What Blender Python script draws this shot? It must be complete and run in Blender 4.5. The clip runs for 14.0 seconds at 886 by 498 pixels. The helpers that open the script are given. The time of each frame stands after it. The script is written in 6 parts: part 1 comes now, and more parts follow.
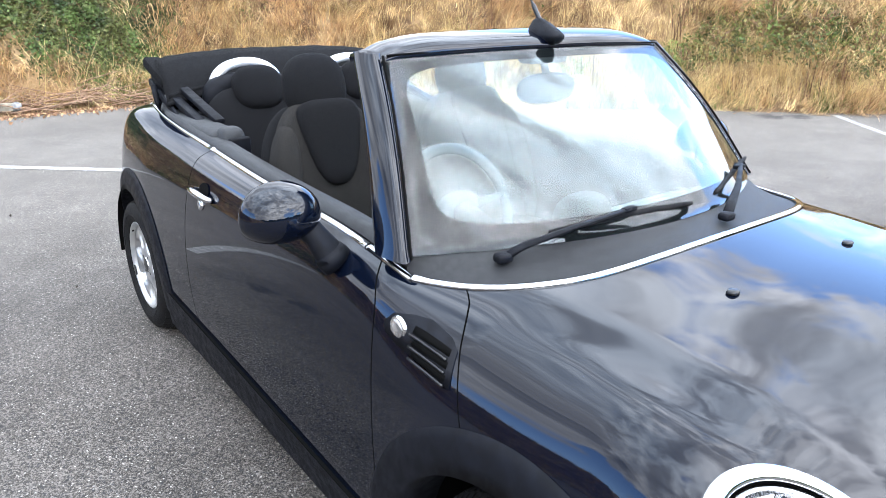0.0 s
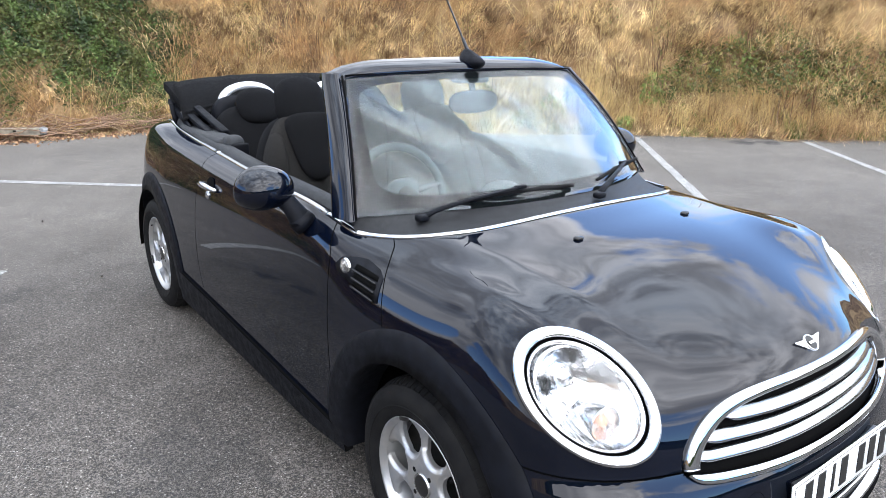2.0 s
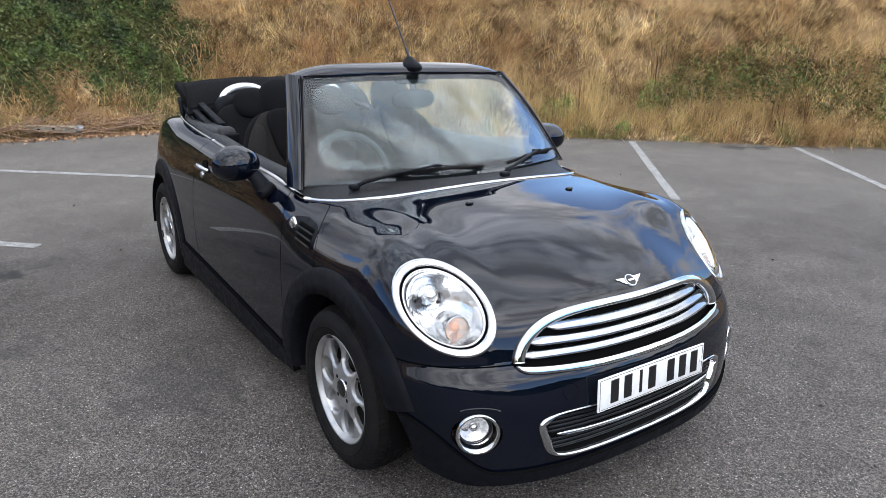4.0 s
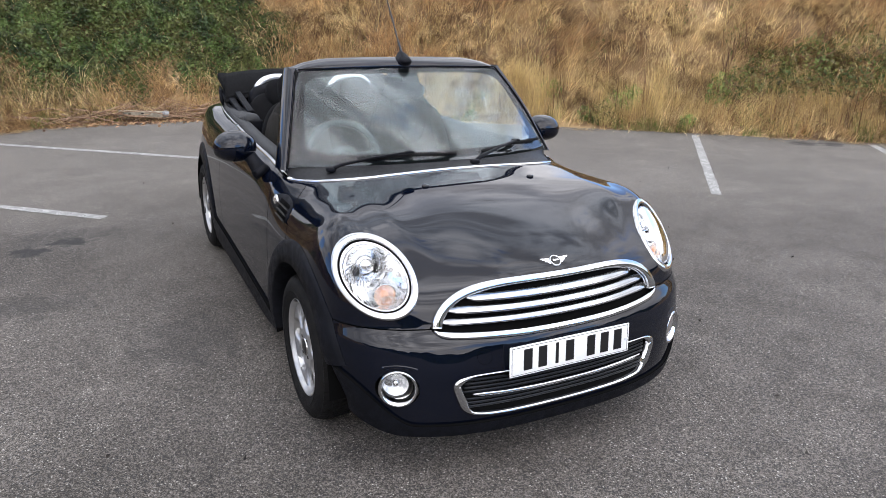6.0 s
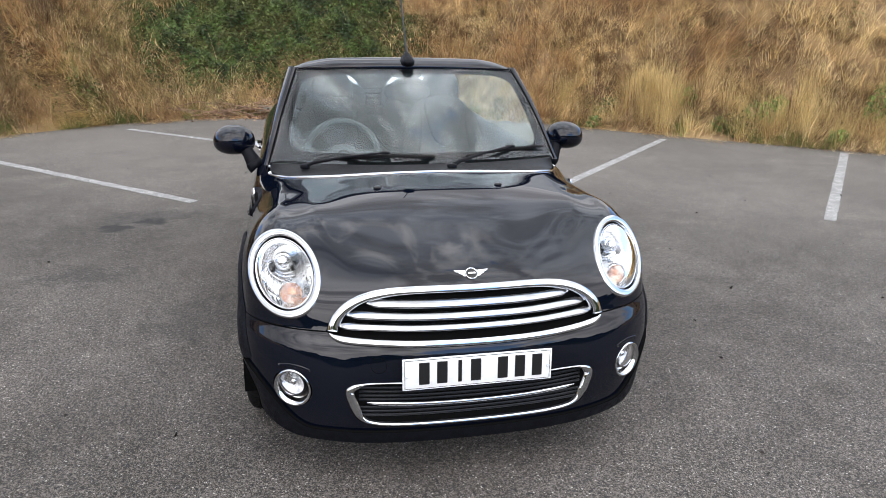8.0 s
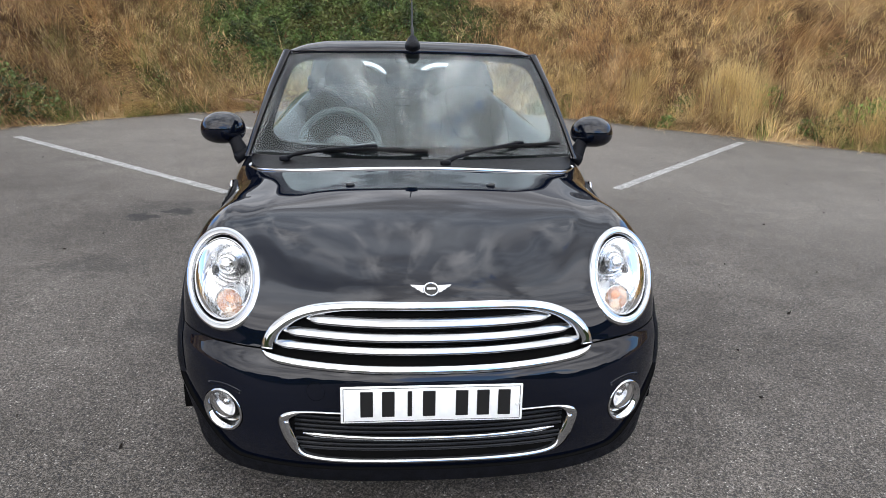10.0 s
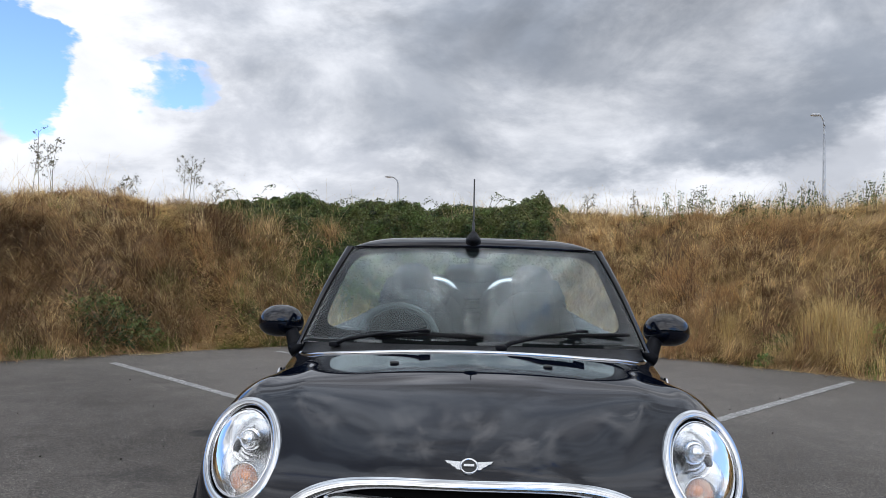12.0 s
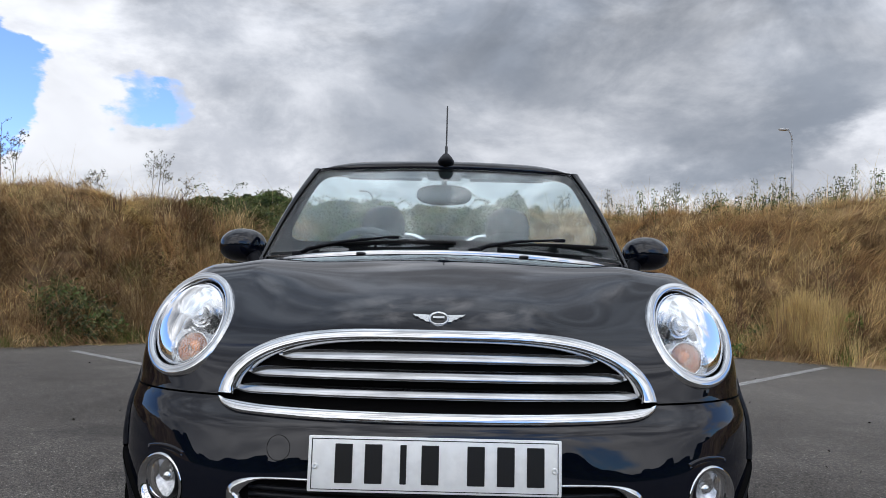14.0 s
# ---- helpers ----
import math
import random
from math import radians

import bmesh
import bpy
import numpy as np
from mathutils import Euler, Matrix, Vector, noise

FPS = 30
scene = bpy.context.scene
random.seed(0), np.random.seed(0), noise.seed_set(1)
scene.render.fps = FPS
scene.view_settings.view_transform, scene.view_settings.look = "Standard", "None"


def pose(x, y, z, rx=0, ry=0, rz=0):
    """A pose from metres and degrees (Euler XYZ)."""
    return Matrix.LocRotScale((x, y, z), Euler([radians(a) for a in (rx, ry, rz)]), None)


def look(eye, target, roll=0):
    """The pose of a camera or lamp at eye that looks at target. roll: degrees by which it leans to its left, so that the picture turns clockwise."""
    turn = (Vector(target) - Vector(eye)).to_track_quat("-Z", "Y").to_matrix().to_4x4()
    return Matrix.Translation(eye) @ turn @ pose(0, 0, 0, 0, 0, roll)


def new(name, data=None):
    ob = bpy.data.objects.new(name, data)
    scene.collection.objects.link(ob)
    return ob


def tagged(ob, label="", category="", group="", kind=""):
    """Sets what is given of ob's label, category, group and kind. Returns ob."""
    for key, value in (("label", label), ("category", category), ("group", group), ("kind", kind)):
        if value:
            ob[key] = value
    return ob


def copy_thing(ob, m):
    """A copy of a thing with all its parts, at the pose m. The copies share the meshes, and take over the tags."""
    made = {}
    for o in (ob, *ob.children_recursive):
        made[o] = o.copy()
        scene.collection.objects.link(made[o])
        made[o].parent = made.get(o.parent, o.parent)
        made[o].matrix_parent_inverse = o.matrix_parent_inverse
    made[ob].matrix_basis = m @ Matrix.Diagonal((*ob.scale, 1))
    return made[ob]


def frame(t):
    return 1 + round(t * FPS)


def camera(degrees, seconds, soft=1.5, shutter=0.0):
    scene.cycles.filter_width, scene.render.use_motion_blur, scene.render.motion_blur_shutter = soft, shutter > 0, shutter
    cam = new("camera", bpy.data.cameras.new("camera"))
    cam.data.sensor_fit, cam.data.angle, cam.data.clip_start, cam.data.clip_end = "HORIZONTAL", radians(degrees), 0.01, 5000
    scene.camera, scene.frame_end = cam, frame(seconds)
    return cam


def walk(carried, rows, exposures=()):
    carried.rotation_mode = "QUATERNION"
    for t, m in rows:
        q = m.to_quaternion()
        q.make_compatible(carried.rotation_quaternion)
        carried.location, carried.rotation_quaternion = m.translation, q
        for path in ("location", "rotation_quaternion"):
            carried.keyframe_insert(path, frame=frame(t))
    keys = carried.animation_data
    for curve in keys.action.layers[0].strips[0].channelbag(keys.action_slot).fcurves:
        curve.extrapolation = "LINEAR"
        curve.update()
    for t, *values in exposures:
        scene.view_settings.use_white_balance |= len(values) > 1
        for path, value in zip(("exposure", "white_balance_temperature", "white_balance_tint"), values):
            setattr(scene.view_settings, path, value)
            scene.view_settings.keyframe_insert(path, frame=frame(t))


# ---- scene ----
cam = camera(65.0, 14.0, soft=0.75)
PATH = [
    (0, (-1.522, -0.693, 1.509), (-0.372, 0.786, 0.807), 1.0),
    (0.5, (-1.557, -0.843, 1.503), (-0.42, 0.646, 0.804), 1.2),
    (1, (-1.627, -0.99, 1.51), (-0.503, 0.511, 0.813), 1.2),
    (1.5, (-1.69, -1.152, 1.518), (-0.552, 0.359, 0.87), 1.2),
    (2, (-1.728, -1.331, 1.525), (-0.582, 0.187, 0.907), 1.0),
    (2.5, (-1.744, -1.526, 1.523), (-0.602, 0.0, 0.919), 1.2),
    (3, (-1.776, -1.697, 1.529), (-0.64, -0.163, 0.932), 1.3),
    (5.5, (-1.64, -2.5, 1.592), (-0.731, -0.833, 0.963), 1.1),
    (6, (-1.443, -2.564, 1.599), (-0.591, -0.869, 0.967), 1.1),
    (6.5, (-1.235, -2.628, 1.589), (-0.437, -0.905, 0.963), 1.0),
    (7, (-1.003, -2.727, 1.607), (-0.357, -0.944, 0.972), 1.1),
    (7.5, (-0.797, -2.773, 1.598), (-0.266, -0.952, 0.964), 1.2),
    (8, (-0.578, -2.784, 1.601), (-0.173, -0.93, 0.969), 1.2),
    (10.5, (-0.106, -2.383, 1.52), (0.016, -0.493, 0.877), 1.5),
    (11, (-0.067, -2.321, 1.505), (-0.041, -0.384, 1.008), 1.3),
    (11.5, (-0.019, -2.336, 1.39), (-0.099, -0.35, 1.168), 1.2),
    (12, (-0.001, -2.353, 1.252), (-0.087, -0.355, 1.312), 1.2),
    (12.5, (-0.01, -2.35, 1.125), (-0.074, -0.354, 1.24), 1.2),
    (13, (0.017, -2.296, 1.023), (-0.02, -0.3, 1.136), 1.2),
    (13.5, (0.021, -2.242, 0.923), (0.005, -0.245, 1.04), 1.3),
    (14, (0.018, -2.203, 0.83), (0.003, -0.206, 0.949), 1.3),
]

# exposure follows the bright asphalt at the start, then settles
walk(cam, [(t, look(eye, target, roll)) for t, eye, target, roll in PATH],
     exposures=[(0.0, 1.9, 5950, 11), (0.8, 1.78, 5980, 11), (1.5, 1.5, 6050, 12), (2.2, 1.24, 6120, 12), (3.0, 0.96, 6150, 12), (5.3, 0.56, 6300, 14), (6.5, 0.96, 6400, 15), (8.0, 0.8, 6450, 13), (10.5, 0.73, 6450, 12), (11.0, 0.78, 6450, 12), (11.5, 0.48, 6400, 12), (12.0, -0.05, 6230, 12), (14.0, -0.18, 6200, 12)])

# ---- light: a cloudy sky with a veiled sun ----
SUN_AZ, SUN_EL = radians(146), radians(60)
world = bpy.data.worlds.new("sky")
scene.world = world
world.use_nodes = True


class Nodes:
    """Short hand for building node trees."""

    def __init__(self, tree, keep=False):
        self.tree = tree
        if not keep:
            tree.nodes.clear()

    def add(self, kind, inputs=None, operation="", clamp=False, rgba=False):
        n = self.tree.nodes.new(kind)
        if operation:
            n.operation = operation
        if clamp:
            n.use_clamp = True
        if rgba:
            n.data_type = "RGBA"
        for k, v in (inputs or {}).items():
            self.put(n.inputs[k], v)
        return n

    def put(self, socket, v):
        if isinstance(v, bpy.types.NodeSocket):
            self.tree.links.new(v, socket)
        elif isinstance(v, bpy.types.Node):
            self.tree.links.new(v.outputs[0], socket)
        elif isinstance(v, tuple) and len(v) == 3 and socket.type == "RGBA":
            socket.default_value = (*v, 1)
        else:
            socket.default_value = v

    def math(self, op, a, b=0.0, c=0.0, clamp=False):
        n = self.add("ShaderNodeMath", {0: a, 1: b, 2: c}, operation=op, clamp=clamp)
        return n.outputs[0]

    def mix(self, f, a, b):
        n = self.add("ShaderNodeMix", {0: f, 6: a, 7: b}, rgba=True)
        return n.outputs[2]

    def ramp(self, f, lo, hi, a=0.0, b=1.0):
        n = self.add("ShaderNodeMapRange", {0: f, 1: lo, 2: hi, 3: a, 4: b})
        n.interpolation_type = "SMOOTHSTEP"
        return n.outputs[0]

    def noise(self, vec, scale, detail=4.0, rough=0.55, distort=0.0):
        n = self.add("ShaderNodeTexNoise", {"Vector": vec, "Scale": scale, "Detail": detail, "Roughness": rough, "Distortion": distort})
        return n.outputs[0]


w = Nodes(world.node_tree)
ray = w.add("ShaderNodeTexCoord").outputs["Generated"]
sky = w.add("ShaderNodeTexSky")
sky.sky_type, sky.sun_disc, sky.sun_elevation, sky.sun_rotation = "NISHITA", False, SUN_EL, SUN_AZ
sky.air_density, sky.dust_density, sky.ozone_density = 1.0, 0.6, 2.0
sep = w.add("ShaderNodeSeparateXYZ", {0: ray})
up = w.math("MAXIMUM", sep.outputs[2], 0.0)
puff = w.add("ShaderNodeVectorMath", {0: ray, 1: (1.0, 1.0, 1.9), 2: (3.1, 0.4, 1.3)}, operation="MULTIPLY_ADD").outputs[0]
big = w.noise(puff, 1.55, 6.0, 0.56, 0.35)
fine = w.noise(puff, 4.6, 7.0, 0.6, 0.25)
tear = w.add("ShaderNodeTexNoise", {"Vector": puff, "Scale": 5.0, "Detail": 6.0, "Roughness": 0.6}).outputs["Color"]
ragged = w.add("ShaderNodeVectorMath", {0: tear, 1: (0.18, 0.18, 0.18), 2: (-0.09, -0.09, -0.09)}, operation="MULTIPLY_ADD").outputs[0]
ragged = w.add("ShaderNodeVectorMath", {0: ray, 1: ragged}, operation="ADD").outputs[0]
ragged = w.add("ShaderNodeVectorMath", {0: ragged}, operation="NORMALIZE").outputs[0]


def toward(x, y, z, inner, outer):
    v = Vector((x, y, z)).normalized()
    d = w.add("ShaderNodeVectorMath", {0: ragged, 1: tuple(v)}, operation="DOT_PRODUCT").outputs["Value"]
    return w.ramp(d, outer, inner)


cover = w.math("MULTIPLY_ADD", fine, 0.50, w.math("MULTIPLY_ADD", big, 0.95, -0.215))
# closed over the bank, with a gap in the north-west, and broken towards the east
cover = w.math("ADD", cover, w.math("MULTIPLY_ADD", toward(0.0, 0.95, 0.30, 0.88, 0.62), 0.08, 0.14))
cover = w.math("SUBTRACT", cover, w.math("MULTIPLY", toward(-0.575, 0.80, 0.245, 0.9992, 0.9940), 0.38))
for gap in ((-0.410, 0.884, 0.222), (-0.368, 0.902, 0.226)):
    cover = w.math("SUBTRACT", cover, w.math("MULTIPLY", toward(*gap, 1.0, 0.9989), 0.25))
cover = w.math("SUBTRACT", cover, w.math("MULTIPLY", toward(-0.530, 0.812, 0.245, 0.9996, 0.9975), 0.22))
cover = w.math("ADD", cover, w.math("MULTIPLY", toward(-0.53, 0.84, 0.145, 0.998, 0.988), 0.16))
# low in the east and the west the clouds break and leave bands of blue
ragged_up = w.add("ShaderNodeSeparateXYZ", {0: ragged}).outputs[2]
east = w.math("MULTIPLY", toward(0.90, 0.36, 0.24, 0.94, 0.80), w.ramp(ragged_up, 0.53, 0.38))
cover = w.math("SUBTRACT", cover, w.math("MULTIPLY", east, 0.30))
west = w.math("MULTIPLY", toward(-0.90, 0.34, 0.20, 0.975, 0.91), w.ramp(ragged_up, 0.42, 0.30))
cover = w.math("SUBTRACT", cover, w.math("MULTIPLY", west, 0.34))
cover = w.math("SUBTRACT", cover, w.math("MULTIPLY", toward(0.35, -0.88, 0.34, 0.96, 0.86), 0.22))
mask = w.ramp(cover, 0.38, 0.53)
thick = w.ramp(cover, 0.52, 0.86)
low = w.ramp(up, 0.04, 0.15)
grey = w.noise(puff, 4.3, 6.0, 0.56, 0.3)
# one grey mass hangs over the bank, its lower edge falling from the west
rag = w.add("ShaderNodeSeparateXYZ", {0: ragged})
aside = w.math("DIVIDE", rag.outputs[0], w.math("MAXIMUM", rag.outputs[1], 0.3))
hem = w.math("ADD", w.math("MULTIPLY", w.math("POWER", w.math("MAXIMUM", w.math("SUBTRACT", 0.02, aside), 0.0), 2.0), 0.80), 0.108)
hem = w.math("ADD", hem, w.math("MULTIPLY", w.math("MAXIMUM", w.math("SUBTRACT", aside, 0.26), 0.0), 0.30))
hang = w.ramp(w.math("SUBTRACT", rag.outputs[2], hem), -0.035, 0.055, -0.20, 0.075)
grey = w.math("ADD", grey, w.math("MULTIPLY", hang, w.ramp(rag.outputs[1], 0.55, 0.78)))
grey = w.math("SUBTRACT", grey, w.math("MULTIPLY", toward(-0.45, 0.87, 0.19, 0.992, 0.95), 0.25))
grey = w.math("SUBTRACT", grey, w.math("MULTIPLY", toward(0.55, -0.10, 0.83, 0.985, 0.88), 0.03))
grey = w.math("ADD", grey, w.math("MULTIPLY", toward(-0.02, 0.22, 0.97, 0.985, 0.86), 0.03))
grey = w.math("ADD", grey, w.math("MULTIPLY", toward(-0.66, -0.18, 0.73, 0.985, 0.84), 0.12))
grey = w.math("ADD", grey, w.math("MULTIPLY", toward(0.43, 0.85, 0.31, 0.996, 0.965), 0.06))
shade = w.math("MULTIPLY", w.math("MULTIPLY", thick, low), w.ramp(grey, 0.37, 0.60, 0.06, 1.0))
mass = w.math("MULTIPLY", w.ramp(w.math("SUBTRACT", rag.outputs[2], hem), -0.01, 0.075), w.ramp(rag.outputs[1], 0.55, 0.78, 0.0, 0.8))
folds = w.math("ADD", w.noise(puff, 2.9, 7.0, 0.60, 0.4), w.math("MULTIPLY", toward(0.40, 0.90, 0.21, 0.999, 0.975), 0.07))
folds = w.math("ADD", folds, w.math("MULTIPLY", toward(0.05, 0.97, 0.24, 0.999, 0.975), 0.06))
shade = w.math("ADD", w.math("MULTIPLY", shade, w.math("SUBTRACT", 1.0, mass)), w.math("MULTIPLY", mass, w.ramp(folds, 0.37, 0.66, 0.24, 0.95)))
bright = w.mix(w.ramp(fine, 0.38, 0.62), (1.12, 1.13, 1.14), (0.70, 0.725, 0.765))
cloud = w.mix(shade, bright, (0.335, 0.375, 0.43))
# overhead and towards the sun the clouds glow through
high = w.ramp(up, 0.40, 0.85)
cloud_h = w.mix(shade, (0.96, 1.08, 1.19), (0.26, 0.345, 0.45))
cloud_l = w.mix(high, cloud, cloud_h)
sun_way = (math.sin(SUN_AZ) * math.cos(SUN_EL), math.cos(SUN_AZ) * math.cos(SUN_EL), math.sin(SUN_EL))
# the southern sky is brightest, with the sun behind torn cloud
glow = w.math("MULTIPLY", toward(0.0, -0.88, 0.47, 0.97, 0.30), w.ramp(w.noise(puff, 3.4, 6.0, 0.6, 0.5), 0.34, 0.64, 0.35, 1.0))
cloud_l = w.mix(w.math("MULTIPLY", glow, 0.85), cloud_l, (3.0, 2.95, 2.88))
streak = w.add("ShaderNodeVectorMath", {0: puff, 1: (1.0, 3.2, 1.0), 2: (0.7, 0.2, 0.0)}, operation="MULTIPLY_ADD").outputs[0]
veil = w.math("MULTIPLY", toward(*sun_way, 0.99, 0.74), w.ramp(w.noise(streak, 3.0, 6.0, 0.6, 0.8), 0.42, 0.66, 0.0, 0.9))
cloud_l = w.mix(veil, cloud_l, (1.85, 1.83, 1.8))
# smaller torn patches, plainest overhead
torn = w.ramp(w.noise(puff, 3.6, 5.0, 0.55, 0.5), 0.37, 0.63, 0.45, 1.4)
torn = w.math("ADD", w.math("MULTIPLY", w.math("SUBTRACT", torn, 1.0), w.ramp(up, 0.22, 0.55, 0.12, 1.0)), 1.0)
cloud_l = w.add("ShaderNodeVectorMath", {0: cloud_l, 3: torn}, operation="SCALE").outputs[0]
# thin bright cloud just north of the zenith
thread = w.add("ShaderNodeVectorMath", {0: ray, 1: (3.4, 0.9, 1.0), 2: (0.3, 0.1, 0.0)}, operation="MULTIPLY_ADD").outputs[0]
haze = w.math("MULTIPLY", toward(0.0, 0.32, 0.95, 0.99, 0.91), w.ramp(w.noise(thread, 2.6, 5.0, 0.55, 0.5), 0.42, 0.64, 0.12, 0.95))
cloud_l = w.mix(haze, cloud_l, (2.7, 2.75, 2.8))
# hazier blue in the north-west than in the east
tint = w.mix(w.ramp(sep.outputs[0], -0.3, 0.5), (0.20, 0.225, 0.275), (0.085, 0.165, 0.235))
skyc = w.add("ShaderNodeVectorMath", {0: sky.outputs[0], 1: tint}, operation="MULTIPLY").outputs[0]
final = w.mix(mask, skyc, cloud_l)
bg = w.add("ShaderNodeBackground", {"Color": final, "Strength": 0.95})
w.add("ShaderNodeOutputWorld", {0: bg})

sun = new("sun", bpy.data.lights.new("sun", "SUN"))
sun.data.energy, sun.data.angle, sun.data.color = 1.0, radians(178), (1.0, 0.965, 0.91)
sun.matrix_world = look((0, 0, 0), (-math.sin(SUN_AZ) * math.cos(SUN_EL), -math.cos(SUN_AZ) * math.cos(SUN_EL), -math.sin(SUN_EL)))


# ---- materials ----
def material(name, base, dark=None, scale=20.0, rough=0.5, metal=0.0, bump=0.0, bump_scale=200.0, coat=0.0, trans=0.0, ior=1.45, spec=0.5, rough_var=0.0, lo=0.35, hi=0.65, second=None, second_scale=2.0, island=0.0, objrand=0.0, emit=None):
    m = bpy.data.materials.new(name)
    m.use_nodes = True
    n = Nodes(m.node_tree)
    vec = n.add("ShaderNodeTexCoord").outputs["Object"]
    p = n.add("ShaderNodeBsdfPrincipled", {"Roughness": rough, "Metallic": metal, "Coat Weight": coat, "Coat Roughness": 0.02, "Transmission Weight": trans, "IOR": ior, "Specular IOR Level": spec})
    col = base
    if dark:
        f = n.ramp(n.noise(vec, scale), lo, hi)
        col = n.mix(f, dark, base)
        if rough_var:
            n.put(p.inputs["Roughness"], n.math("MULTIPLY_ADD", f, -rough_var, rough + rough_var / 2))
    if second:
        col = n.mix(n.ramp(n.noise(vec, second_scale), 0.42, 0.62), col, second)
    if island:
        r = n.add("ShaderNodeNewGeometry").outputs["Random Per Island"]
        col = n.add("ShaderNodeHueSaturation", {"Hue": n.math("MULTIPLY_ADD", r, 0.03, 0.485), "Value": n.math("MULTIPLY_ADD", r, island * 2, 1 - island), "Color": col}).outputs[0]
    if objrand:
        r = n.add("ShaderNodeObjectInfo").outputs["Random"]
        col = n.add("ShaderNodeHueSaturation", {"Value": n.math("MULTIPLY_ADD", r, objrand * 2, 1 - objrand), "Color": col}).outputs[0]
    n.put(p.inputs["Base Color"], col)
    if bump:
        b = n.add("ShaderNodeBump", {"Strength": bump, "Distance": 0.01, "Height": n.noise(vec, bump_scale, 3.0)})
        n.put(p.inputs["Normal"], b)
    if emit:
        n.put(p.inputs["Emission Color"], emit[0])
        p.inputs["Emission Strength"].default_value = emit[1]
    n.add("ShaderNodeOutputMaterial", {0: p})
    return m


PAINT = material("black_paint", (0.0016, 0.0029, 0.0076), (0.0012, 0.0022, 0.0058), 3.0, rough=0.02, spec=0.5)
PLASTIC = material("black_plastic", (0.0045, 0.0052, 0.0080), (0.003, 0.0034, 0.005), 30.0, rough=0.55, bump=0.15, bump_scale=700.0, rough_var=0.12, spec=0.14)
TRIM = material("smooth_black_trim", (0.007, 0.007, 0.008), (0.005, 0.005, 0.0055), 12.0, rough=0.32, rough_var=0.08)
COWL = material("grey_cowl_plastic", (0.017, 0.0175, 0.019), (0.012, 0.0125, 0.0135), 40.0, rough=0.5, bump=0.2, bump_scale=600.0, spec=0.3)
# sheenless near black, for seals and to paint shade in gaps and hollows
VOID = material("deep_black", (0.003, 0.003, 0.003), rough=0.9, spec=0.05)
RUBBER = material("tyre_rubber", (0.006, 0.006, 0.0066), (0.011, 0.0108, 0.0108), 14.0, rough=0.72, bump=0.2, bump_scale=300.0, spec=0.12)
CHROME = material("chrome", (0.56, 0.57, 0.585), (0.50, 0.51, 0.525), 6.0, rough=0.06, metal=1.0)
SLAT = material("grille_chrome", (0.42, 0.43, 0.445), (0.35, 0.36, 0.375), 9.0, rough=0.16, metal=1.0)
SATIN = material("satin_chrome", (0.64, 0.645, 0.65), (0.58, 0.585, 0.59), 10.0, rough=0.2, metal=1.0)
ALLOY = material("silver_alloy", (0.47, 0.48, 0.50), (0.40, 0.41, 0.43), 18.0, rough=0.38, metal=0.82, rough_var=0.1, second=(0.49, 0.485, 0.475), second_scale=9.0)
GLASS = material("clear_glass", (0.79, 0.93, 0.93), rough=0.0, trans=1.0, ior=1.48)
# a thin pale haze, mixed in unevenly as diffuse colour to brighten the windscreen
g = Nodes(GLASS.node_tree, keep=True)
glass_haze = g.add("ShaderNodeBsdfDiffuse", {"Color": (0.80, 0.95, 1.0)})
haze_noise = g.noise(g.add("ShaderNodeTexCoord").outputs["Object"], 3.0, 5.0)
blend = g.add("ShaderNodeMixShader", {0: g.ramp(haze_noise, 0.3, 0.7, 0.003, 0.009), 1: next(q for q in g.tree.nodes if q.type == "BSDF_PRINCIPLED"), 2: glass_haze})
g.put(next(q for q in g.tree.nodes if q.type == "OUTPUT_MATERIAL").inputs[0], blend)
LENS = material("lamp_lens", (0.98, 0.98, 0.98), rough=0.01, trans=1.0, ior=1.2)
REFLECTOR = material("lamp_reflector", (0.80, 0.81, 0.82), (0.70, 0.71, 0.72), 30.0, rough=0.17, metal=1.0)
FOG_BOWL = material("fog_reflector", (0.90, 0.91, 0.92), (0.50, 0.51, 0.52), 75.0, rough=0.22, metal=0.45, bump=0.5, bump_scale=70.0)
INTAKE = material("intake_plastic", (0.010, 0.011, 0.014), (0.007, 0.008, 0.010), 30.0, rough=0.42, spec=0.25)
# the bulb's amber light is put into the bowl's colour
AMBER_BOWL = material("amber_tinted_reflector", (0.83, 0.69, 0.56), rough=0.25, metal=1.0)
AMBER = material("amber_bulb", (0.85, 0.33, 0.10), (0.75, 0.24, 0.05), 60.0, rough=0.25)
RIBBED = material("ribbed_lens", (0.97, 0.93, 0.90), rough=0.05, trans=0.92, ior=1.2, bump=0.4, bump_scale=120.0)
CLOTH = material("black_seat_cloth", (0.008, 0.0083, 0.0092), (0.005, 0.005, 0.006), 220.0, rough=0.88, bump=0.5, bump_scale=900.0, spec=0.12)
WEAVE = material("grey_seat_weave", (0.028, 0.026, 0.024), (0.008, 0.008, 0.008), 420.0, rough=0.85, bump=0.6, bump_scale=600.0, lo=0.42, hi=0.58, spec=0.15)
CANVAS = material("hood_canvas", (0.0065, 0.0066, 0.0072), (0.0045, 0.0045, 0.005), 60.0, rough=0.85, bump=0.4, bump_scale=1200.0, spec=0.1)
GREYTRIM = material("grey_dash_plastic", (0.030, 0.032, 0.035), (0.022, 0.023, 0.025), 25.0, rough=0.6, bump=0.2, bump_scale=800.0, spec=0.3)
DASH = material("dashboard_plastic", (0.105, 0.12, 0.123), (0.08, 0.093, 0.097), 25.0, rough=0.6, bump=0.2, bump_scale=800.0, spec=0.3)
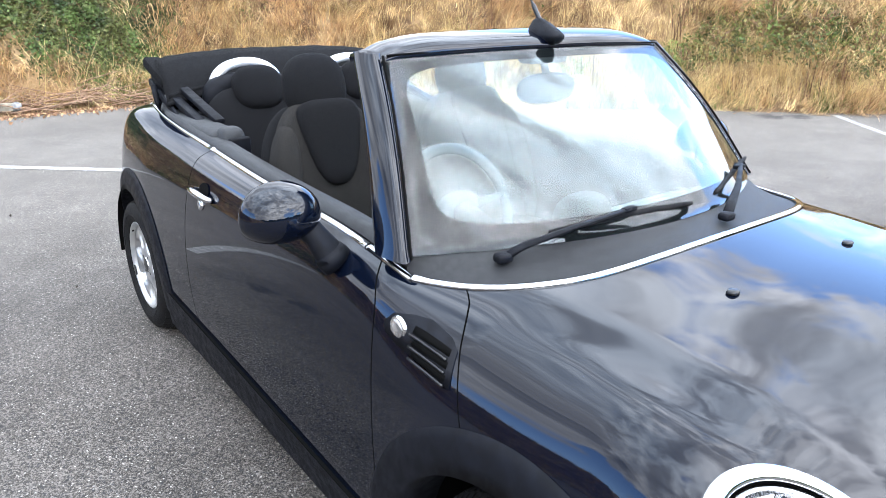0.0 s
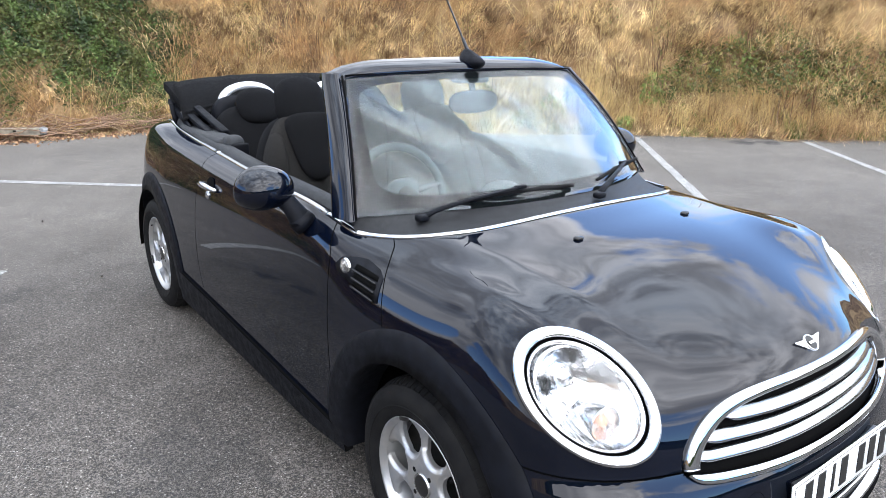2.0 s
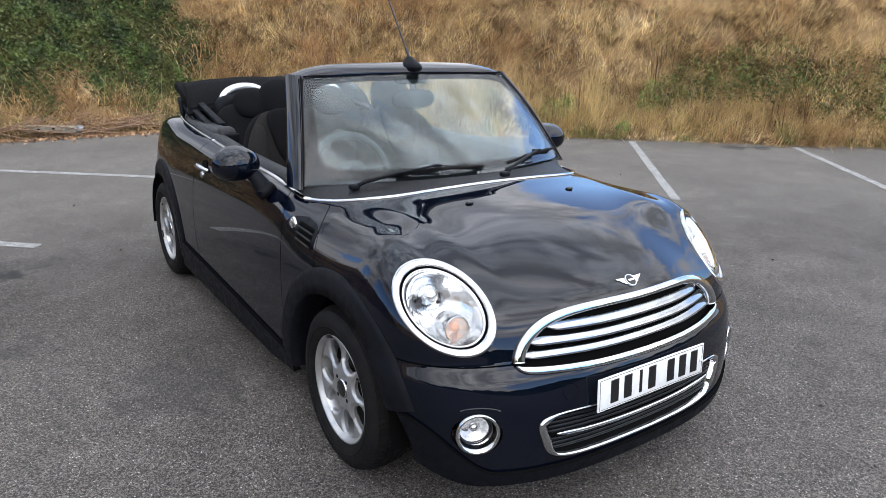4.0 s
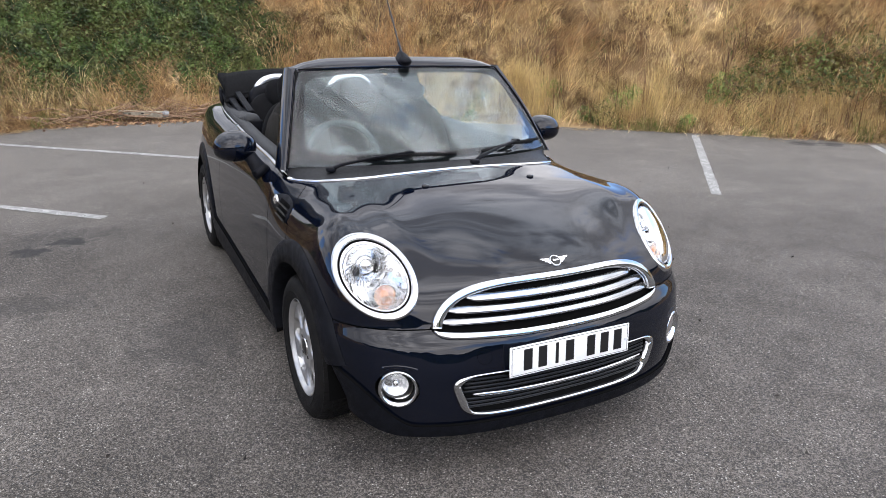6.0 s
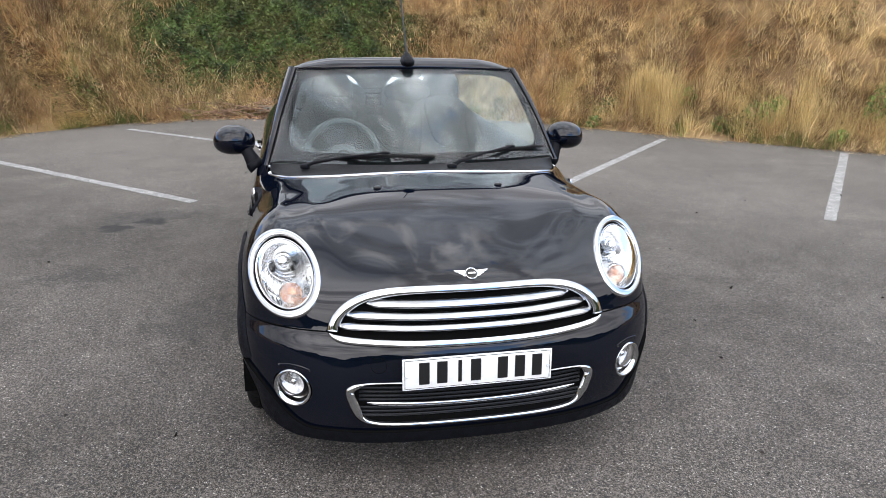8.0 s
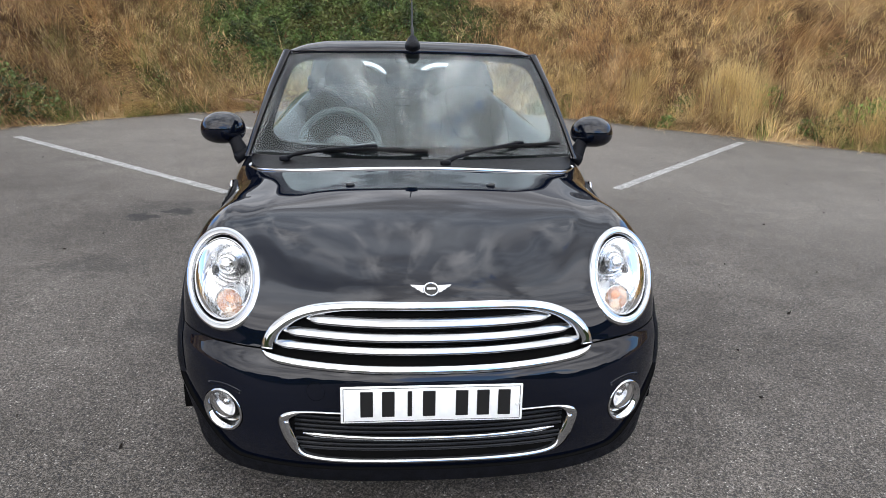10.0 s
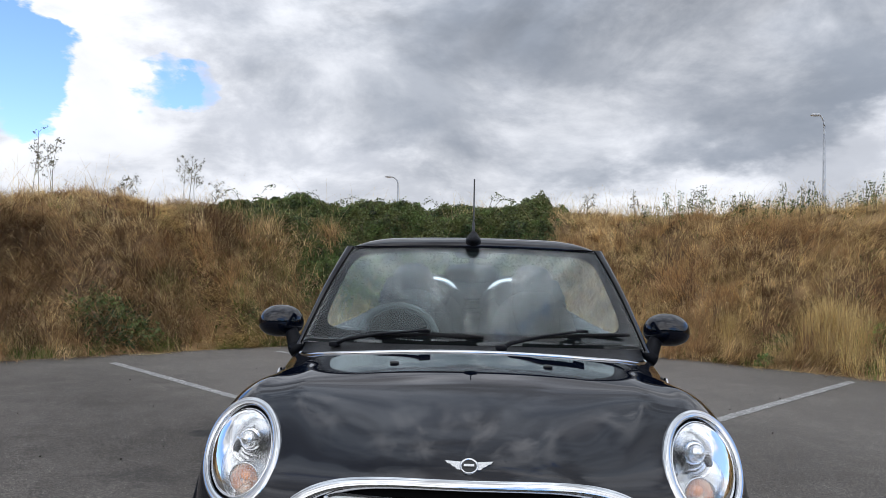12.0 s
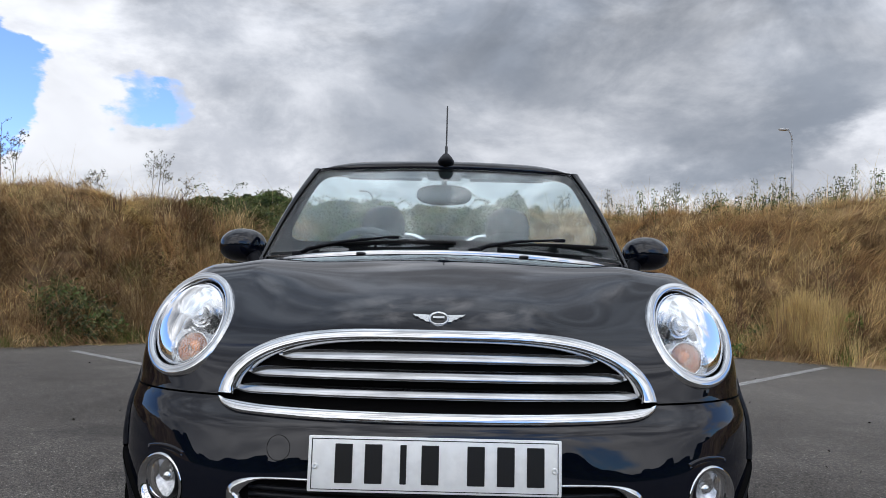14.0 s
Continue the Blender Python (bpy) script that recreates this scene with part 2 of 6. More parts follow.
# greyer than black leather: skylight on the steering wheel, put into its colour
LEATHER = material("skylit_black_leather", (0.060, 0.066, 0.068), (0.042, 0.047, 0.049), 60.0, rough=0.42, bump=0.2, bump_scale=900.0)
CARPET = material("black_carpet", (0.012, 0.012, 0.012), (0.02, 0.02, 0.02), 300.0, rough=0.95, spec=0.1)
PLATE = material("plate_white", (0.80, 0.81, 0.80), (0.74, 0.75, 0.74), 40.0, rough=0.28, coat=0.3)
INK = material("plate_black", (0.01, 0.01, 0.01), rough=0.35)
HOOP = material("white_metal_hoop", (0.82, 0.83, 0.84), (0.76, 0.77, 0.78), 12.0, rough=0.22, metal=0.55)
SILVERGLASS = material("mirror_glass", (0.92, 0.93, 0.93), rough=0.01, metal=1.0)


# ---- mesh helpers ----
def mesh_of(name, V, Fs, mat_, smooth=True, normals=None, flat_from=None):
    me = bpy.data.meshes.new(name)
    V = np.asarray(V, float)
    me.from_pydata(V.tolist(), [], [tuple(int(i) for i in f) for f in Fs])
    me.materials.append(mat_)
    if smooth:
        me.polygons.foreach_set("use_smooth", np.ones(len(me.polygons), bool))
    me.update()
    if normals is not None:
        me.normals_split_custom_set_from_vertices([tuple(v) for v in normals])
    return me


def piece(name, V, Fs, mat_, parent=None, label="", smooth=True, normals=None, edge=None):
    ob = new(name, mesh_of(name, V, Fs, mat_, smooth, normals))
    if edge is not None:
        ob.data.materials.append(VOID)
        ob.data.polygons.foreach_set("material_index", np.asarray(edge, np.int32))
    ob.parent = parent
    return tagged(ob, label)


def part(name, bm, mat_, parent=None, label="", smooth=True):
    me = bpy.data.meshes.new(name)
    bm.to_mesh(me)
    bm.free()
    me.materials.append(mat_)
    if smooth:
        me.polygons.foreach_set("use_smooth", np.ones(len(me.polygons), bool))
        me.set_sharp_from_angle(angle=radians(40))
    ob = new(name, me)
    ob.parent = parent
    return tagged(ob, label)


def group(name, parent=None, label=""):
    ob = new(name)
    ob.empty_display_size = 0.1
    ob.parent = parent
    return tagged(ob, label)


def grid_faces(n, m, close_n=False, close_m=False):
    out = []
    for i in range(n if close_n else n - 1):
        for j in range(m if close_m else m - 1):
            a, b = i * m + j, ((i + 1) % n) * m + j
            c, d = ((i + 1) % n) * m + (j + 1) % m, i * m + (j + 1) % m
            out.append((a, b, c, d))
    return out


def flip(Fs):
    return [tuple(reversed(f)) for f in Fs]


def box(size, at=(0, 0, 0), turn=None, bevel=0.004, segments=2):
    bm = bmesh.new()
    bmesh.ops.create_cube(bm, size=1.0)
    bmesh.ops.scale(bm, vec=size, verts=bm.verts)
    if bevel:
        bmesh.ops.bevel(bm, geom=bm.edges[:], offset=bevel, segments=segments, affect="EDGES", profile=0.5)
    m = Matrix.Translation(at) @ (turn.to_4x4() if turn is not None else Matrix())
    bmesh.ops.transform(bm, matrix=m, verts=bm.verts)
    return bm


def tube(points, radius, sides=10, closed=False, squash=1.0, up=(0, 0, 1)):
    """Verts and faces of a round bar along points; radius may vary; squash flattens it along up."""
    P = np.asarray(points, float)
    n = len(P)
    r = np.broadcast_to(np.asarray(radius, float), (n,))
    T = np.gradient(P, axis=0)
    if closed:
        T = np.roll(P, -1, 0) - np.roll(P, 1, 0)
    T /= np.linalg.norm(T, axis=1)[:, None] + 1e-12
    U = np.broadcast_to(np.asarray(up, float), (n, 3)) if np.ndim(up) == 1 else np.asarray(up, float)
    S = np.cross(T, U)
    S = np.where(np.linalg.norm(S, axis=1)[:, None] < 0.05, np.cross(T, [0.0, 1.0, 0.05]), S)
    S /= np.linalg.norm(S, axis=1)[:, None] + 1e-12
    U = np.cross(S, T)
    a = np.linspace(0, 2 * np.pi, sides, endpoint=False)
    V = P[:, None] + r[:, None, None] * (np.cos(a)[None, :, None] * S[:, None] + squash * np.sin(a)[None, :, None] * U[:, None])
    Fs = grid_faces(n, sides, closed, True)
    V = V.reshape(-1, 3)
    if not closed:
        Fs += [tuple(range(sides)), tuple(reversed(range((n - 1) * sides, n * sides)))]
    return V, flip(Fs)


def blob(at, radii, power=2.0, n=20, m=14, shape=None):
    """A rounded cushion: a super-ellipsoid; power 2 is an egg, 4 is boxy. shape may move the unit points."""
    a = np.linspace(0, 2 * np.pi, n, endpoint=False)
    b = np.linspace(-np.pi / 2, np.pi / 2, m)
    e = 2.0 / power
    sg = lambda v: np.sign(v) * np.abs(v) ** e
    A, B = np.meshgrid(a, b)
    P = np.stack([sg(np.cos(A)) * sg(np.cos(B)), sg(np.sin(A)) * sg(np.cos(B)), sg(np.sin(B))], -1).reshape(-1, 3)
    if shape:
        P = shape(P)
    return P * np.asarray(radii) + np.asarray(at), grid_faces(m, n, False, True)


def lathe(profile, sides=48):
    """Turned about the x axis: profile of (x, r)."""
    P = np.asarray(profile, float)
    a = np.linspace(0, 2 * np.pi, sides, endpoint=False)
    V = np.stack([np.repeat(P[:, :1], sides, 1), P[:, 1:] * np.cos(a), P[:, 1:] * np.sin(a)], -1)
    return V.reshape(-1, 3), grid_faces(len(P), sides, False, True)


def joined(*meshes):
    V, Fs, k = [], [], 0
    for v, f in meshes:
        V.append(np.asarray(v, float))
        Fs += [tuple(i + k for i in q) for q in f]
        k += len(v)
    return np.concatenate(V), Fs


def clip(V, Fs, g):
    """Keep the part of a mesh where g(x, y, z) is positive, cut along g = 0."""
    V = np.asarray(V, float)
    gv = np.asarray(g(*V.T), float)
    keep, new_v, made = [], list(map(tuple, V)), {}
    for f in Fs:
        s = [gv[i] > 0 for i in f]
        if all(s):
            keep.append(f)
            continue
        if not any(s):
            continue
        poly = []
        for k, i in enumerate(f):
            j = f[(k + 1) % len(f)]
            if s[k]:
                poly.append(i)
            if s[k] != s[(k + 1) % len(f)]:
                key = (min(i, j), max(i, j))
                if key not in made:
                    t = gv[i] / (gv[i] - gv[j])
                    made[key] = len(new_v)
                    new_v.append(tuple(V[i] + t * (V[j] - V[i])))
                poly.append(made[key])
        if len(poly) > 2:
            keep.append(tuple(poly))
    used = sorted({i for f in keep for i in f})
    back = {o: i for i, o in enumerate(used)}
    return np.array([new_v[i] for i in used]).reshape(-1, 3), [tuple(back[i] for i in f) for f in keep]


def curve(xs, ys):
    """A smooth monotone curve through a few knots."""
    xs, ys = np.array(xs, float), np.array(ys, float)
    d = np.diff(ys) / np.diff(xs)
    m = np.zeros(len(xs))
    m[0], m[-1] = d[0], d[-1]
    for i in range(1, len(xs) - 1):
        if d[i - 1] * d[i] > 0:
            m[i] = 2 * d[i - 1] * d[i] / (d[i - 1] + d[i])

    def f(x):
        x = np.clip(np.asarray(x, float), xs[0], xs[-1])
        i = np.clip(np.searchsorted(xs, x) - 1, 0, len(xs) - 2)
        h = xs[i + 1] - xs[i]
        t = (x - xs[i]) / h
        return (1 + 2 * t) * (1 - t) ** 2 * ys[i] + t * (1 - t) ** 2 * h * m[i] + t * t * (3 - 2 * t) * ys[i + 1] + t * t * (t - 1) * h * m[i + 1]
    return f


def step(a, b, x):
    t = np.clip((np.asarray(x, float) - a) / (b - a), 0, 1)
    return t * t * (3 - 2 * t)


# ---- the setting: car park, bank, plateau ----
TOE = np.array([(-26, -13), (-12, 0.2), (-5.6, 6.4), (-4.4, 7.4), (-3.0, 8.5), (-1.4, 9.1), (0.7, 9.2), (2.3, 8.8), (3.5, 7.9), (5.2, 6.4), (7.0, 5.0), (8.4, 3.75), (9.9, 2.7), (14.0, -0.6), (26, -10)], float)


def bank_dist(x, y):
    """Distance behind the foot of the bank (minus: on the car park)."""
    x, y = np.asarray(x, float), np.asarray(y, float)
    best = np.full(x.shape, 1e9)
    for a, b in zip(TOE[:-1], TOE[1:]):
        d = b - a
        t = np.clip(((x - a[0]) * d[0] + (y - a[1]) * d[1]) / (d @ d), 0, 1)
        ex, ey = x - a[0] - t * d[0], y - a[1] - t * d[1]
        dist = np.hypot(ex, ey)
        side = np.sign(d[0] * ey - d[1] * ex)
        best = np.where(dist < np.abs(best), np.where(side == 0, 1, side) * dist, best)
    return best


def wob(x, y, s, seed=0.0):
    return (np.sin(x * 1.3 * s + seed) * np.cos(y * 1.7 * s - seed * 2) + 0.6 * np.sin(x * 2.9 * s + y * 2.3 * s + seed) + 0.4 * np.cos(x * 5.1 * s - y * 4.3 * s + 2 * seed)) / 2


TURF = np.random.default_rng(3).random((64, 64))


def turf(x, y, s, seed=0):
    """Smooth value noise from 0 to 1, with s lumps to the metre."""
    u, v = np.asarray(x, float) * s + 17.3 * seed, np.asarray(y, float) * s + 9.1 * seed
    i, j = np.floor(u).astype(int), np.floor(v).astype(int)
    f, g_ = u - i, v - j
    f, g_ = f * f * (3 - 2 * f), g_ * g_ * (3 - 2 * g_)
    at = lambda a, b: TURF[a % 64, b % 64]
    return (at(i, j) * (1 - f) + at(i + 1, j) * f) * (1 - g_) + (at(i, j + 1) * (1 - f) + at(i + 1, j + 1) * f) * g_


def bank_height(x, y):
    d = bank_dist(x, y)
    rise = np.interp(d, [-0.6, 0.0, 0.35, 1.0, 1.9, 2.6, 3.3, 5.0, 60], [-0.08, 0.0, 0.16, 0.85, 1.78, 2.16, 2.3, 2.38, 2.6])
    up_ = step(0.1, 1.2, d)
    return rise + up_ * (0.16 * wob(x, y, 0.9) + 0.10 * wob(x, y, 1.9, 4.0) + 0.07 * wob(x, y, 2.6, 1.0) + 0.045 * wob(x, y, 5.3, 2.0)) + 0.12 * up_ * step(3, 7, x) + up_ * step(5.0, 3.5, d) * (.17 * (turf(x, y, 1.7, 1) - .5) + .10 * (turf(x, y, 3.6, 2) - .5))


def sheet(name, xs, ys, height, mat_, keep=None):
    X, Y = np.meshgrid(xs, ys, indexing="ij")
    V = np.stack([X, Y, height(X, Y)], -1).reshape(-1, 3)
    Fs = grid_faces(len(xs), len(ys))
    if keep:
        V, Fs = clip(V, Fs, keep)
    return V, Fs


asphalt = bpy.data.materials.new("asphalt")
asphalt.use_nodes = True
n = Nodes(asphalt.node_tree)
vec = n.add("ShaderNodeTexCoord").outputs["Object"]
cell = n.add("ShaderNodeTexVoronoi", {"Vector": vec, "Scale": 230.0, "Randomness": 1.0})
cell2 = n.add("ShaderNodeTexVoronoi", {"Vector": vec, "Scale": 135.0, "Randomness": 1.0})
stone = n.add("ShaderNodeSeparateColor", {0: cell.outputs["Color"]}).outputs[0]
stone2 = n.add("ShaderNodeSeparateColor", {0: cell2.outputs["Color"]}).outputs[1]
tone = n.mix(n.ramp(stone, 0.15, 0.95), (0.044, 0.0405, 0.0365), (0.151, 0.1365, 0.1245))
tone = n.mix(n.math("MULTIPLY", n.ramp(stone2, 0.91, 0.98), n.ramp(cell2.outputs["Distance"], 0.55, 0.3)), tone, (0.33, 0.315, 0.29))
tone = n.mix(n.math("MULTIPLY", n.ramp(stone2, 0.16, 0.08), 0.8), tone, (0.035, 0.035, 0.036))
patch = n.ramp(n.noise(vec, 0.55, 5.0, 0.6), 0.36, 0.64, 0.80, 1.14)
patch2 = n.ramp(n.noise(vec, 3.3, 4.0, 0.6), 0.3, 0.7, 0.88, 1.12)
grit = n.ramp(n.noise(vec, 62.0, 4.0, 0.75), 0.33, 0.67, 0.74, 1.26)
patch2 = n.math("MULTIPLY", patch2, grit)
tone = n.add("ShaderNodeHueSaturation", {"Value": n.math("MULTIPLY", patch, patch2), "Color": tone}).outputs[0]
sepv = n.add("ShaderNodeSeparateXYZ", {0: vec})
# the asphalt grows paler towards the bank, with a ragged edge
paler = n.math("MULTIPLY", n.ramp(n.math("ADD", n.math("MULTIPLY_ADD", sepv.outputs[0], 0.45, sepv.outputs[1]), n.math("MULTIPLY", n.noise(vec, 0.9, 4.0), 2.0)), 2.0, 6.5), 0.20)
tone = n.mix(paler, tone, (0.30, 0.28, 0.255))
# oil drips where engines have stood


def drip(cx, cy, rx, ry, amount):
    ex = n.math("DIVIDE", n.math("SUBTRACT", sepv.outputs[0], cx), rx)
    ey = n.math("DIVIDE", n.math("SUBTRACT", sepv.outputs[1], cy), ry)
    r2 = n.math("ADD", n.math("MULTIPLY", ex, ex), n.math("MULTIPLY", ey, ey))
    r2 = n.math("ADD", r2, n.math("MULTIPLY_ADD", n.noise(vec, 11.0, 5.0), 3.4, -1.7))
    return n.math("MULTIPLY", n.ramp(r2, 1.1, 0.2), amount)


for spot in ((-1.96, 2.79, 0.15, 0.12, 0.9), (-1.70, 2.92, 0.17, 0.12, 0.85), (-1.75, 3.1, 0.45, 0.22, 0.35), (7.5, 3.95, 0.2, 0.2, 0.75), (7.8, 3.72, 0.18, 0.18, 0.7), (-1.15, 0.9, 0.3, 0.35, 0.35), (-1.9, 1.7, 0.35, 0.2, 0.35)):
    tone = n.mix(drip(*spot), tone, (0.03, 0.03, 0.031))
h = n.math("ADD", n.math("MULTIPLY", cell.outputs["Distance"], -0.6), n.math("MULTIPLY", cell2.outputs["Distance"], -0.5))
bmp = n.add("ShaderNodeBump", {"Strength": 0.55, "Distance": 0.006, "Height": h})
ps = n.add("ShaderNodeBsdfPrincipled", {"Base Color": tone, "Roughness": n.ramp(stone, 0.0, 1.0, 0.62, 0.85), "Normal": bmp, "Specular IOR Level": 0.08})
n.add("ShaderNodeOutputMaterial", {0: ps})

lot_x = np.concatenate([np.linspace(-60, -12, 13), np.arange(-11.6, 12, 0.4), np.linspace(12, 60, 13)])
lot_y = np.concatenate([np.linspace(-60, -6, 12), np.arange(-5.6, 10, 0.4)])
V, Fs = sheet("car_park", lot_x, lot_y, lambda x, y: 0 * x, asphalt, lambda x, y, z: 0.10 + 0.06 * wob(x, y, 2.2, 3.0) - bank_dist(x, y))
car_park = tagged(piece("road", V, Fs, asphalt), "worn grey asphalt car park with bright aggregate specks", "car park", kind="structure")

SOIL = material("dry_bank_soil", (0.20, 0.125, 0.062), (0.085, 0.052, 0.028), 6.0, rough=0.95, bump=0.8, bump_scale=30.0, second=(0.34, 0.235, 0.12), second_scale=1.1)
gx = np.concatenate([[-2500, -900, -300, -120, -50], np.arange(-26, -13, 0.5), np.arange(-13, 14, 0.15), np.arange(14, 26.1, 0.5), [50, 120, 300, 900, 2500]])
gy = np.concatenate([[-2500, -900, -300, -120, -60], np.arange(-26, -2, 1.5), np.arange(-2, 15, 0.15), np.arange(15, 20.1, 0.3), [26, 40, 80, 160, 400, 1000, 2500]])
V, Fs = sheet("ground", gx, gy, lambda x, y: np.where((np.abs(x) > 45) & (y < 0) | (y < -45), -0.12, bank_height(x, y)), SOIL)
ground = tagged(piece("ground", V, Fs, SOIL), "earth bank of dry brown soil rising behind the car park", "ground", kind="structure")

# dark hedge added behind the camera, out of view, for the car's reflections
HEDGE = material("unseen_hedge_green", (0.045, 0.06, 0.022), (0.018, 0.026, 0.010), 0.8, rough=0.9, spec=0.1, bump=1.0, bump_scale=2.0)
hx = np.linspace(-70, 70, 141)
hz = np.linspace(0, 1, 8)
X, Z = np.meshgrid(hx, hz, indexing="ij")
tall = 5.5 + 1.2 * np.sin(X * .37) + .7 * np.sin(X * 1.13 + 2)
Y = -34 - 6 * np.sin(np.pi * Z / 2) + .9 * np.sin(X * .9 + Z * 5) + .5 * np.sin(X * 2.3 - Z * 7) + .010 * X ** 2
V = np.stack([X, Y, Z * tall - .1], -1).reshape(-1, 3)
tagged(piece("backdrop", V, grid_faces(141, 8), HEDGE), "plain dark hedge added out of view behind the camera", "hedge", kind="structure")

LINE = material("worn_white_line", (0.40, 0.40, 0.385), (0.13, 0.128, 0.125), 85.0, rough=0.8, bump=0.3, bump_scale=140.0, lo=0.42, hi=0.56, second=(0.20, 0.20, 0.195), second_scale=9.0)
rng = np.random.default_rng(7)
for a, b in (((-1.47, 3.53), (-4.48, 6.22)), ((0.35, 5.2), (-2.87, 7.85)), ((2.06, 3.72), (4.62, 6.32)), ((3.92, 2.17), (6.55, 5.05)), ((5.75, 0.55), (8.35, 3.5))):
    a, b = np.array(a), np.array(b)
    L = np.linalg.norm(b - a)
    t_ = np.linspace(0, 1, int(L / 0.05))
    d = (b - a) / L
    nrm = np.array([-d[1], d[0]])
    P = a + t_[:, None] * (b - a)
    lo_ = P - nrm * (0.05 + 0.004 * rng.standard_normal(len(t_)))[:, None]
    hi_ = P + nrm * (0.05 + 0.004 * rng.standard_normal(len(t_)))[:, None]
    V = np.concatenate([np.c_[lo_, np.full(len(t_), 0.004)], np.c_[hi_, np.full(len(t_), 0.004)]])
    k = len(t_)
    tagged(piece("parking_line", V, [(i, i + 1, k + i + 1, k + i) for i in range(k - 1)], LINE), "worn white painted bay line on the asphalt", "road marking", "bay lines", "structure")

# ---- the car's skin: one smooth solid, from which every panel is cut ----
TOP = curve([-1.0, -.74, -.62, -.45, -.25, -.10, .02, .2, .5, 1.2, 1.9, 2.5, 2.95], [.50, .712, .789, .864, .930, .956, .968, .983, .989, .993, 1.012, 1.03, 1.0])
NOSE = curve([.0, .12, .2, .30, .42, .50, .56, .66, .74, .84], [-.58, -.64, -.695, -.713, -.717, -.710, -.698, -.685, -.66, -.60])
PLAN = curve([-.8, -.4, 0, .4, 1.2, 2.2, 2.6, 3.0], [.777, .799, .811, .813, .812, .815, .795, .735])
K = 0.035
LAMP_C = np.array([.634, -.423, .737])
LAMP_YAW, LAMP_PITCH, LAMP_A, LAMP_B, LAMP_RHO = .584, .678, .126, .188, -.821


def lamp_axes():
    c, s = math.cos(LAMP_YAW), math.sin(LAMP_YAW)
    nn = np.array([s * math.cos(LAMP_PITCH), -c * math.cos(LAMP_PITCH), math.sin(LAMP_PITCH)])
    t1 = np.array([c, s, 0.0])
    t2 = np.cross(nn, t1)
    t2 *= np.sign(t2[2])
    cr, sr = math.cos(LAMP_RHO), math.sin(LAMP_RHO)
    return nn, t1 * cr + t2 * sr, -t1 * sr + t2 * cr


LAMP_N, LAMP_U, LAMP_V = lamp_axes()


def lamp_coords(ax, y, z):
    r = np.stack([ax - LAMP_C[0], y - LAMP_C[1], z - LAMP_C[2]], -1)
    return r @ LAMP_U / LAMP_A, r @ LAMP_V / LAMP_B, r @ LAMP_N


def skin(x, y, z):
    """Minus inside the car's body, about the distance outside."""
    ax = np.abs(x)
    q = y - .12 * x ** 2 - .54 * x ** 4
    side = ax - (PLAN(y) - .29 * np.clip(z - .50, 0, 9) ** 2 - .3 * np.clip(.45 - z, 0, 9) ** 2)
    # the bumper's lower corners tuck in ahead of the wheels
    side = side + .055 * step(.47, .26, z) * step(-.22, -.42, y)
    # the front wings flare out over the wheels
    side = side + 1.5 * np.clip(z - .675, 0, 9) ** 2 * step(.56, .22, y) * step(-.70, -.30, y)
    dome = .004 * (1 - step(.18, .54, ax)) * step(.155, -.22, y) * step(-.75, -.4, y)
    crown = (.05 + .035 * step(.8, .3, y)) * x ** 2 + .2 * ax ** 6 * step(.9, .4, y)
    # a valley along each side of the raised bonnet, running out behind the headlight
    vx = .600 + .15 * np.clip(y, 0, .4) - .10 * step(-.20, -.60, y)
    valley = .0085 * step(vx - .10, vx, ax) * (1 - .9 * step(vx + .005, vx + .07, ax)) * step(-.66, -.34, y) * step(.34, .05, y)
    # each wing's ridge runs back from the headlight without a dip
    ridge = .012 * np.exp(-((y - .08) / .13) ** 2 - ((ax - .63) / .11) ** 2) - .007 * np.exp(-((y + .20) / .08) ** 2 - ((ax - .60) / .10) ** 2)
    top = (z - (TOP(y - .25 * x ** 2) - crown + dome - valley + ridge - .022)) * .93
    apron = .020 * step(.590, .525, z) * step(.15, -.15, y)
    side = side - apron * .3
    nose = NOSE(z) - q - apron
    tail = y - (2.97 - .22 * x ** 2 - .3 * np.clip(z - .6, 0, 9) ** 2)
    s = np.stack([side, top, nose, tail]) / K
    mx = s.max(0)
    f = K * (mx + np.log(np.exp(s - mx).sum(0)))
    # the body swells a little to carry the headlight
    u, v, d = lamp_coords(ax, y, z)
    wgt = np.exp(-(u * u + v * v) / 3.4) * np.exp(-(d / .16) ** 2) * 1.34
    return f - wgt * (LAMP_FIT[0] + LAMP_FIT[1] * u + LAMP_FIT[2] * v + LAMP_FIT[3] * (u * u - v * v) + LAMP_FIT[4] * 2 * u * v)


LAMP_FIT = np.zeros(5)
_a = np.linspace(0, 2 * np.pi, 48, endpoint=False)
_p = LAMP_C + np.cos(_a)[:, None] * LAMP_A * LAMP_U + np.sin(_a)[:, None] * LAMP_B * LAMP_V
_f = skin(*_p.T)
LAMP_FIT = np.array([_f.mean(), 2 * (_f * np.cos(_a)).mean(), 2 * (_f * np.sin(_a)).mean(), 2 * (_f * np.cos(2 * _a)).mean(), 2 * (_f * np.sin(2 * _a)).mean()])


def skin_normal(P, e=2e-4):
    x, y, z = np.asarray(P, float).T
    g = np.stack([skin(x + e, y, z) - skin(x - e, y, z), skin(x, y + e, z) - skin(x, y - e, z), skin(x, y, z + e) - skin(x, y, z - e)], -1)
    return g / (np.linalg.norm(g, axis=1)[:, None] + 1e-12)


def to_skin(P, rounds=4):
    P = np.array(P, float)
    for _ in range(rounds):
        P -= skin(*P.T)[:, None] * skin_normal(P)
    return P


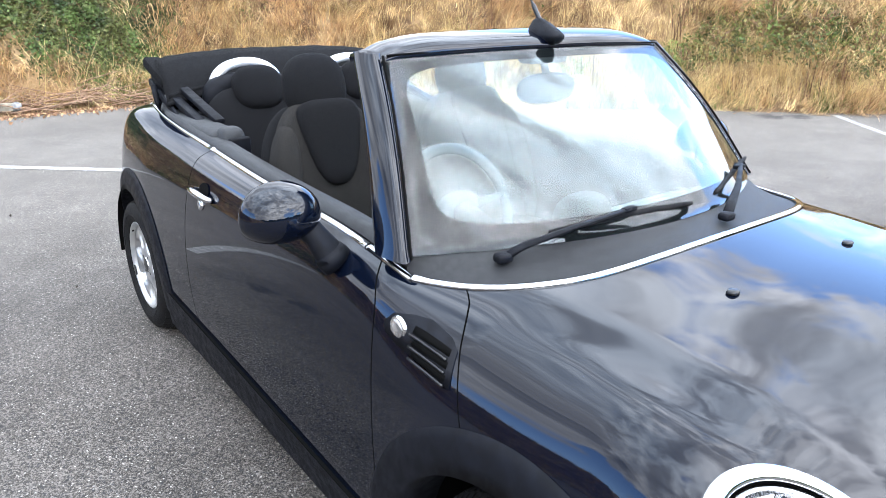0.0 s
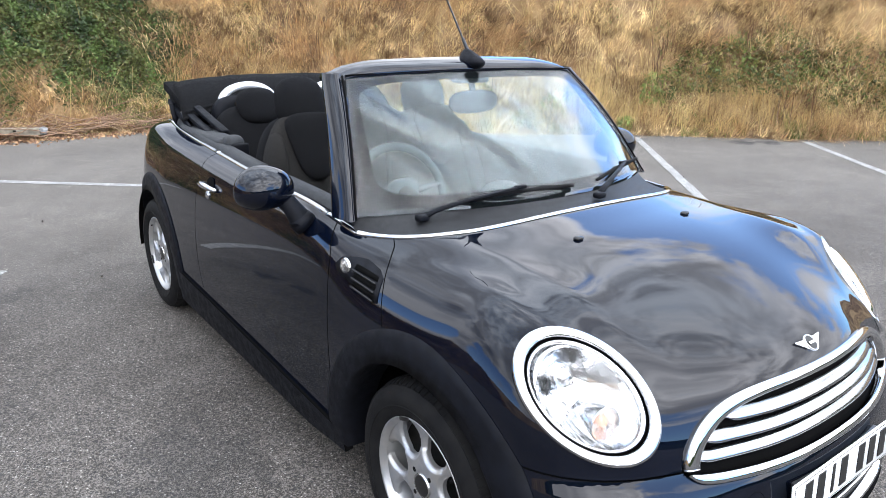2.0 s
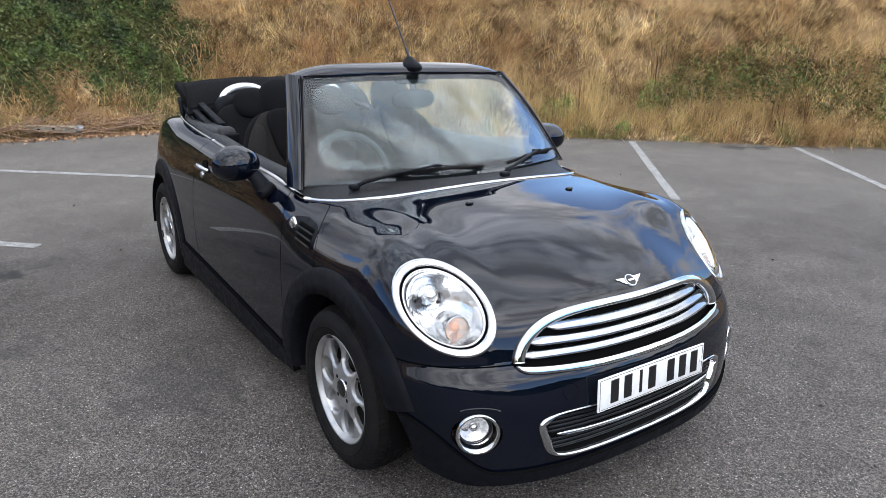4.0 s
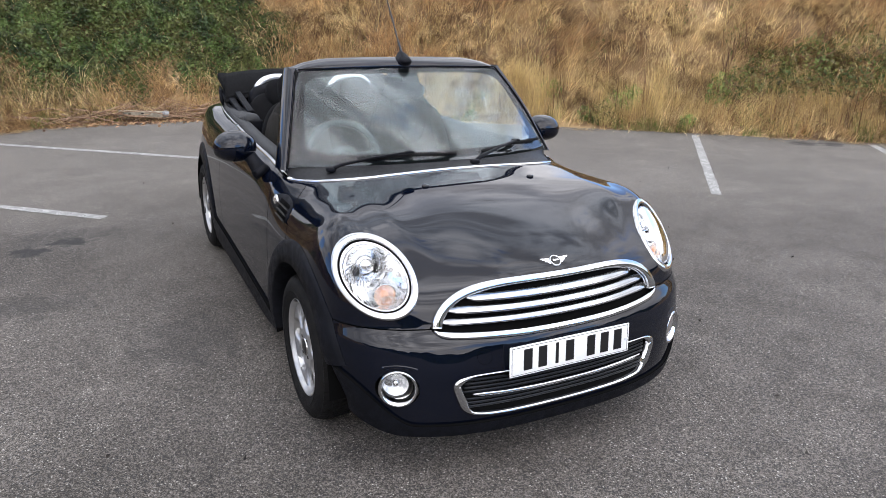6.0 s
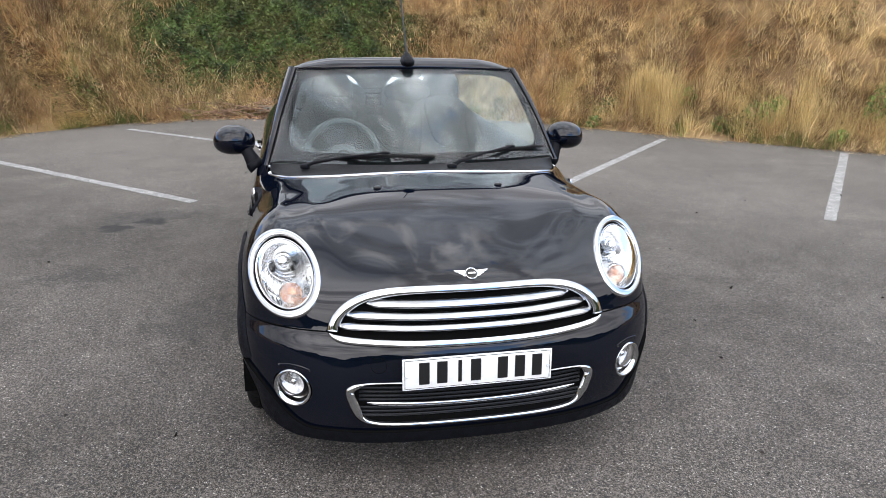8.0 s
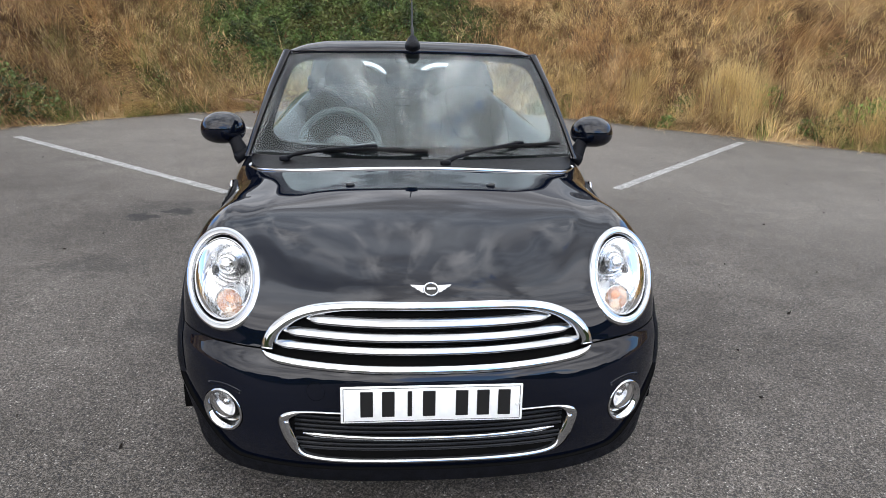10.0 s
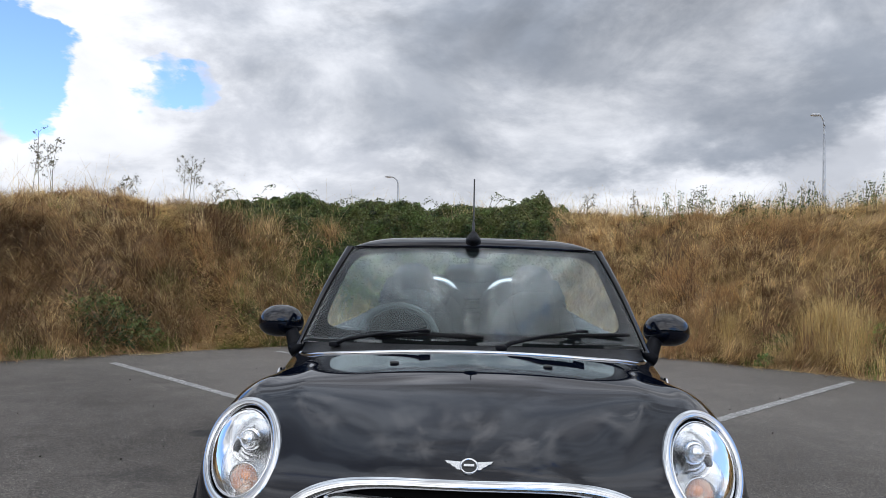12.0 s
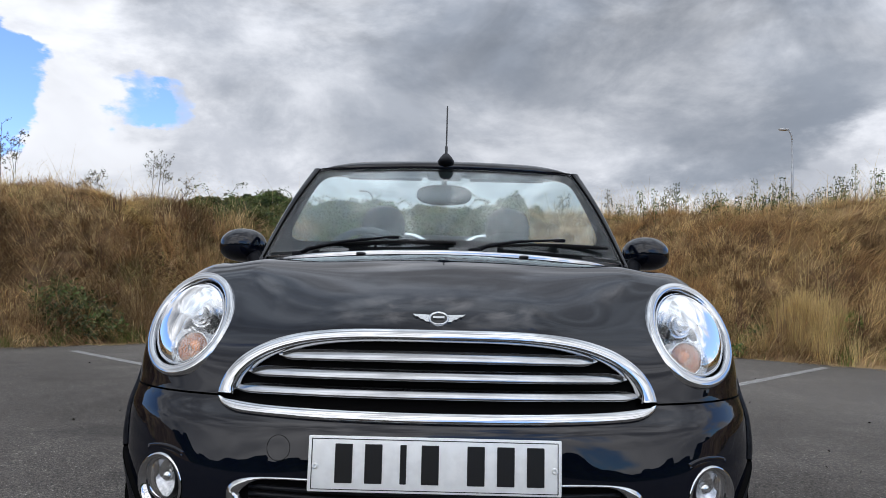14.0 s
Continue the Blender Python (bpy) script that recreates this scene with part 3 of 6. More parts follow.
def shoot(O, D, far=2.2):
    """Where rays from inside leave the skin."""
    a, b = np.zeros(len(O)), np.full(len(O), far)
    for _ in range(34):
        c = (a + b) / 2
        ins = skin(*(O + c[:, None] * D).T) < 0
        a, b = np.where(ins, c, a), np.where(ins, b, c)
    return O + a[:, None] * D


def skin_side(y, z):
    y, z = np.broadcast_arrays(np.asarray(y, float), np.asarray(z, float))
    O = np.stack([0 * y, y, z], -1).reshape(-1, 3)
    return shoot(O, np.tile([1.0, 0, 0], (len(O), 1)))


def skin_top(x, y):
    x, y = np.broadcast_arrays(np.asarray(x, float), np.asarray(y, float))
    O = np.stack([x, y, 0 * x + .5], -1).reshape(-1, 3)
    return shoot(O, np.tile([0, 0, 1.0], (len(O), 1)))


def skin_front(x, z):
    x, z = np.broadcast_arrays(np.asarray(x, float), np.asarray(z, float))
    O = np.stack([x, 0 * x - .1, z], -1).reshape(-1, 3)
    return shoot(O, np.tile([0, -1.0, 0], (len(O), 1)))


def shell():
    th = np.radians(np.concatenate([np.linspace(-32, 20, 36), np.linspace(21.2, 62, 40), np.linspace(63.5, 90, 18)]))
    st = np.concatenate([np.arange(2.94, -.14, -.02), [-.15]])
    O, D = [], []
    for y in st:
        O.append(np.tile([0, y, .45], (len(th), 1)))
        D.append(np.stack([np.cos(th), 0 * th, np.sin(th)], -1))
    for ps_ in np.radians(np.linspace(0, 90, 64))[1:]:
        O.append(np.tile([0, -.15, .45], (len(th), 1)))
        D.append(np.stack([np.cos(th) * math.cos(ps_), -np.cos(th) * math.sin(ps_), np.sin(th)], -1))
    n_ = len(O)
    V = shoot(np.concatenate(O), np.concatenate(D))
    # the tail, closed by a fan of rays backwards
    return V, flip(grid_faces(n_, len(th)))


SHELL = shell()
SHELL_X = np.abs(SHELL[0][:, 0])

BELT_X = curve([.44, .64, 1.76, 2.3, 2.75], [.70, .702, .675, .655, .60])
SEAM_BONNET = curve([.70, .73, .826, .892, .921, .935, .96], [.17, .189, .254, .312, .401, .46, .70])
SEAM_DOOR = curve([.2, .30, .461, .637, .82, .90, .96], [.45, .455, .468, .484, .516, .575, .70])
DOOR_REAR = curve([.2, .40, .55, .70, .90, 1.0], [1.60, 1.715, 1.742, 1.748, 1.738, 1.755])


def chrome_y(ax):
    return .152 + .05 * (ax / .6) ** 2 + .25 * (ax / .69) ** 7


def arch(y, z, ry, rz, y0=0.0):
    return np.hypot((y - y0) / ry, (z - .285) / rz) - 1


def arches(y, z, ry=.43, rz=.425):
    return np.minimum(arch(y, z, ry, rz), arch(y, z, ry, rz, 2.467))


def grille_top(ax):
    return .578 + .155 * np.sqrt(np.clip(1 - (ax / .502) ** 3.2, 0, 1))


def grille_low(ax):
    return .546 + .006 * (ax / .5) ** 4 + .030 * (ax / .5) ** 26


def intake(ax, z):
    """Lower intake outline: rounded, wider at the top."""
    zc = .344
    hw = .462 - .055 * np.clip((zc + .08 - z) / .16, 0, 1)
    return np.abs((z - zc) / .086) ** 4 + (ax / hw) ** 8 - 1


FOG = (.622, .380, .066)


def sill_z(y):
    return .275 + .05 * (y - .4) / 1.3


def lip_z(ax):
    return .242 + .19 * step(.56, .82, ax)


car = tagged(group("convertible_car"), "black two-door convertible car with its soft top folded, parked on asphalt", "car")


def panel(name, mat_, cuts, s, label="", offset=0.0, depth=0.014, parent=None):
    """Cut a panel from the skin where all the cuts are positive; s is the side, 0 for both in one."""
    V, Fs = SHELL
    for c in cuts:
        V, Fs = clip(V, Fs, c)
    V = to_skin(V, 2)
    N = skin_normal(V)
    V = V + N * offset
    # a turned-in edge gives the panel its thickness
    count = {}
    for f in Fs:
        for a, b in zip(f, f[1:] + f[:1]):
            count[(a, b)] = count.get((a, b), 0) + 1
    rim = [(a, b) for (a, b) in count if (b, a) not in count and not (abs(V[a][0]) < 1e-4 and abs(V[b][0]) < 1e-4)]
    k = len(V)
    ids = sorted({i for e in rim for i in e})
    a_of = {i: k + j for j, i in enumerate(ids)}
    b_of = {i: k + len(ids) + j for j, i in enumerate(ids)}
    V2 = np.concatenate([V, V[ids], V[ids] - N[ids] * depth]) if ids else V
    F2 = list(Fs) + [(a_of[b], a_of[a], b_of[a], b_of[b]) for a, b in rim]
    N2 = N
    if ids:
        en = np.zeros((len(ids), 3))
        pos = {i: j for j, i in enumerate(ids)}
        for a, b in rim:
            t = np.cross(V[b] - V[a], N[a])
            en[pos[a]] += t
            en[pos[b]] += t
        en /= np.linalg.norm(en, axis=1)[:, None] + 1e-9
        soft = en * 0.25 + N[ids]
        soft /= np.linalg.norm(soft, axis=1)[:, None] + 1e-9
        N2 = np.concatenate([N, soft, en])
    edge = [0] * len(Fs) + [1] * (len(F2) - len(Fs))
    if s == 0:
        edge = edge + edge
        m = np.array([-1, 1, 1])
        kk = len(V2)
        V2, N2, F2 = np.concatenate([V2, V2 * m]), np.concatenate([N2, N2 * m]), F2 + [tuple(i + kk for i in reversed(f)) for f in F2]
    elif s < 0:
        m = np.array([-1, 1, 1])
        V2, N2, F2 = V2 * m, N2 * m, flip(F2)
    return piece(name, V2, F2, mat_, parent or car, label, normals=N2, edge=edge)


G = 0.0022
outside_lamp = lambda x, y, z: np.where(np.abs(lamp_coords(np.abs(x), y, z)[2]) < .2, np.hypot(*lamp_coords(np.abs(x), y, z)[:2]) - .96, 1)
front_y = lambda y: y < -.35
off_grille = lambda x, y, z: np.where((y < -.4), np.maximum(z - grille_top(np.abs(x)), np.abs(x) - .502), 1)
panel("bonnet", PAINT, [
    lambda x, y, z: chrome_y(np.abs(x)) - .012 - y,
    lambda x, y, z: SEAM_BONNET(z) - G - y,
    lambda x, y, z: z - .582 - G + np.clip(y + .3, 0, 1) * .0,
    lambda x, y, z: arches(y, z), outside_lamp, off_grille], 0, "black gloss clamshell bonnet")
panel("front_bumper", PAINT, [
    lambda x, y, z: .582 - G - z,
    lambda x, y, z: z - lip_z(np.abs(x)),
    lambda x, y, z: -.05 - y,
    lambda x, y, z: arches(y, z),
    lambda x, y, z: np.where(y < -.4, np.maximum(grille_low(np.abs(x)) - z, np.abs(x) - .502), 1),
    lambda x, y, z: np.where(y < -.4, intake(np.abs(x), z), 1),
    lambda x, y, z: np.where(y < -.3, np.hypot(np.abs(x) - FOG[0], z - FOG[1]) - FOG[2], 1)], 0, "black painted front bumper")
panel("bumper_lip", PLASTIC, [
    lambda x, y, z: lip_z(np.abs(x)) - .002 - z, lambda x, y, z: z - .195 - .09 * step(.60, .86, np.abs(x)), lambda x, y, z: -.05 - y, lambda x, y, z: arches(y, z)], 0, "matt black plastic lip", offset=.012)
for s in (-1, 1):
    panel("scuttle_panel", PAINT, [
        lambda x, y, z: y - SEAM_BONNET(z) - G,
        lambda x, y, z: SEAM_DOOR(z) - G - y,
        lambda x, y, z: np.maximum(chrome_y(np.abs(x)) - .012 - y, np.abs(x) - BELT_X(y)), lambda x, y, z: z - sill_z(y), lambda x, y, z: arches(y, z)], s)
    panel("rear_quarter", PAINT, [
        lambda x, y, z: y - DOOR_REAR(z) - G,
        lambda x, y, z: np.where(z > .85, np.maximum(np.abs(x) - BELT_X(y), y - 2.78), 1), lambda x, y, z: z - sill_z(y) * 0 - .22, lambda x, y, z: arches(y, z)], s)
    panel("sill", PLASTIC, [
        lambda x, y, z: sill_z(y) - z, lambda x, y, z: z - .17 - .035 * step(.72, .36, y), lambda x, y, z: y - .3, lambda x, y, z: 2.2 - y, lambda x, y, z: arches(y, z, .40, .40)], s, "matt black plastic sill", offset=.012, depth=.03)
    door = panel("door", PAINT, [
        lambda x, y, z: y - SEAM_DOOR(z) - G, lambda x, y, z: DOOR_REAR(z) - G - y,
        lambda x, y, z: np.abs(x) - BELT_X(y), lambda x, y, z: z - sill_z(y), lambda x, y, z: arches(y, z)], s, "black gloss door")
    m = np.array([s, 1, 1])
    # handle: a chrome paddle over a flat black patch, the cup's shade as colour
    hp = np.linspace(0, 1, 12)
    hy, hz = 1.50 + .19 * hp, .842 + .010 * np.sin(hp * np.pi)
    H = skin_side(hy, hz) + np.array([1, 0, 0]) * (.004 + .026 * np.sin(hp * np.pi)[:, None] ** .6)
    V, Fs = tube(H * m, .0135 * (.45 + .55 * np.sin(np.pi * (hp * .9 + .05)) ** .5), 10, squash=1.0)
    piece("handle", V, Fs, CHROME, door, "chrome pull handle")
    cup_a = np.linspace(0, 2 * np.pi, 20, endpoint=False)
    cy, cz = 1.585 + .042 * np.cos(cup_a), .858 + .026 * np.sin(cup_a)
    C = np.concatenate([skin_side(cy, cz) + [.0035, 0, 0], skin_side([1.585], [.858]) + [.003, 0, 0]])
    piece("handle_cup_shade", C * m, [(i, (i + 1) % 20, 20) for i in range(20)], VOID, door, "flat black patch for the shade in the handle's recess")
    kb = skin_side([1.60], [.805])[0]
    V, Fs = lathe([(.0, .0), (.006, .004), (.007, .016), (.002, .019), (-.004, .019)], 20)
    piece("keyhole", (V + kb) * m, Fs, CHROME, door, "round chrome keyhole")

# dark structure behind the gaps
V, Fs = SHELL
for c in (lambda x, y, z: z - .215 - np.where(y < -.1, .10 * step(.58, .80, np.abs(x)), 0), lambda x, y, z: arches(y, z, .42, .415), lambda x, y, z: np.where(y > .1, np.where(z > .8, np.abs(x) - BELT_X(y) + .01, 1), chrome_y(np.abs(x)) - y),
          lambda x, y, z: np.where(np.abs(lamp_coords(np.abs(x), y, z)[2]) < .2, np.hypot(*lamp_coords(np.abs(x), y, z)[:2]) - .98, 1),
          lambda x, y, z: np.where(y < -.3, np.hypot(np.abs(x) - FOG[0], z - FOG[1]) - FOG[2], 1)):
    V, Fs = clip(V, Fs, c)
V = to_skin(V, 2)
V = V - skin_normal(V) * .020
piece("inner_body", np.concatenate([V, V * [-1, 1, 1]]), Fs + [tuple(i + len(V) for i in reversed(f)) for f in Fs], VOID, car, "dark body shell behind the panels")
fl = box((1.24, 2.9, .02), (0, 1.27, .215), bevel=0)
part("underbody", fl, VOID, car, "dark underside")

# wheel arch trims
for y0, kind_ in ((0.0, "front"), (2.467, "rear")):
    for s in (-1, 1):
        a = np.linspace(radians(-8), radians(161 if kind_ == 'front' else 188), 72)
        rows_ = []
        prof = [(1.0, .001), (.985, .007), (.95, .011), (.88, .013), (.80, .013), (.775, .009), (.765, -.02), (.765, -.10)]
        for f_, off in prof:
            ry, rz = (.495 if kind_ == "front" else .475) * f_, .462 * f_
            if f_ < .77:
                ry, rz = .372, .372
            elif f_ < .80:
                ry, rz = .378, .378
            y_, z_ = y0 + ry * np.cos(a), .285 + rz * np.sin(a)
            rows_.append(skin_side(y_, np.clip(z_, .19, 2)) * [1, 1, 1] + np.array([off, 0, 0]))
            rows_[-1][:, 2] = z_
        V = np.stack(rows_).reshape(-1, 3) * [s, 1, 1]
        Fs = grid_faces(len(prof), len(a))
        piece("wheel_arch_trim", V, Fs if s > 0 else flip(Fs), PLASTIC, car, "matt black plastic wheel arch trim")
        aa = np.linspace(radians(-4), radians(184), 40)
        X = np.array([.80, .45])
        V = np.array([(s * x, y0 + .385 * math.cos(t), .285 + .385 * math.sin(t)) for x in X for t in aa])
        back = [(s * .45, y0 + .385 * math.cos(t), .285 + .385 * math.sin(t)) for t in aa] + [(s * .45, y0, .285)]
        V2 = np.concatenate([V, back])
        piece("wheel_well", V2, grid_faces(2, len(aa)) + [(80 + i, 80 + i + 1, 120) for i in range(39)], VOID, car, "dark wheel well")

# ---- windscreen, frame and cowl ----
def glass_at(s, v):
    s, v = np.broadcast_arrays(np.asarray(s, float), np.asarray(v, float))
    x = s * (.690 + (.545 - .690) * v)
    y0 = .262 + .232 * s ** 2
    y1 = .775 + .045 * s ** 2
    z0 = .972 - .024 * s ** 2
    z1 = 1.358 - .014 * s ** 2
    bulge = .022 * np.sin(np.pi * np.clip(v, 0, 1))
    return np.stack([x, y0 + (y1 - y0) * v - bulge * .55, z0 + (z1 - z0) * v + bulge * .8], -1)


S_, V_ = np.linspace(-1, 1, 49), np.linspace(0, 1, 25)
P = glass_at(*np.meshgrid(S_, V_, indexing="ij"))
flatP = P.reshape(-1, 3)
Fs = grid_faces(49, 25)
thick_ = np.array([0, .0028, -.0036])
k = len(flatP)
ring_ = [i * 25 for i in range(49)] + [48 * 25 + j for j in range(1, 25)] + [i * 25 + 24 for i in range(47, -1, -1)] + [j for j in range(23, 0, -1)]
edge = [(a, b, b + k, a + k) for a, b in zip(ring_, ring_[1:] + ring_[:1])]
windscreen = piece("windscreen", np.concatenate([flatP, flatP + thick_]), Fs + [tuple(i + k for i in reversed(f)) for f in Fs] + edge, GLASS, car, "clear curved windscreen glass")
windscreen.visible_shadow = False

# printed black border behind the glass
FRIT = material("glass_border", (0.004, 0.0045, 0.005), rough=0.9, spec=0.0)
SS, VV = np.meshgrid(np.linspace(-1, 1, 121), np.linspace(0, 1, 61), indexing="ij")


def border(u, v):
    du = np.abs(u) / (.91 + .03 * v)
    dv = np.abs(v - .510) / .415
    return du ** 8 + dv ** 8 - 1


B2, Fb = clip(np.stack([SS.ravel(), VV.ravel(), 0 * SS.ravel()], -1), grid_faces(121, 61), lambda x, y, z: border(x, y))
piece("glass_border", glass_at(B2[:, 0], B2[:, 1]) + thick_ * .5, Fb, FRIT, windscreen, "black printed glass border")

# windscreen frame: two pillars and a header in one bow
for s in (-1, 1):
    v_ = np.linspace(-.035, 1.02, 20)
    g_ = glass_at(np.ones(20), v_)
    a_ = np.linspace(0, 2 * np.pi, 16, endpoint=False)
    V = []
    for i, v in enumerate(v_):
        fade = 1 - .25 * v
        cx, cy = np.sign(np.cos(a_)) * np.abs(np.cos(a_)) ** .6, np.sign(np.sin(a_)) * np.abs(np.sin(a_)) ** .6
        ctr = g_[i] + np.array([.012 + .008 * v, .057 * fade, .002])
        V += [ctr + np.array([(.020 + .004 * v) * c + .010 * d_, .052 * fade * d_ - .010 * c, 0]) for c, d_ in zip(cx, cy)]
    V = np.array(V) * [s, 1, 1]
    Fs = grid_faces(20, 16, False, True)
    piece("windscreen_pillar", V, Fs if s > 0 else flip(Fs), PAINT, car, "black gloss windscreen pillar")
    # dark seal between pillar and glass
    seal = glass_at(np.full(24, .997), np.linspace(-.02, 1.0, 24)) + [.006, -.004, .004]
    V, Fs = tube(seal * [s, 1, 1], .0035, 8)
    piece("glass_seal", V, Fs, VOID, car)
hs = np.linspace(-1.035, 1.035, 45)
prof = [(-.012, .002), (-.010, .012), (.005, .024), (.04, .036), (.09, .044), (.15, .042), (.19, .028), (.20, .008), (.19, -.014), (.12, -.026), (.03, -.018), (-.004, -.012)]
V = []
for u in hs:
    e = glass_at(u, 1.0)
    lift = 1 - .50 * step(.60, 1.04, abs(u)) ** 1.6
    V += [e + np.array([0, dy * (1 - .08 * u * u - .25 * step(.7, 1.03, abs(u))), dz * lift - .012 * step(.9, 1.04, abs(u))]) for dy, dz in prof]
k = len(prof)
Fs = grid_faces(45, k, False, True) + [tuple(range(k)), tuple(reversed(range(44 * k, 45 * k)))]
piece("windscreen_header", np.array(V), flip(Fs), PAINT, car, "black gloss header rail over the windscreen")
seal = glass_at(np.linspace(-.99, .99, 40), np.full(40, .997)) + [0, -.006, .006]
V, Fs = tube(seal, .003, 8)
piece("glass_seal", V, Fs, VOID, car)

# cowl between bonnet and glass
xs = np.linspace(-1, 1, 61)
rows_ = []
for f_ in np.linspace(0, 1, 7):
    cx = xs * .705
    cy = chrome_y(np.minimum(np.abs(cx), .70))
    lowp = np.stack([cx, cy + .006, skin_top(cx, cy)[:, 2] - .004], -1)
    hi_ = glass_at(xs * 1.0, np.full(61, .035)) + [0, .0, -.012]
    p_ = lowp + (hi_ - lowp) * f_
    p_[:, 2] -= .012 * math.sin(math.pi * f_)
    rows_.append(p_)
piece("cowl", np.stack(rows_).reshape(-1, 3), grid_faces(7, 61), COWL, car, "matt dark grey plastic cowl below the windscreen")


def strip(name, P, N, width, height, mat_, parent, label=""):
    """A rounded bright strip laid along points with normals."""
    P, N = np.asarray(P), np.asarray(N)
    T = np.gradient(P, axis=0)
    T /= np.linalg.norm(T, axis=1)[:, None]
    S = np.cross(T, N)
    prof = [(-.5, -.2), (-.5, .35), (-.36, .8), (0, 1), (.36, .8), (.5, .35), (.5, -.2)]
    V = np.stack([P + S * width * a + N * height * b for a, b in prof], 1).reshape(-1, 3)
    Fs = flip(grid_faces(len(P), 7)) + [tuple(range(7)), tuple(reversed(range((len(P) - 1) * 7, len(P) * 7)))]
    return piece(name, V, Fs, mat_, parent, label)


cx = np.linspace(-.693, .693, 90)
cy = chrome_y(np.abs(cx))
CP = skin_top(cx, cy)
strip("chrome_windscreen_strip", CP, skin_normal(CP), .019, .008, CHROME, car, "chrome strip along the bonnet's rear edge")
for s in (-1, 1):
    for ya, yb in ((.475, .655), (.662, 1.752), (1.758, 2.70)):
        yy = np.linspace(ya, yb, 40)
        BP = skin_top(BELT_X(yy) - .004, yy)
        strip("chrome_belt_strip", BP * [s, 1, 1], skin_normal(BP) * [s, 1, 1], .020, .008, CHROME, car, "chrome strip along the belt line")
    yy = np.linspace(.5, 2.72, 70)
    BP = skin_top(BELT_X(yy) - .028, yy)
    BP[:, 2] += .004
    V = np.concatenate([BP + [.012, 0, -.004], BP + [.004, 0, .016], BP + [-.05, 0, .010], BP + [-.075, 0, -.03], BP + [-.085, 0, -.40], BP + [-.06, 0, -.62]])
    Fs = grid_faces(6, 70)
    piece("door_card", V * [s, 1, 1], Fs if s < 0 else flip(Fs), GREYTRIM, car, "dark grey inner door trim")
for s in (-1, 1):
    nz = skin_top([.255], [-.03])[0]
    V, Fs = blob(nz * [s, 1, 1] + [0, 0, .003], (.016, .012, .006), 2.5, 12, 8)
    piece("washer_nozzle", V, Fs, TRIM, car, "small black washer nozzle")

# ---- wipers ----
def wiper(pivot, elbow, blade_a, blade_b):
    wp = group("wiper", car, "black windscreen wiper resting on the glass")
    V, Fs = tube(np.array([pivot, pivot + (elbow - pivot) * .12 + [0, -.004, .014], pivot + (elbow - pivot) * .5 + [0, -.012, .020], elbow + [0, -.004, .012]]), [.014, .013, .009, .007], 10, squash=.6)
    piece("wiper_arm", V, Fs, PLASTIC, wp)
    bm = box((.045, .018, .013), tuple(elbow + [0, 0, .010]), bevel=.004)
    part("wiper_clip", bm, PLASTIC, wp)
    t_ = np.linspace(0, 1, 16)[:, None]
    bl = blade_a + (blade_b - blade_a) * t_
    bl[:, 2] += .004 * np.sin(t_[:, 0] * np.pi)
    V, Fs = tube(bl, 0.0085 * (1 - .35 * np.abs(t_[:, 0] * 2 - 1) ** 3), 8)
    piece("wiper_blade", V, Fs, RUBBER, wp)
    V, Fs = blob(pivot + [0, 0, .002], (.022, .017, .011), 3.6, 20, 10)
    piece("wiper_pivot", V, Fs, PLASTIC, wp)


wiper(np.array([-.535, .358, .952]), np.array([-.181, .302, 1.008]), np.array([-.404, .347, .990]), np.array([.045, .279, 1.0]))
wiper(np.array([.110, .214, .968]), np.array([.430, .378, 1.014]), np.array([.198, .306, .996]), np.array([.631, .474, 1.006]))

# ---- aerial ----
aerial = group("aerial", car, "black roof aerial on the header")
def fin(p):
    t = np.clip((p[:, 2] + .2) / 1.2, 0, 1)
    return np.stack([p[:, 0] * (1 - .62 * t), p[:, 1] * (1 - .55 * t) + .52 * t, p[:, 2]], -1)


V, Fs = blob((0, .795, 1.396), (.036, .064, .038), 2.4, 24, 16, fin)
piece("aerial_base", V, Fs, PLASTIC, aerial)
mt = np.linspace(0, 1, 40)[:, None]
V, Fs = tube(np.array([0, .822, 1.424]) + mt * np.array([0, .20, .27]), np.where(mt[:, 0] < .16, .0065, .0032 + .0008 * (np.arange(40) % 2)), 8)
piece("aerial_mast", V, Fs, TRIM, aerial)

# ---- headlights ----
def lamp_point(u, v, d):
    u, v, d = np.broadcast_arrays(np.asarray(u, float), np.asarray(v, float), np.asarray(d, float))
    return LAMP_C + u[..., None] * LAMP_A * LAMP_U + v[..., None] * LAMP_B * LAMP_V + d[..., None] * LAMP_N


def lamp_lathe(profile, sides=64):
    a = np.linspace(0, 2 * np.pi, sides, endpoint=False)
    V = np.stack([lamp_point(r * np.cos(a), r * np.sin(a), np.full(sides, d)) for r, d in profile]).reshape(-1, 3)
    return V, grid_faces(len(profile), sides, False, True)


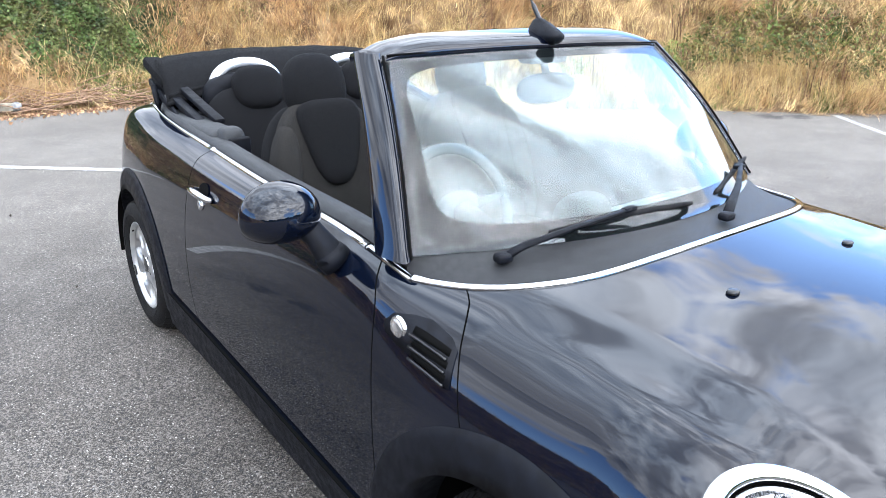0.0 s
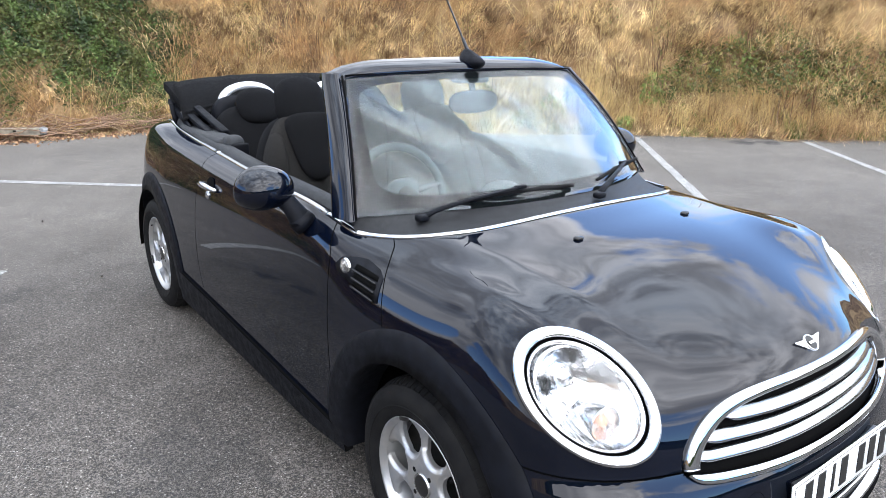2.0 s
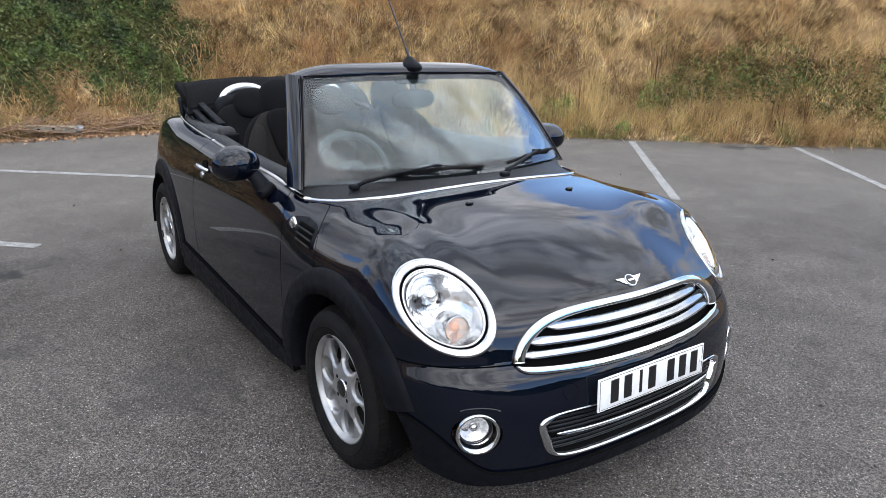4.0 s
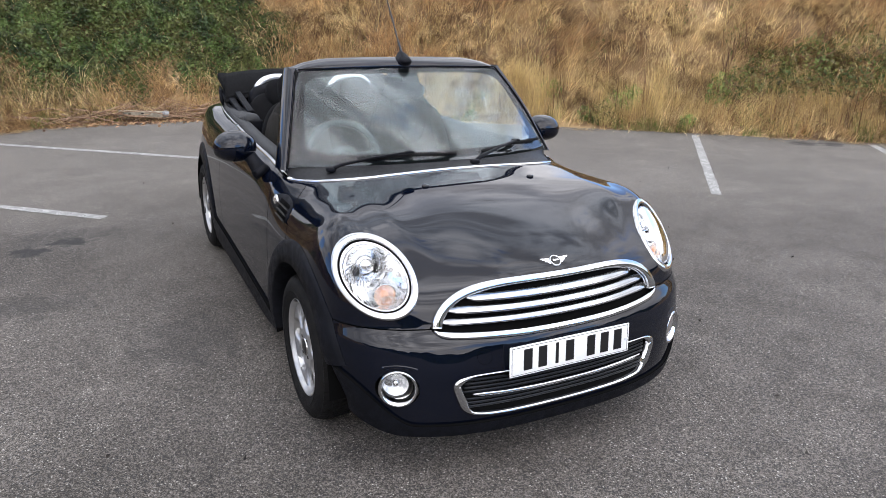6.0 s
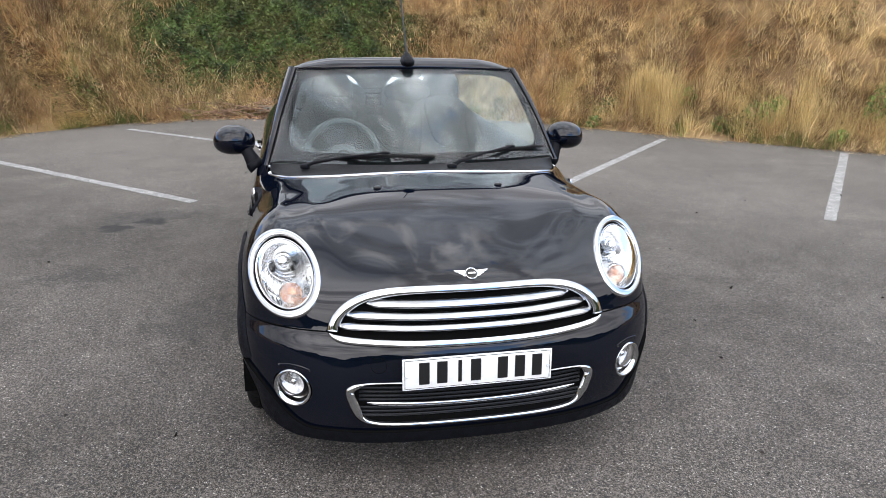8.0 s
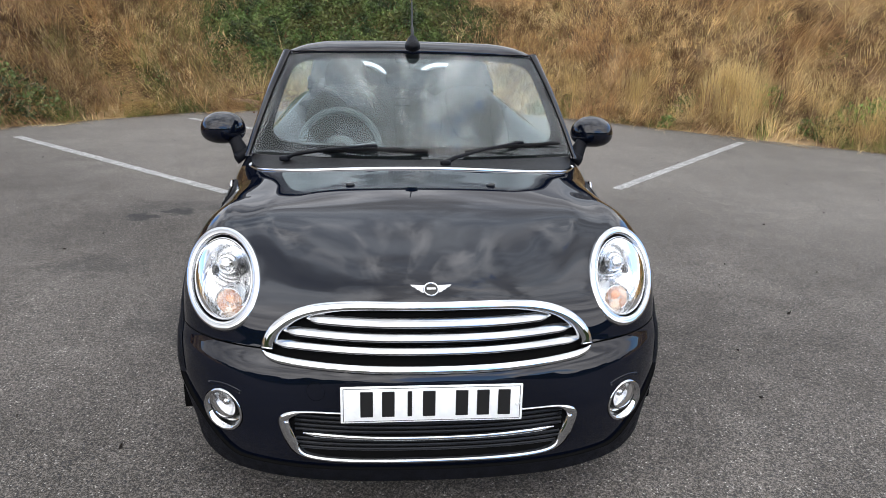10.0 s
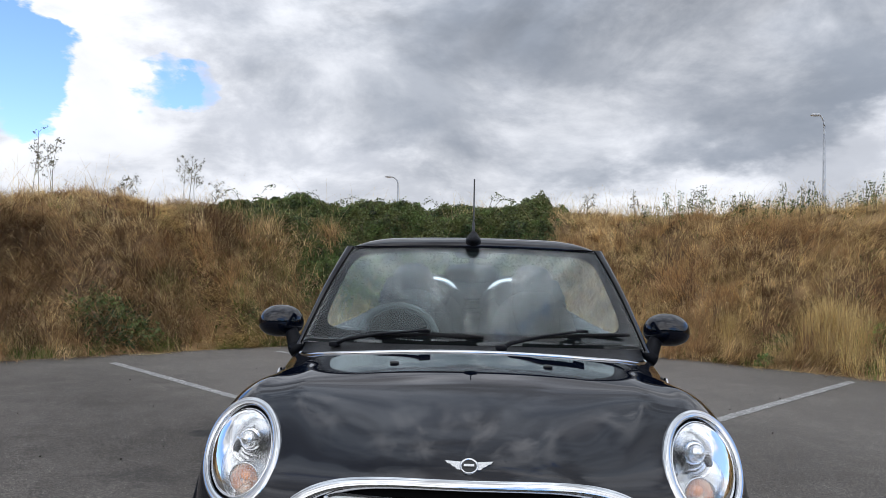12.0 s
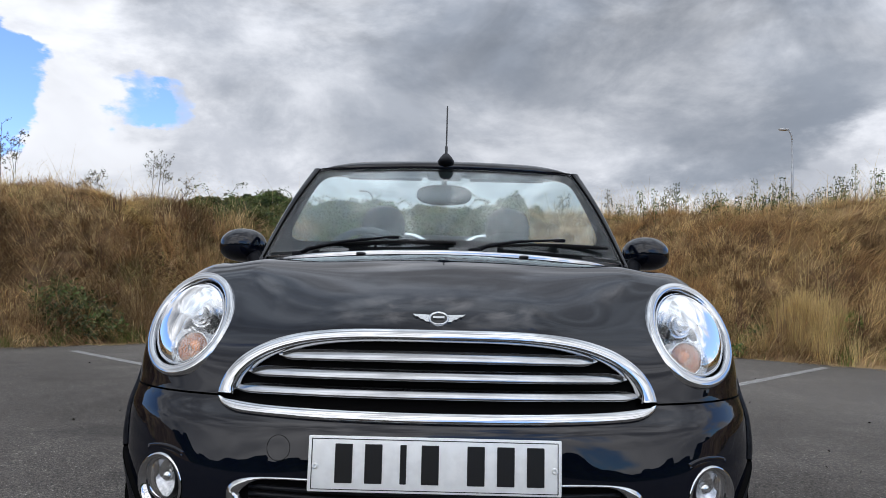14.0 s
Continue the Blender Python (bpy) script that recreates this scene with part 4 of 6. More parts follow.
for s in (-1, 1):
    lamp = group("headlight", car, "round headlight with a chrome surround")
    def put(name, V, Fs, mat_, label="", shadow=True, parent=lamp, s=s):
        ob = piece(name, np.asarray(V) * [s, 1, 1], Fs if s < 0 else flip(Fs), mat_, parent, label)
        ob.visible_shadow = shadow
        return ob
    V, Fs = lamp_lathe([(1.012, -.045), (1.010, .002), (.998, .0075), (.972, .0098), (.92, .0105), (.862, .0100), (.848, .0070), (.842, -.014)])
    put("chrome_ring", V, flip(Fs), CHROME, "chrome ring")
    V, Fs = lamp_lathe([(.842, -.004), (.838, -.013), (.812, -.014), (.806, -.006)])
    put("rubber_gap", V, flip(Fs), VOID)
    V, Fs = lamp_lathe([(.808, -.012), (.800, .002), (.780, .004), (.760, -.004), (.75, -.03)])
    put("bright_bezel", V, flip(Fs), SATIN)
    # faceted bowl that looks straight ahead, drawn out to the oval opening
    ahead = np.array([.10, -.985, .10])
    ahead /= np.linalg.norm(ahead)
    bowl_c = np.array([.632, -.318, .748])
    e1 = LAMP_U - ahead * (LAMP_U @ ahead)
    e2 = LAMP_V - ahead * (LAMP_V @ ahead)
    rings_ = np.array([.03, .28, .45, .60, .74, .88, 1.0])
    n_a = 34
    V = []
    for r in rings_:
        for t in np.linspace(0, 2 * np.pi, n_a, endpoint=False):
            c_, s_ = math.cos(t), math.sin(t)
            p_ = bowl_c + .74 * r * (LAMP_A * c_ * e1 + LAMP_B * s_ * e2) + ahead * .075 * r * r
            q_ = lamp_point(.768 * c_, .768 * s_, -.020)
            V.append(p_ + (q_ - p_) * r ** 4)
    ob = put("reflector", np.array(V), flip(grid_faces(len(rings_), n_a, False, True)), REFLECTOR, "faceted reflector")
    ob.data.polygons.foreach_set("use_smooth", np.zeros(len(ob.data.polygons), bool))
    # upright flutes over the bulb
    b_at = np.array([.637, -.350, .752])
    for k_ in range(7):
        x_ = .637 + (k_ - 3) * .015
        top_ = .070 - .004 * abs(k_ - 3) ** 1.6
        bm_pts = np.array([[x_, -.318, .752 + .030], [x_, -.322, .752 + top_ * .7], [x_, -.330, .752 + top_]])
        V, Fs = tube(bm_pts, [.007, .009, .008], 4, squash=.5, up=(0, 1, 0))
        put("reflector_flute", V, Fs, REFLECTOR)
    d_ = lamp_lathe([(.80, -.002), (.74, .012), (.60, .022), (.35, .030), (.01, .033)], 56)
    e_ = lamp_lathe([(.80, -.005), (.74, .009), (.60, .019), (.35, .027), (.01, .030)], 56)
    put("lens", *joined((d_[0], flip(d_[1])), e_), LENS, "clear lens", False)
    V, Fs = blob(b_at, (.027, .027, .027), 2.0, 20, 14)
    put("bulb_shield", V, flip(Fs), SATIN, "bright bulb shield")
    V, Fs = tube(np.array([b_at - ahead * .035, b_at - ahead * .012, b_at + ahead * .002]), [.036, .034, .029], 20)
    put("bulb_collar", V, Fs, REFLECTOR)
    for k_ in (-1, 1):
        P_ = np.array([b_at + [k_ * .030, .008, -.006], b_at + [k_ * .045, .006, -.036], b_at + [k_ * .050, .0, -.060]])
        V, Fs = tube(P_, [.010, .013, .008], 4, squash=.4, up=(0, 1, 0))
        put("shield_bracket", V, Fs, TRIM)
    # indicator below, with its own rim and ribbed lens
    i_at = np.array([.612, -.466, .674])
    q1 = np.cross(ahead, [0, 0, 1.0])
    q1 /= np.linalg.norm(q1)
    q2 = np.cross(q1, ahead)
    a = np.linspace(0, 2 * np.pi, 32, endpoint=False)
    circ = lambda r, d: np.array([i_at + ahead * d + r * (math.cos(t) * q1 + math.sin(t) * q2) for t in a])
    turned = lambda prof: (np.concatenate([circ(r, d) for r, d in prof]), flip(grid_faces(len(prof), 32, False, True)))
    put("indicator_rim", *turned([(.044, -.07), (.044, .001), (.042, .004), (.039, .001), (.038, -.03)]), SATIN)
    put("indicator_bowl", *turned([(.038, -.004), (.030, -.018), (.016, -.026), (.001, -.028)]), AMBER_BOWL, "amber lit reflector")
    V, Fs = blob(i_at - ahead * .012 + q2 * .004, (.015, .015, .015), 2.0, 18, 12)
    put("indicator_bulb", V, flip(Fs), AMBER, "amber bulb")
    lens_ob = put("indicator_lens", *turned([(.0385, .0), (.03, .004), (.015, .006), (.001, .0065), (.001, .0045), (.015, .004), (.03, .002), (.0385, -.002)]), RIBBED, "ribbed indicator lens", False)
    for k_ in range(9):
        x_ = (k_ - 4) * .0078
        h_ = math.sqrt(.0365 ** 2 - x_ ** 2)
        P_ = np.array([i_at + q1 * x_ + ahead * .004 + q2 * f_ for f_ in (-h_, -h_ * .5, 0, h_ * .5, h_)])
        P_[1:4] += ahead * .002
        V, Fs = tube(P_, .0011, 5)
        put("lens_rib", V, Fs, RIBBED, "", False, lens_ob)

# ---- grille ----
grille = group("grille", car, "oval chrome grille with horizontal slats")


def face_y(x, z):
    return skin_front(np.minimum(np.abs(x), .55), z)[:, 1]


def nose_strip(name, x, z, width, height, mat_, parent, label="", out=0.0):
    x, z = np.asarray(x, float), np.asarray(z, float)
    P = skin_front(np.abs(x), z)
    Nn = skin_normal(P)
    sg = np.where(x < 0, -1.0, 1.0)
    P[:, 0] *= sg
    Nn[:, 0] *= sg
    return strip(name, P + Nn * out, Nn, width, height, mat_, parent, label)


def grille_ribbon(name, outer, inner, bulge, label):
    """A bright band between two outlines on the nose, with a rounded face."""
    rows_ = []
    for f_, o in ((0, -.012), (0, .003), (.07, .70), (.16, .93), (.5, 1), (.84, .93), (.93, .70), (1, -.03)):
        L = outer + (inner - outer) * f_
        P = skin_front(np.abs(L[:, 0]), L[:, 1])
        Nn = skin_normal(P)
        sg = np.where(L[:, 0] < 0, -1.0, 1.0)
        P[:, 0] *= sg
        Nn[:, 0] *= sg
        rows_.append(P + Nn * (o * bulge if o > .01 else o))
    V = np.stack(rows_, 1).reshape(-1, 3)
    k = len(outer)
    return piece(name, V, flip(grid_faces(k, 8)) + [tuple(range(8)), tuple(reversed(range((k - 1) * 8, k * 8)))], CHROME, grille, label)


t_ = np.linspace(.03, np.pi - .03, 91)
arc = lambda a_, b_, z0: np.stack([a_ * np.sign(np.cos(t_)) * np.abs(np.cos(t_)) ** .55, z0 + b_ * np.sin(t_)], -1)
grille_ribbon("grille_surround", arc(.497, .156, .580), arc(.458, .134, .580), .015, "upper chrome surround")
xg = np.linspace(-.495, .495, 81)
lowz = grille_low(np.abs(xg)) - .002
grille_ribbon("grille_base", np.stack([xg, lowz], -1), np.stack([xg * .985, .567 + .012 * (np.abs(xg) / .5) ** 8], -1), .012, "lower chrome surround")
for j, zz in enumerate((.600, .638, .677)):
    half_ = .458 * (1 - ((zz + .008 - .580) / .134) ** 2) ** .275 + .010
    x_ = np.linspace(-half_, half_, 60)
    P = skin_front(np.abs(x_), np.full(60, zz))
    P[:, 0] = x_
    P[:, 1] += .010
    P[:, 2] += .006 * (1 - (x_ / half_) ** 2)
    taper = np.clip((1 - np.abs(x_ / half_)) * 12, .12, 1)[:, None] ** .7
    strip("grille_slat", P, np.tile([0, -.66, .75], (60, 1)), .033 * taper, .006 * taper, SLAT, grille, "chrome slat")
    V, Fs = tube(P + [0, .024, -.017], .006, 6)
    piece("grille_slat_black", V, Fs, GREYTRIM, grille)
# near-black sheet behind the slats; its colour stands in for shade
P2 = []
xb = np.linspace(-.48, .48, 50)
for f_ in np.linspace(0, 1, 8):
    zz = grille_low(xb) + f_ * (grille_top(np.abs(xb)) - grille_low(xb))
    q_ = skin_front(np.abs(xb), zz)
    q_[:, 0] = xb
    q_[:, 1] += .055
    P2.append(q_)
piece("grille_shade", np.stack(P2).reshape(-1, 3), flip(grid_faces(8, 50)), VOID, grille)

# bonnet badge: a winged disc, drawn plain
badge = group("bonnet_badge", car, "small winged chrome badge on the bonnet")
bc = skin_front([0.0], [.763])[0]
bn = skin_normal(bc[None])[0]
by = np.cross(bn, [1, 0, 0])
by *= np.sign(by[2])
at_badge = lambda x, y_, d: bc + np.array([x, 0, 0]) + by * y_ + bn * d
for s in (-1, 1):
    V, Fs = [], []
    for k_ in range(3):
        y1 = .013 - k_ * .0085
        L = .061 - k_ * .012
        q = [at_badge(s * .016, y1, .003), at_badge(s * L, y1 + .003, .003), at_badge(s * (L - .008), y1 - .006, .003), at_badge(s * .016, y1 - .0075, .003)]
        q2 = [p - bn * .006 for p in q]
        b = len(V)
        V += q + q2
        Fs += [(b, b + 1, b + 2, b + 3)] + [(b + i, b + 4 + i, b + 4 + (i + 1) % 4, b + (i + 1) % 4) for i in range(4)]
    piece("badge_wing", V, Fs, SATIN, badge, "chrome wing", smooth=False)
a = np.linspace(0, 2 * np.pi, 32, endpoint=False)
disc = lambda r, d: np.array([at_badge(r * math.cos(t), r * math.sin(t), d) for t in a])
piece("badge_rim", np.concatenate([disc(.0235, -.003), disc(.0235, .005), disc(.021, .007), disc(.0185, .004)]), grid_faces(4, 32, False, True), CHROME, badge)
piece("badge_disc", np.concatenate([disc(.019, .0042), at_badge(0, 0, .0055)[None]]), [(i, (i + 1) % 32, 32) for i in range(32)], INK, badge)
q = [at_badge(x, y_, .0075) for x, y_ in ((-.013, -.0035), (.013, -.0035), (.013, .0035), (-.013, .0035))]
piece("badge_bar", q, [(0, 1, 2, 3)], SATIN, badge, smooth=False)

# ---- number plate: its characters are plain bars ----
plate = group("number_plate", car, "white number plate with plain dark bars")
PLATE_Y, PLATE_Z = -.744, .468
lean = Matrix.Rotation(radians(-4), 3, "X")
part("plate_board", box((.524, .006, .113), (0, PLATE_Y, PLATE_Z), lean, .0028), PLATE, plate)
part("plate_holder", box((.44, .05, .08), (0, PLATE_Y + .03, PLATE_Z - .004), lean, .006), TRIM, plate)
for i in range(7):
    x = -.193 + i * .0615 + (.033 if i > 3 else 0) - (.006 if i > 2 else 0)
    wd = .036 if i != 2 else .013
    part("plate_character", box((wd, .003, .079), (x + .005, PLATE_Y - .0035, PLATE_Z + .002), lean, .001, 1), INK, plate)
for z_ in (-1, 1):
    part("plate_border", box((.508, .002, .0018), (0, PLATE_Y - .0022 + z_ * .0034, PLATE_Z + z_ * .0505), lean, 0), INK, plate)
    part("plate_border", box((.0018, .002, .101), (z_ * .254, PLATE_Y - .0026, PLATE_Z), lean, 0), INK, plate)
part("plate_imprint", box((.066, .0025, .005), (-.005, PLATE_Y - .0032 + .003, PLATE_Z - .049), lean, .0005, 1), INK, plate)
for s in (-1, 1):
    V, Fs = lathe([(0, .001), (.003, .003), (.002, .0065), (-.003, .0065)], 16)
    V = np.stack([V[:, 1], -V[:, 0], V[:, 2]], -1) + [s * .247, PLATE_Y - .0035, PLATE_Z - .004]
    piece("plate_screw_cap", V, Fs, PLATE, plate)
for s in (-1,):
    c_ = skin_front([.335], [.487])[0]
    tt = np.linspace(0, 2 * np.pi, 28, endpoint=False)
    P = skin_front(.335 + .026 * np.cos(tt), .487 + .026 * np.sin(tt)) * [s, 1, 1]
    V, Fs = tube(P, .0006, 6, True, up=(0, 1, 0))
    piece("towing_cover", V, Fs, VOID, car, "round towing eye cover")

# ---- lower intake ----
low_grille = group("lower_grille", car, "lower intake with a chrome frame")


def intake_loop(nn_=220, scale=1.0):
    out = []
    for t in np.linspace(0, 2 * np.pi, nn_, endpoint=False):
        lo_r, hi_r = 0.0, 1.2
        for _ in range(26):
            r = (lo_r + hi_r) / 2
            x, z = r * .5 * math.cos(t), .344 + r * .5 * math.sin(t) * .35
            if intake(abs(x), z) < 0:
                lo_r = r
            else:
                hi_r = r
        out.append((x * scale, .344 + (z - .344) * scale))
    return np.array(out)


L = intake_loop()
P = skin_front(np.abs(L[:, 0]), L[:, 1])
P[:, 0] = L[:, 0]
wide_ = .006 + .006 * step(.36, .30, L[:, 1]) + .022 * step(.37, .44, np.abs(L[:, 0]))
tan_ = np.roll(L, -5, 0) - np.roll(L, 5, 0)
tan_ /= np.linalg.norm(tan_, axis=1)[:, None]
inner = L + np.stack([-tan_[:, 1], tan_[:, 0]], -1) * wide_[:, None]
Q = skin_front(np.abs(inner[:, 0]), inner[:, 1])
Q[:, 0] = inner[:, 0]
V = np.concatenate([P + [0, .012, 0], P + [0, -.004, 0], (P + Q) / 2 + [0, -.005, 0], Q + [0, .002, 0], Q + [0, .05, 0]])
piece("chrome_frame", V, grid_faces(5, len(L), False, True), CHROME, low_grille, "chrome frame")
for j, zz in enumerate((.295, .310, .325, .355, .370, .385, .400)):
    x_ = np.linspace(-.40, .40, 40)
    P = skin_front(np.abs(x_), np.full(40, zz))
    P[:, 0] = x_
    V, Fs = tube(P + [0, .022, 0], .0058, 6)
    piece("black_slat", V, Fs, INTAKE, low_grille)
x_ = np.linspace(-.375, .375, 60)
P = skin_front(np.abs(x_), np.full(60, .340) + .008 * (x_ / .375) ** 2)
P[:, 0] = x_
V, Fs = tube(P + [0, .012, 0], .0085 * np.clip((1 - np.abs(x_ / .375)) * 10, .2, 1) ** .5, 10, squash=.9)
piece("chrome_bar", V, Fs, CHROME, low_grille, "chrome bar across the intake")
# the intake's dark depth is a sheet coloured as shade
P2 = []
xb = np.linspace(-.46, .46, 30)
for zz in np.linspace(.262, .43, 6):
    q_ = skin_front(np.abs(xb), np.full(30, zz))
    q_[:, 0] = xb
    q_[:, 1] += .075
    P2.append(q_)
piece("intake_shade", np.stack(P2).reshape(-1, 3), flip(grid_faces(6, 30)), VOID, low_grille)

# ---- fog lamps ----
for s in (-1, 1):
    fog = group("fog_light", car, "round fog light with a chrome surround")
    c_ = skin_front([FOG[0]], [FOG[1]])[0]
    fn = skin_normal(c_[None])[0]
    fn = fn * [.75, 1, .4]
    fn /= np.linalg.norm(fn)
    fu = np.cross([0, 0, 1.0], fn)
    fu /= np.linalg.norm(fu)
    fv = np.cross(fn, fu)
    a = np.linspace(0, 2 * np.pi, 40, endpoint=False)

    def fog_lathe(prof, du=0.0, dv=0.0):
        V = np.array([c_ + (r * math.cos(t) + du) * fu + (r * math.sin(t) + dv) * fv + d * fn for r, d in prof for t in a])
        return V * [s, 1, 1], (flip if s < 0 else list)(grid_faces(len(prof), 40, False, True))
    piece("chrome_bezel", *fog_lathe([(.070, -.012), (.069, .002), (.064, .004), (.058, -.004), (.050, -.028), (.044, -.04)]), CHROME, fog, "chrome bezel")
    piece("lamp_rim", *fog_lathe([(.051, -.045), (.050, -.012), (.047, -.010), (.045, -.018)], .010, .010), TRIM, fog)
    piece("lamp_bowl", *fog_lathe([(.047, -.013), (.040, -.026), (.026, -.036), (.012, -.040), (.001, -.040)], .010, .010), FOG_BOWL, fog)
    piece("lamp_bulb", *fog_lathe([(.015, -.028), (.013, -.020), (.006, -.015), (.001, -.014)], .010, .010), SATIN, fog)
    ob = piece("lamp_glass", *fog_lathe([(.047, -.012), (.033, -.006), (.012, -.003), (.001, -.0025)], .010, .010), LENS, fog, "clear lens")
    ob.visible_shadow = False
    piece("bezel_back", *fog_lathe([(.06, -.018), (.050, -.026), (.001, -.048)]), SATIN, fog)
    # paint fold over the lamp
    t_ = np.linspace(-1, 1, 16)
    xx, zz = FOG[0] - .008 + .052 * t_, FOG[1] + .084 - .010 * t_ ** 2
    P = skin_front(xx, zz)
    strip("fog_eyebrow", P * [s, 1, 1], skin_normal(P) * [s, 1, 1], .012, .0015, PAINT, fog)

# ---- side repeaters in the scuttle panels ----
for s in (-1, 1):
    vent = group("side_vent", car, "black side vent with a round repeater lamp")
    m = np.array([s, 1, 1])
    def side_patch(name, pts, out, mat_, label=""):
        y_, z_ = np.array(pts).T
        P = skin_side(y_, z_) + [out, 0, 0]
        c_ = P.mean(0)
        k = len(P)
        V = np.concatenate([P, P - [.02, 0, 0], c_[None]])
        Fs = [(i, (i + 1) % k, 2 * k) for i in range(k)] + [(i, k + i, k + (i + 1) % k, (i + 1) % k) for i in range(k)]
        return piece(name, V * m, Fs if s < 0 else flip(Fs), mat_, vent, label)
    outline = [(.405, .852), (.360, .855), (.290, .842), (.262, .828), (.252, .80), (.238, .766), (.252, .768), (.30, .775), (.36, .783), (.42, .79), (.462, .802), (.474, .822), (.458, .842)]
    side_patch("vent_frame", outline, .006, PLASTIC)
    # slots are raised near-black patches that imitate the shade inside
    for k_ in range(3):
        z0 = .838 - .021 * k_
        side_patch("vent_slot", [(.385 - .01 * k_, z0), (.272 - .008 * k_, z0 - .010), (.270 - .008 * k_, z0 - .021), (.385 - .01 * k_, z0 - .013)], .0075, VOID)
        t_ = np.linspace(0, 1, 10)
        P = skin_side(.388 - .01 * k_ - .118 * t_, z0 - .0165 - .010 * t_) + [.010, 0, 0]
        V, Fs = tube(P * m, .0035, 6)
        piece("vent_slat", V, Fs, TRIM, vent)
    c_ = skin_side([.430], [.818])[0]
    V, Fs = lathe([(.013, .0005), (.0125, .010), (.011, .019), (.006, .023)], 28)
    piece("repeater_lens", (V + c_) * m, Fs if s < 0 else flip(Fs), RIBBED, vent, "clear round repeater lens")
    V, Fs = lathe([(-.002, .029), (.005, .0275), (.007, .0245), (.004, .022)], 28)
    piece("repeater_rim", (V + c_) * m, Fs if s < 0 else flip(Fs), SATIN, vent)
    V, Fs = lathe([(.003, .0005), (.003, .022)], 28)
    piece("repeater_bowl", (V + c_) * m, Fs if s < 0 else flip(Fs), FOG_BOWL, vent)

# ---- door mirrors ----
for s in (-1, 1):
    mir = group("door_mirror", car, "black gloss oval door mirror")
    c_ = np.array([.868, .800, 1.006])
    R = np.array(Matrix.Rotation(radians(-14), 3, "Z"))
    def housing(p):
        q = p.copy()
        q[:, 1] = np.where(p[:, 1] > 0, p[:, 1] * .45, p[:, 1] * 1.05)
        q[:, 0] *= 1 - .08 * q[:, 2]
        return q
    V, Fs = blob((0, 0, 0), (.100, .100, .072), 2.25, 36, 22, housing)
    V = V @ R.T + c_
    piece("mirror_housing", V * [s, 1, 1], Fs if s > 0 else flip(Fs), PAINT, mir)
    V, Fs = blob((0, 0, 0), (.074, .005, .050), 2.4, 30, 8)
    V = (V + [0, .040, 0]) @ R.T + c_
    piece("mirror_glass", V * [s, 1, 1], Fs if s > 0 else flip(Fs), SILVERGLASS, mir, "mirror glass")
    V, Fs = tube(np.array([[.772, .712, .892], [.778, .716, .910], [.800, .735, .950], [.822, .755, .980]]) * [s, 1, 1], [.040, .037, .030, .034], 16, squash=.75, up=(0, 1, 0))
    piece("mirror_stem", V, Fs, PLASTIC, mir, "matt black stem")
    V, Fs = tube(np.array([[.758, .710, .882], [.770, .712, .896], [.779, .716, .912]]) * [s, 1, 1], [.044, .043, .038], 16, squash=.75, up=(0, 1, 0))
    piece("mirror_collar", V, Fs, PLASTIC, mir)

# ---- wheels ----
TYRE_R, RIM_R = .302, .200


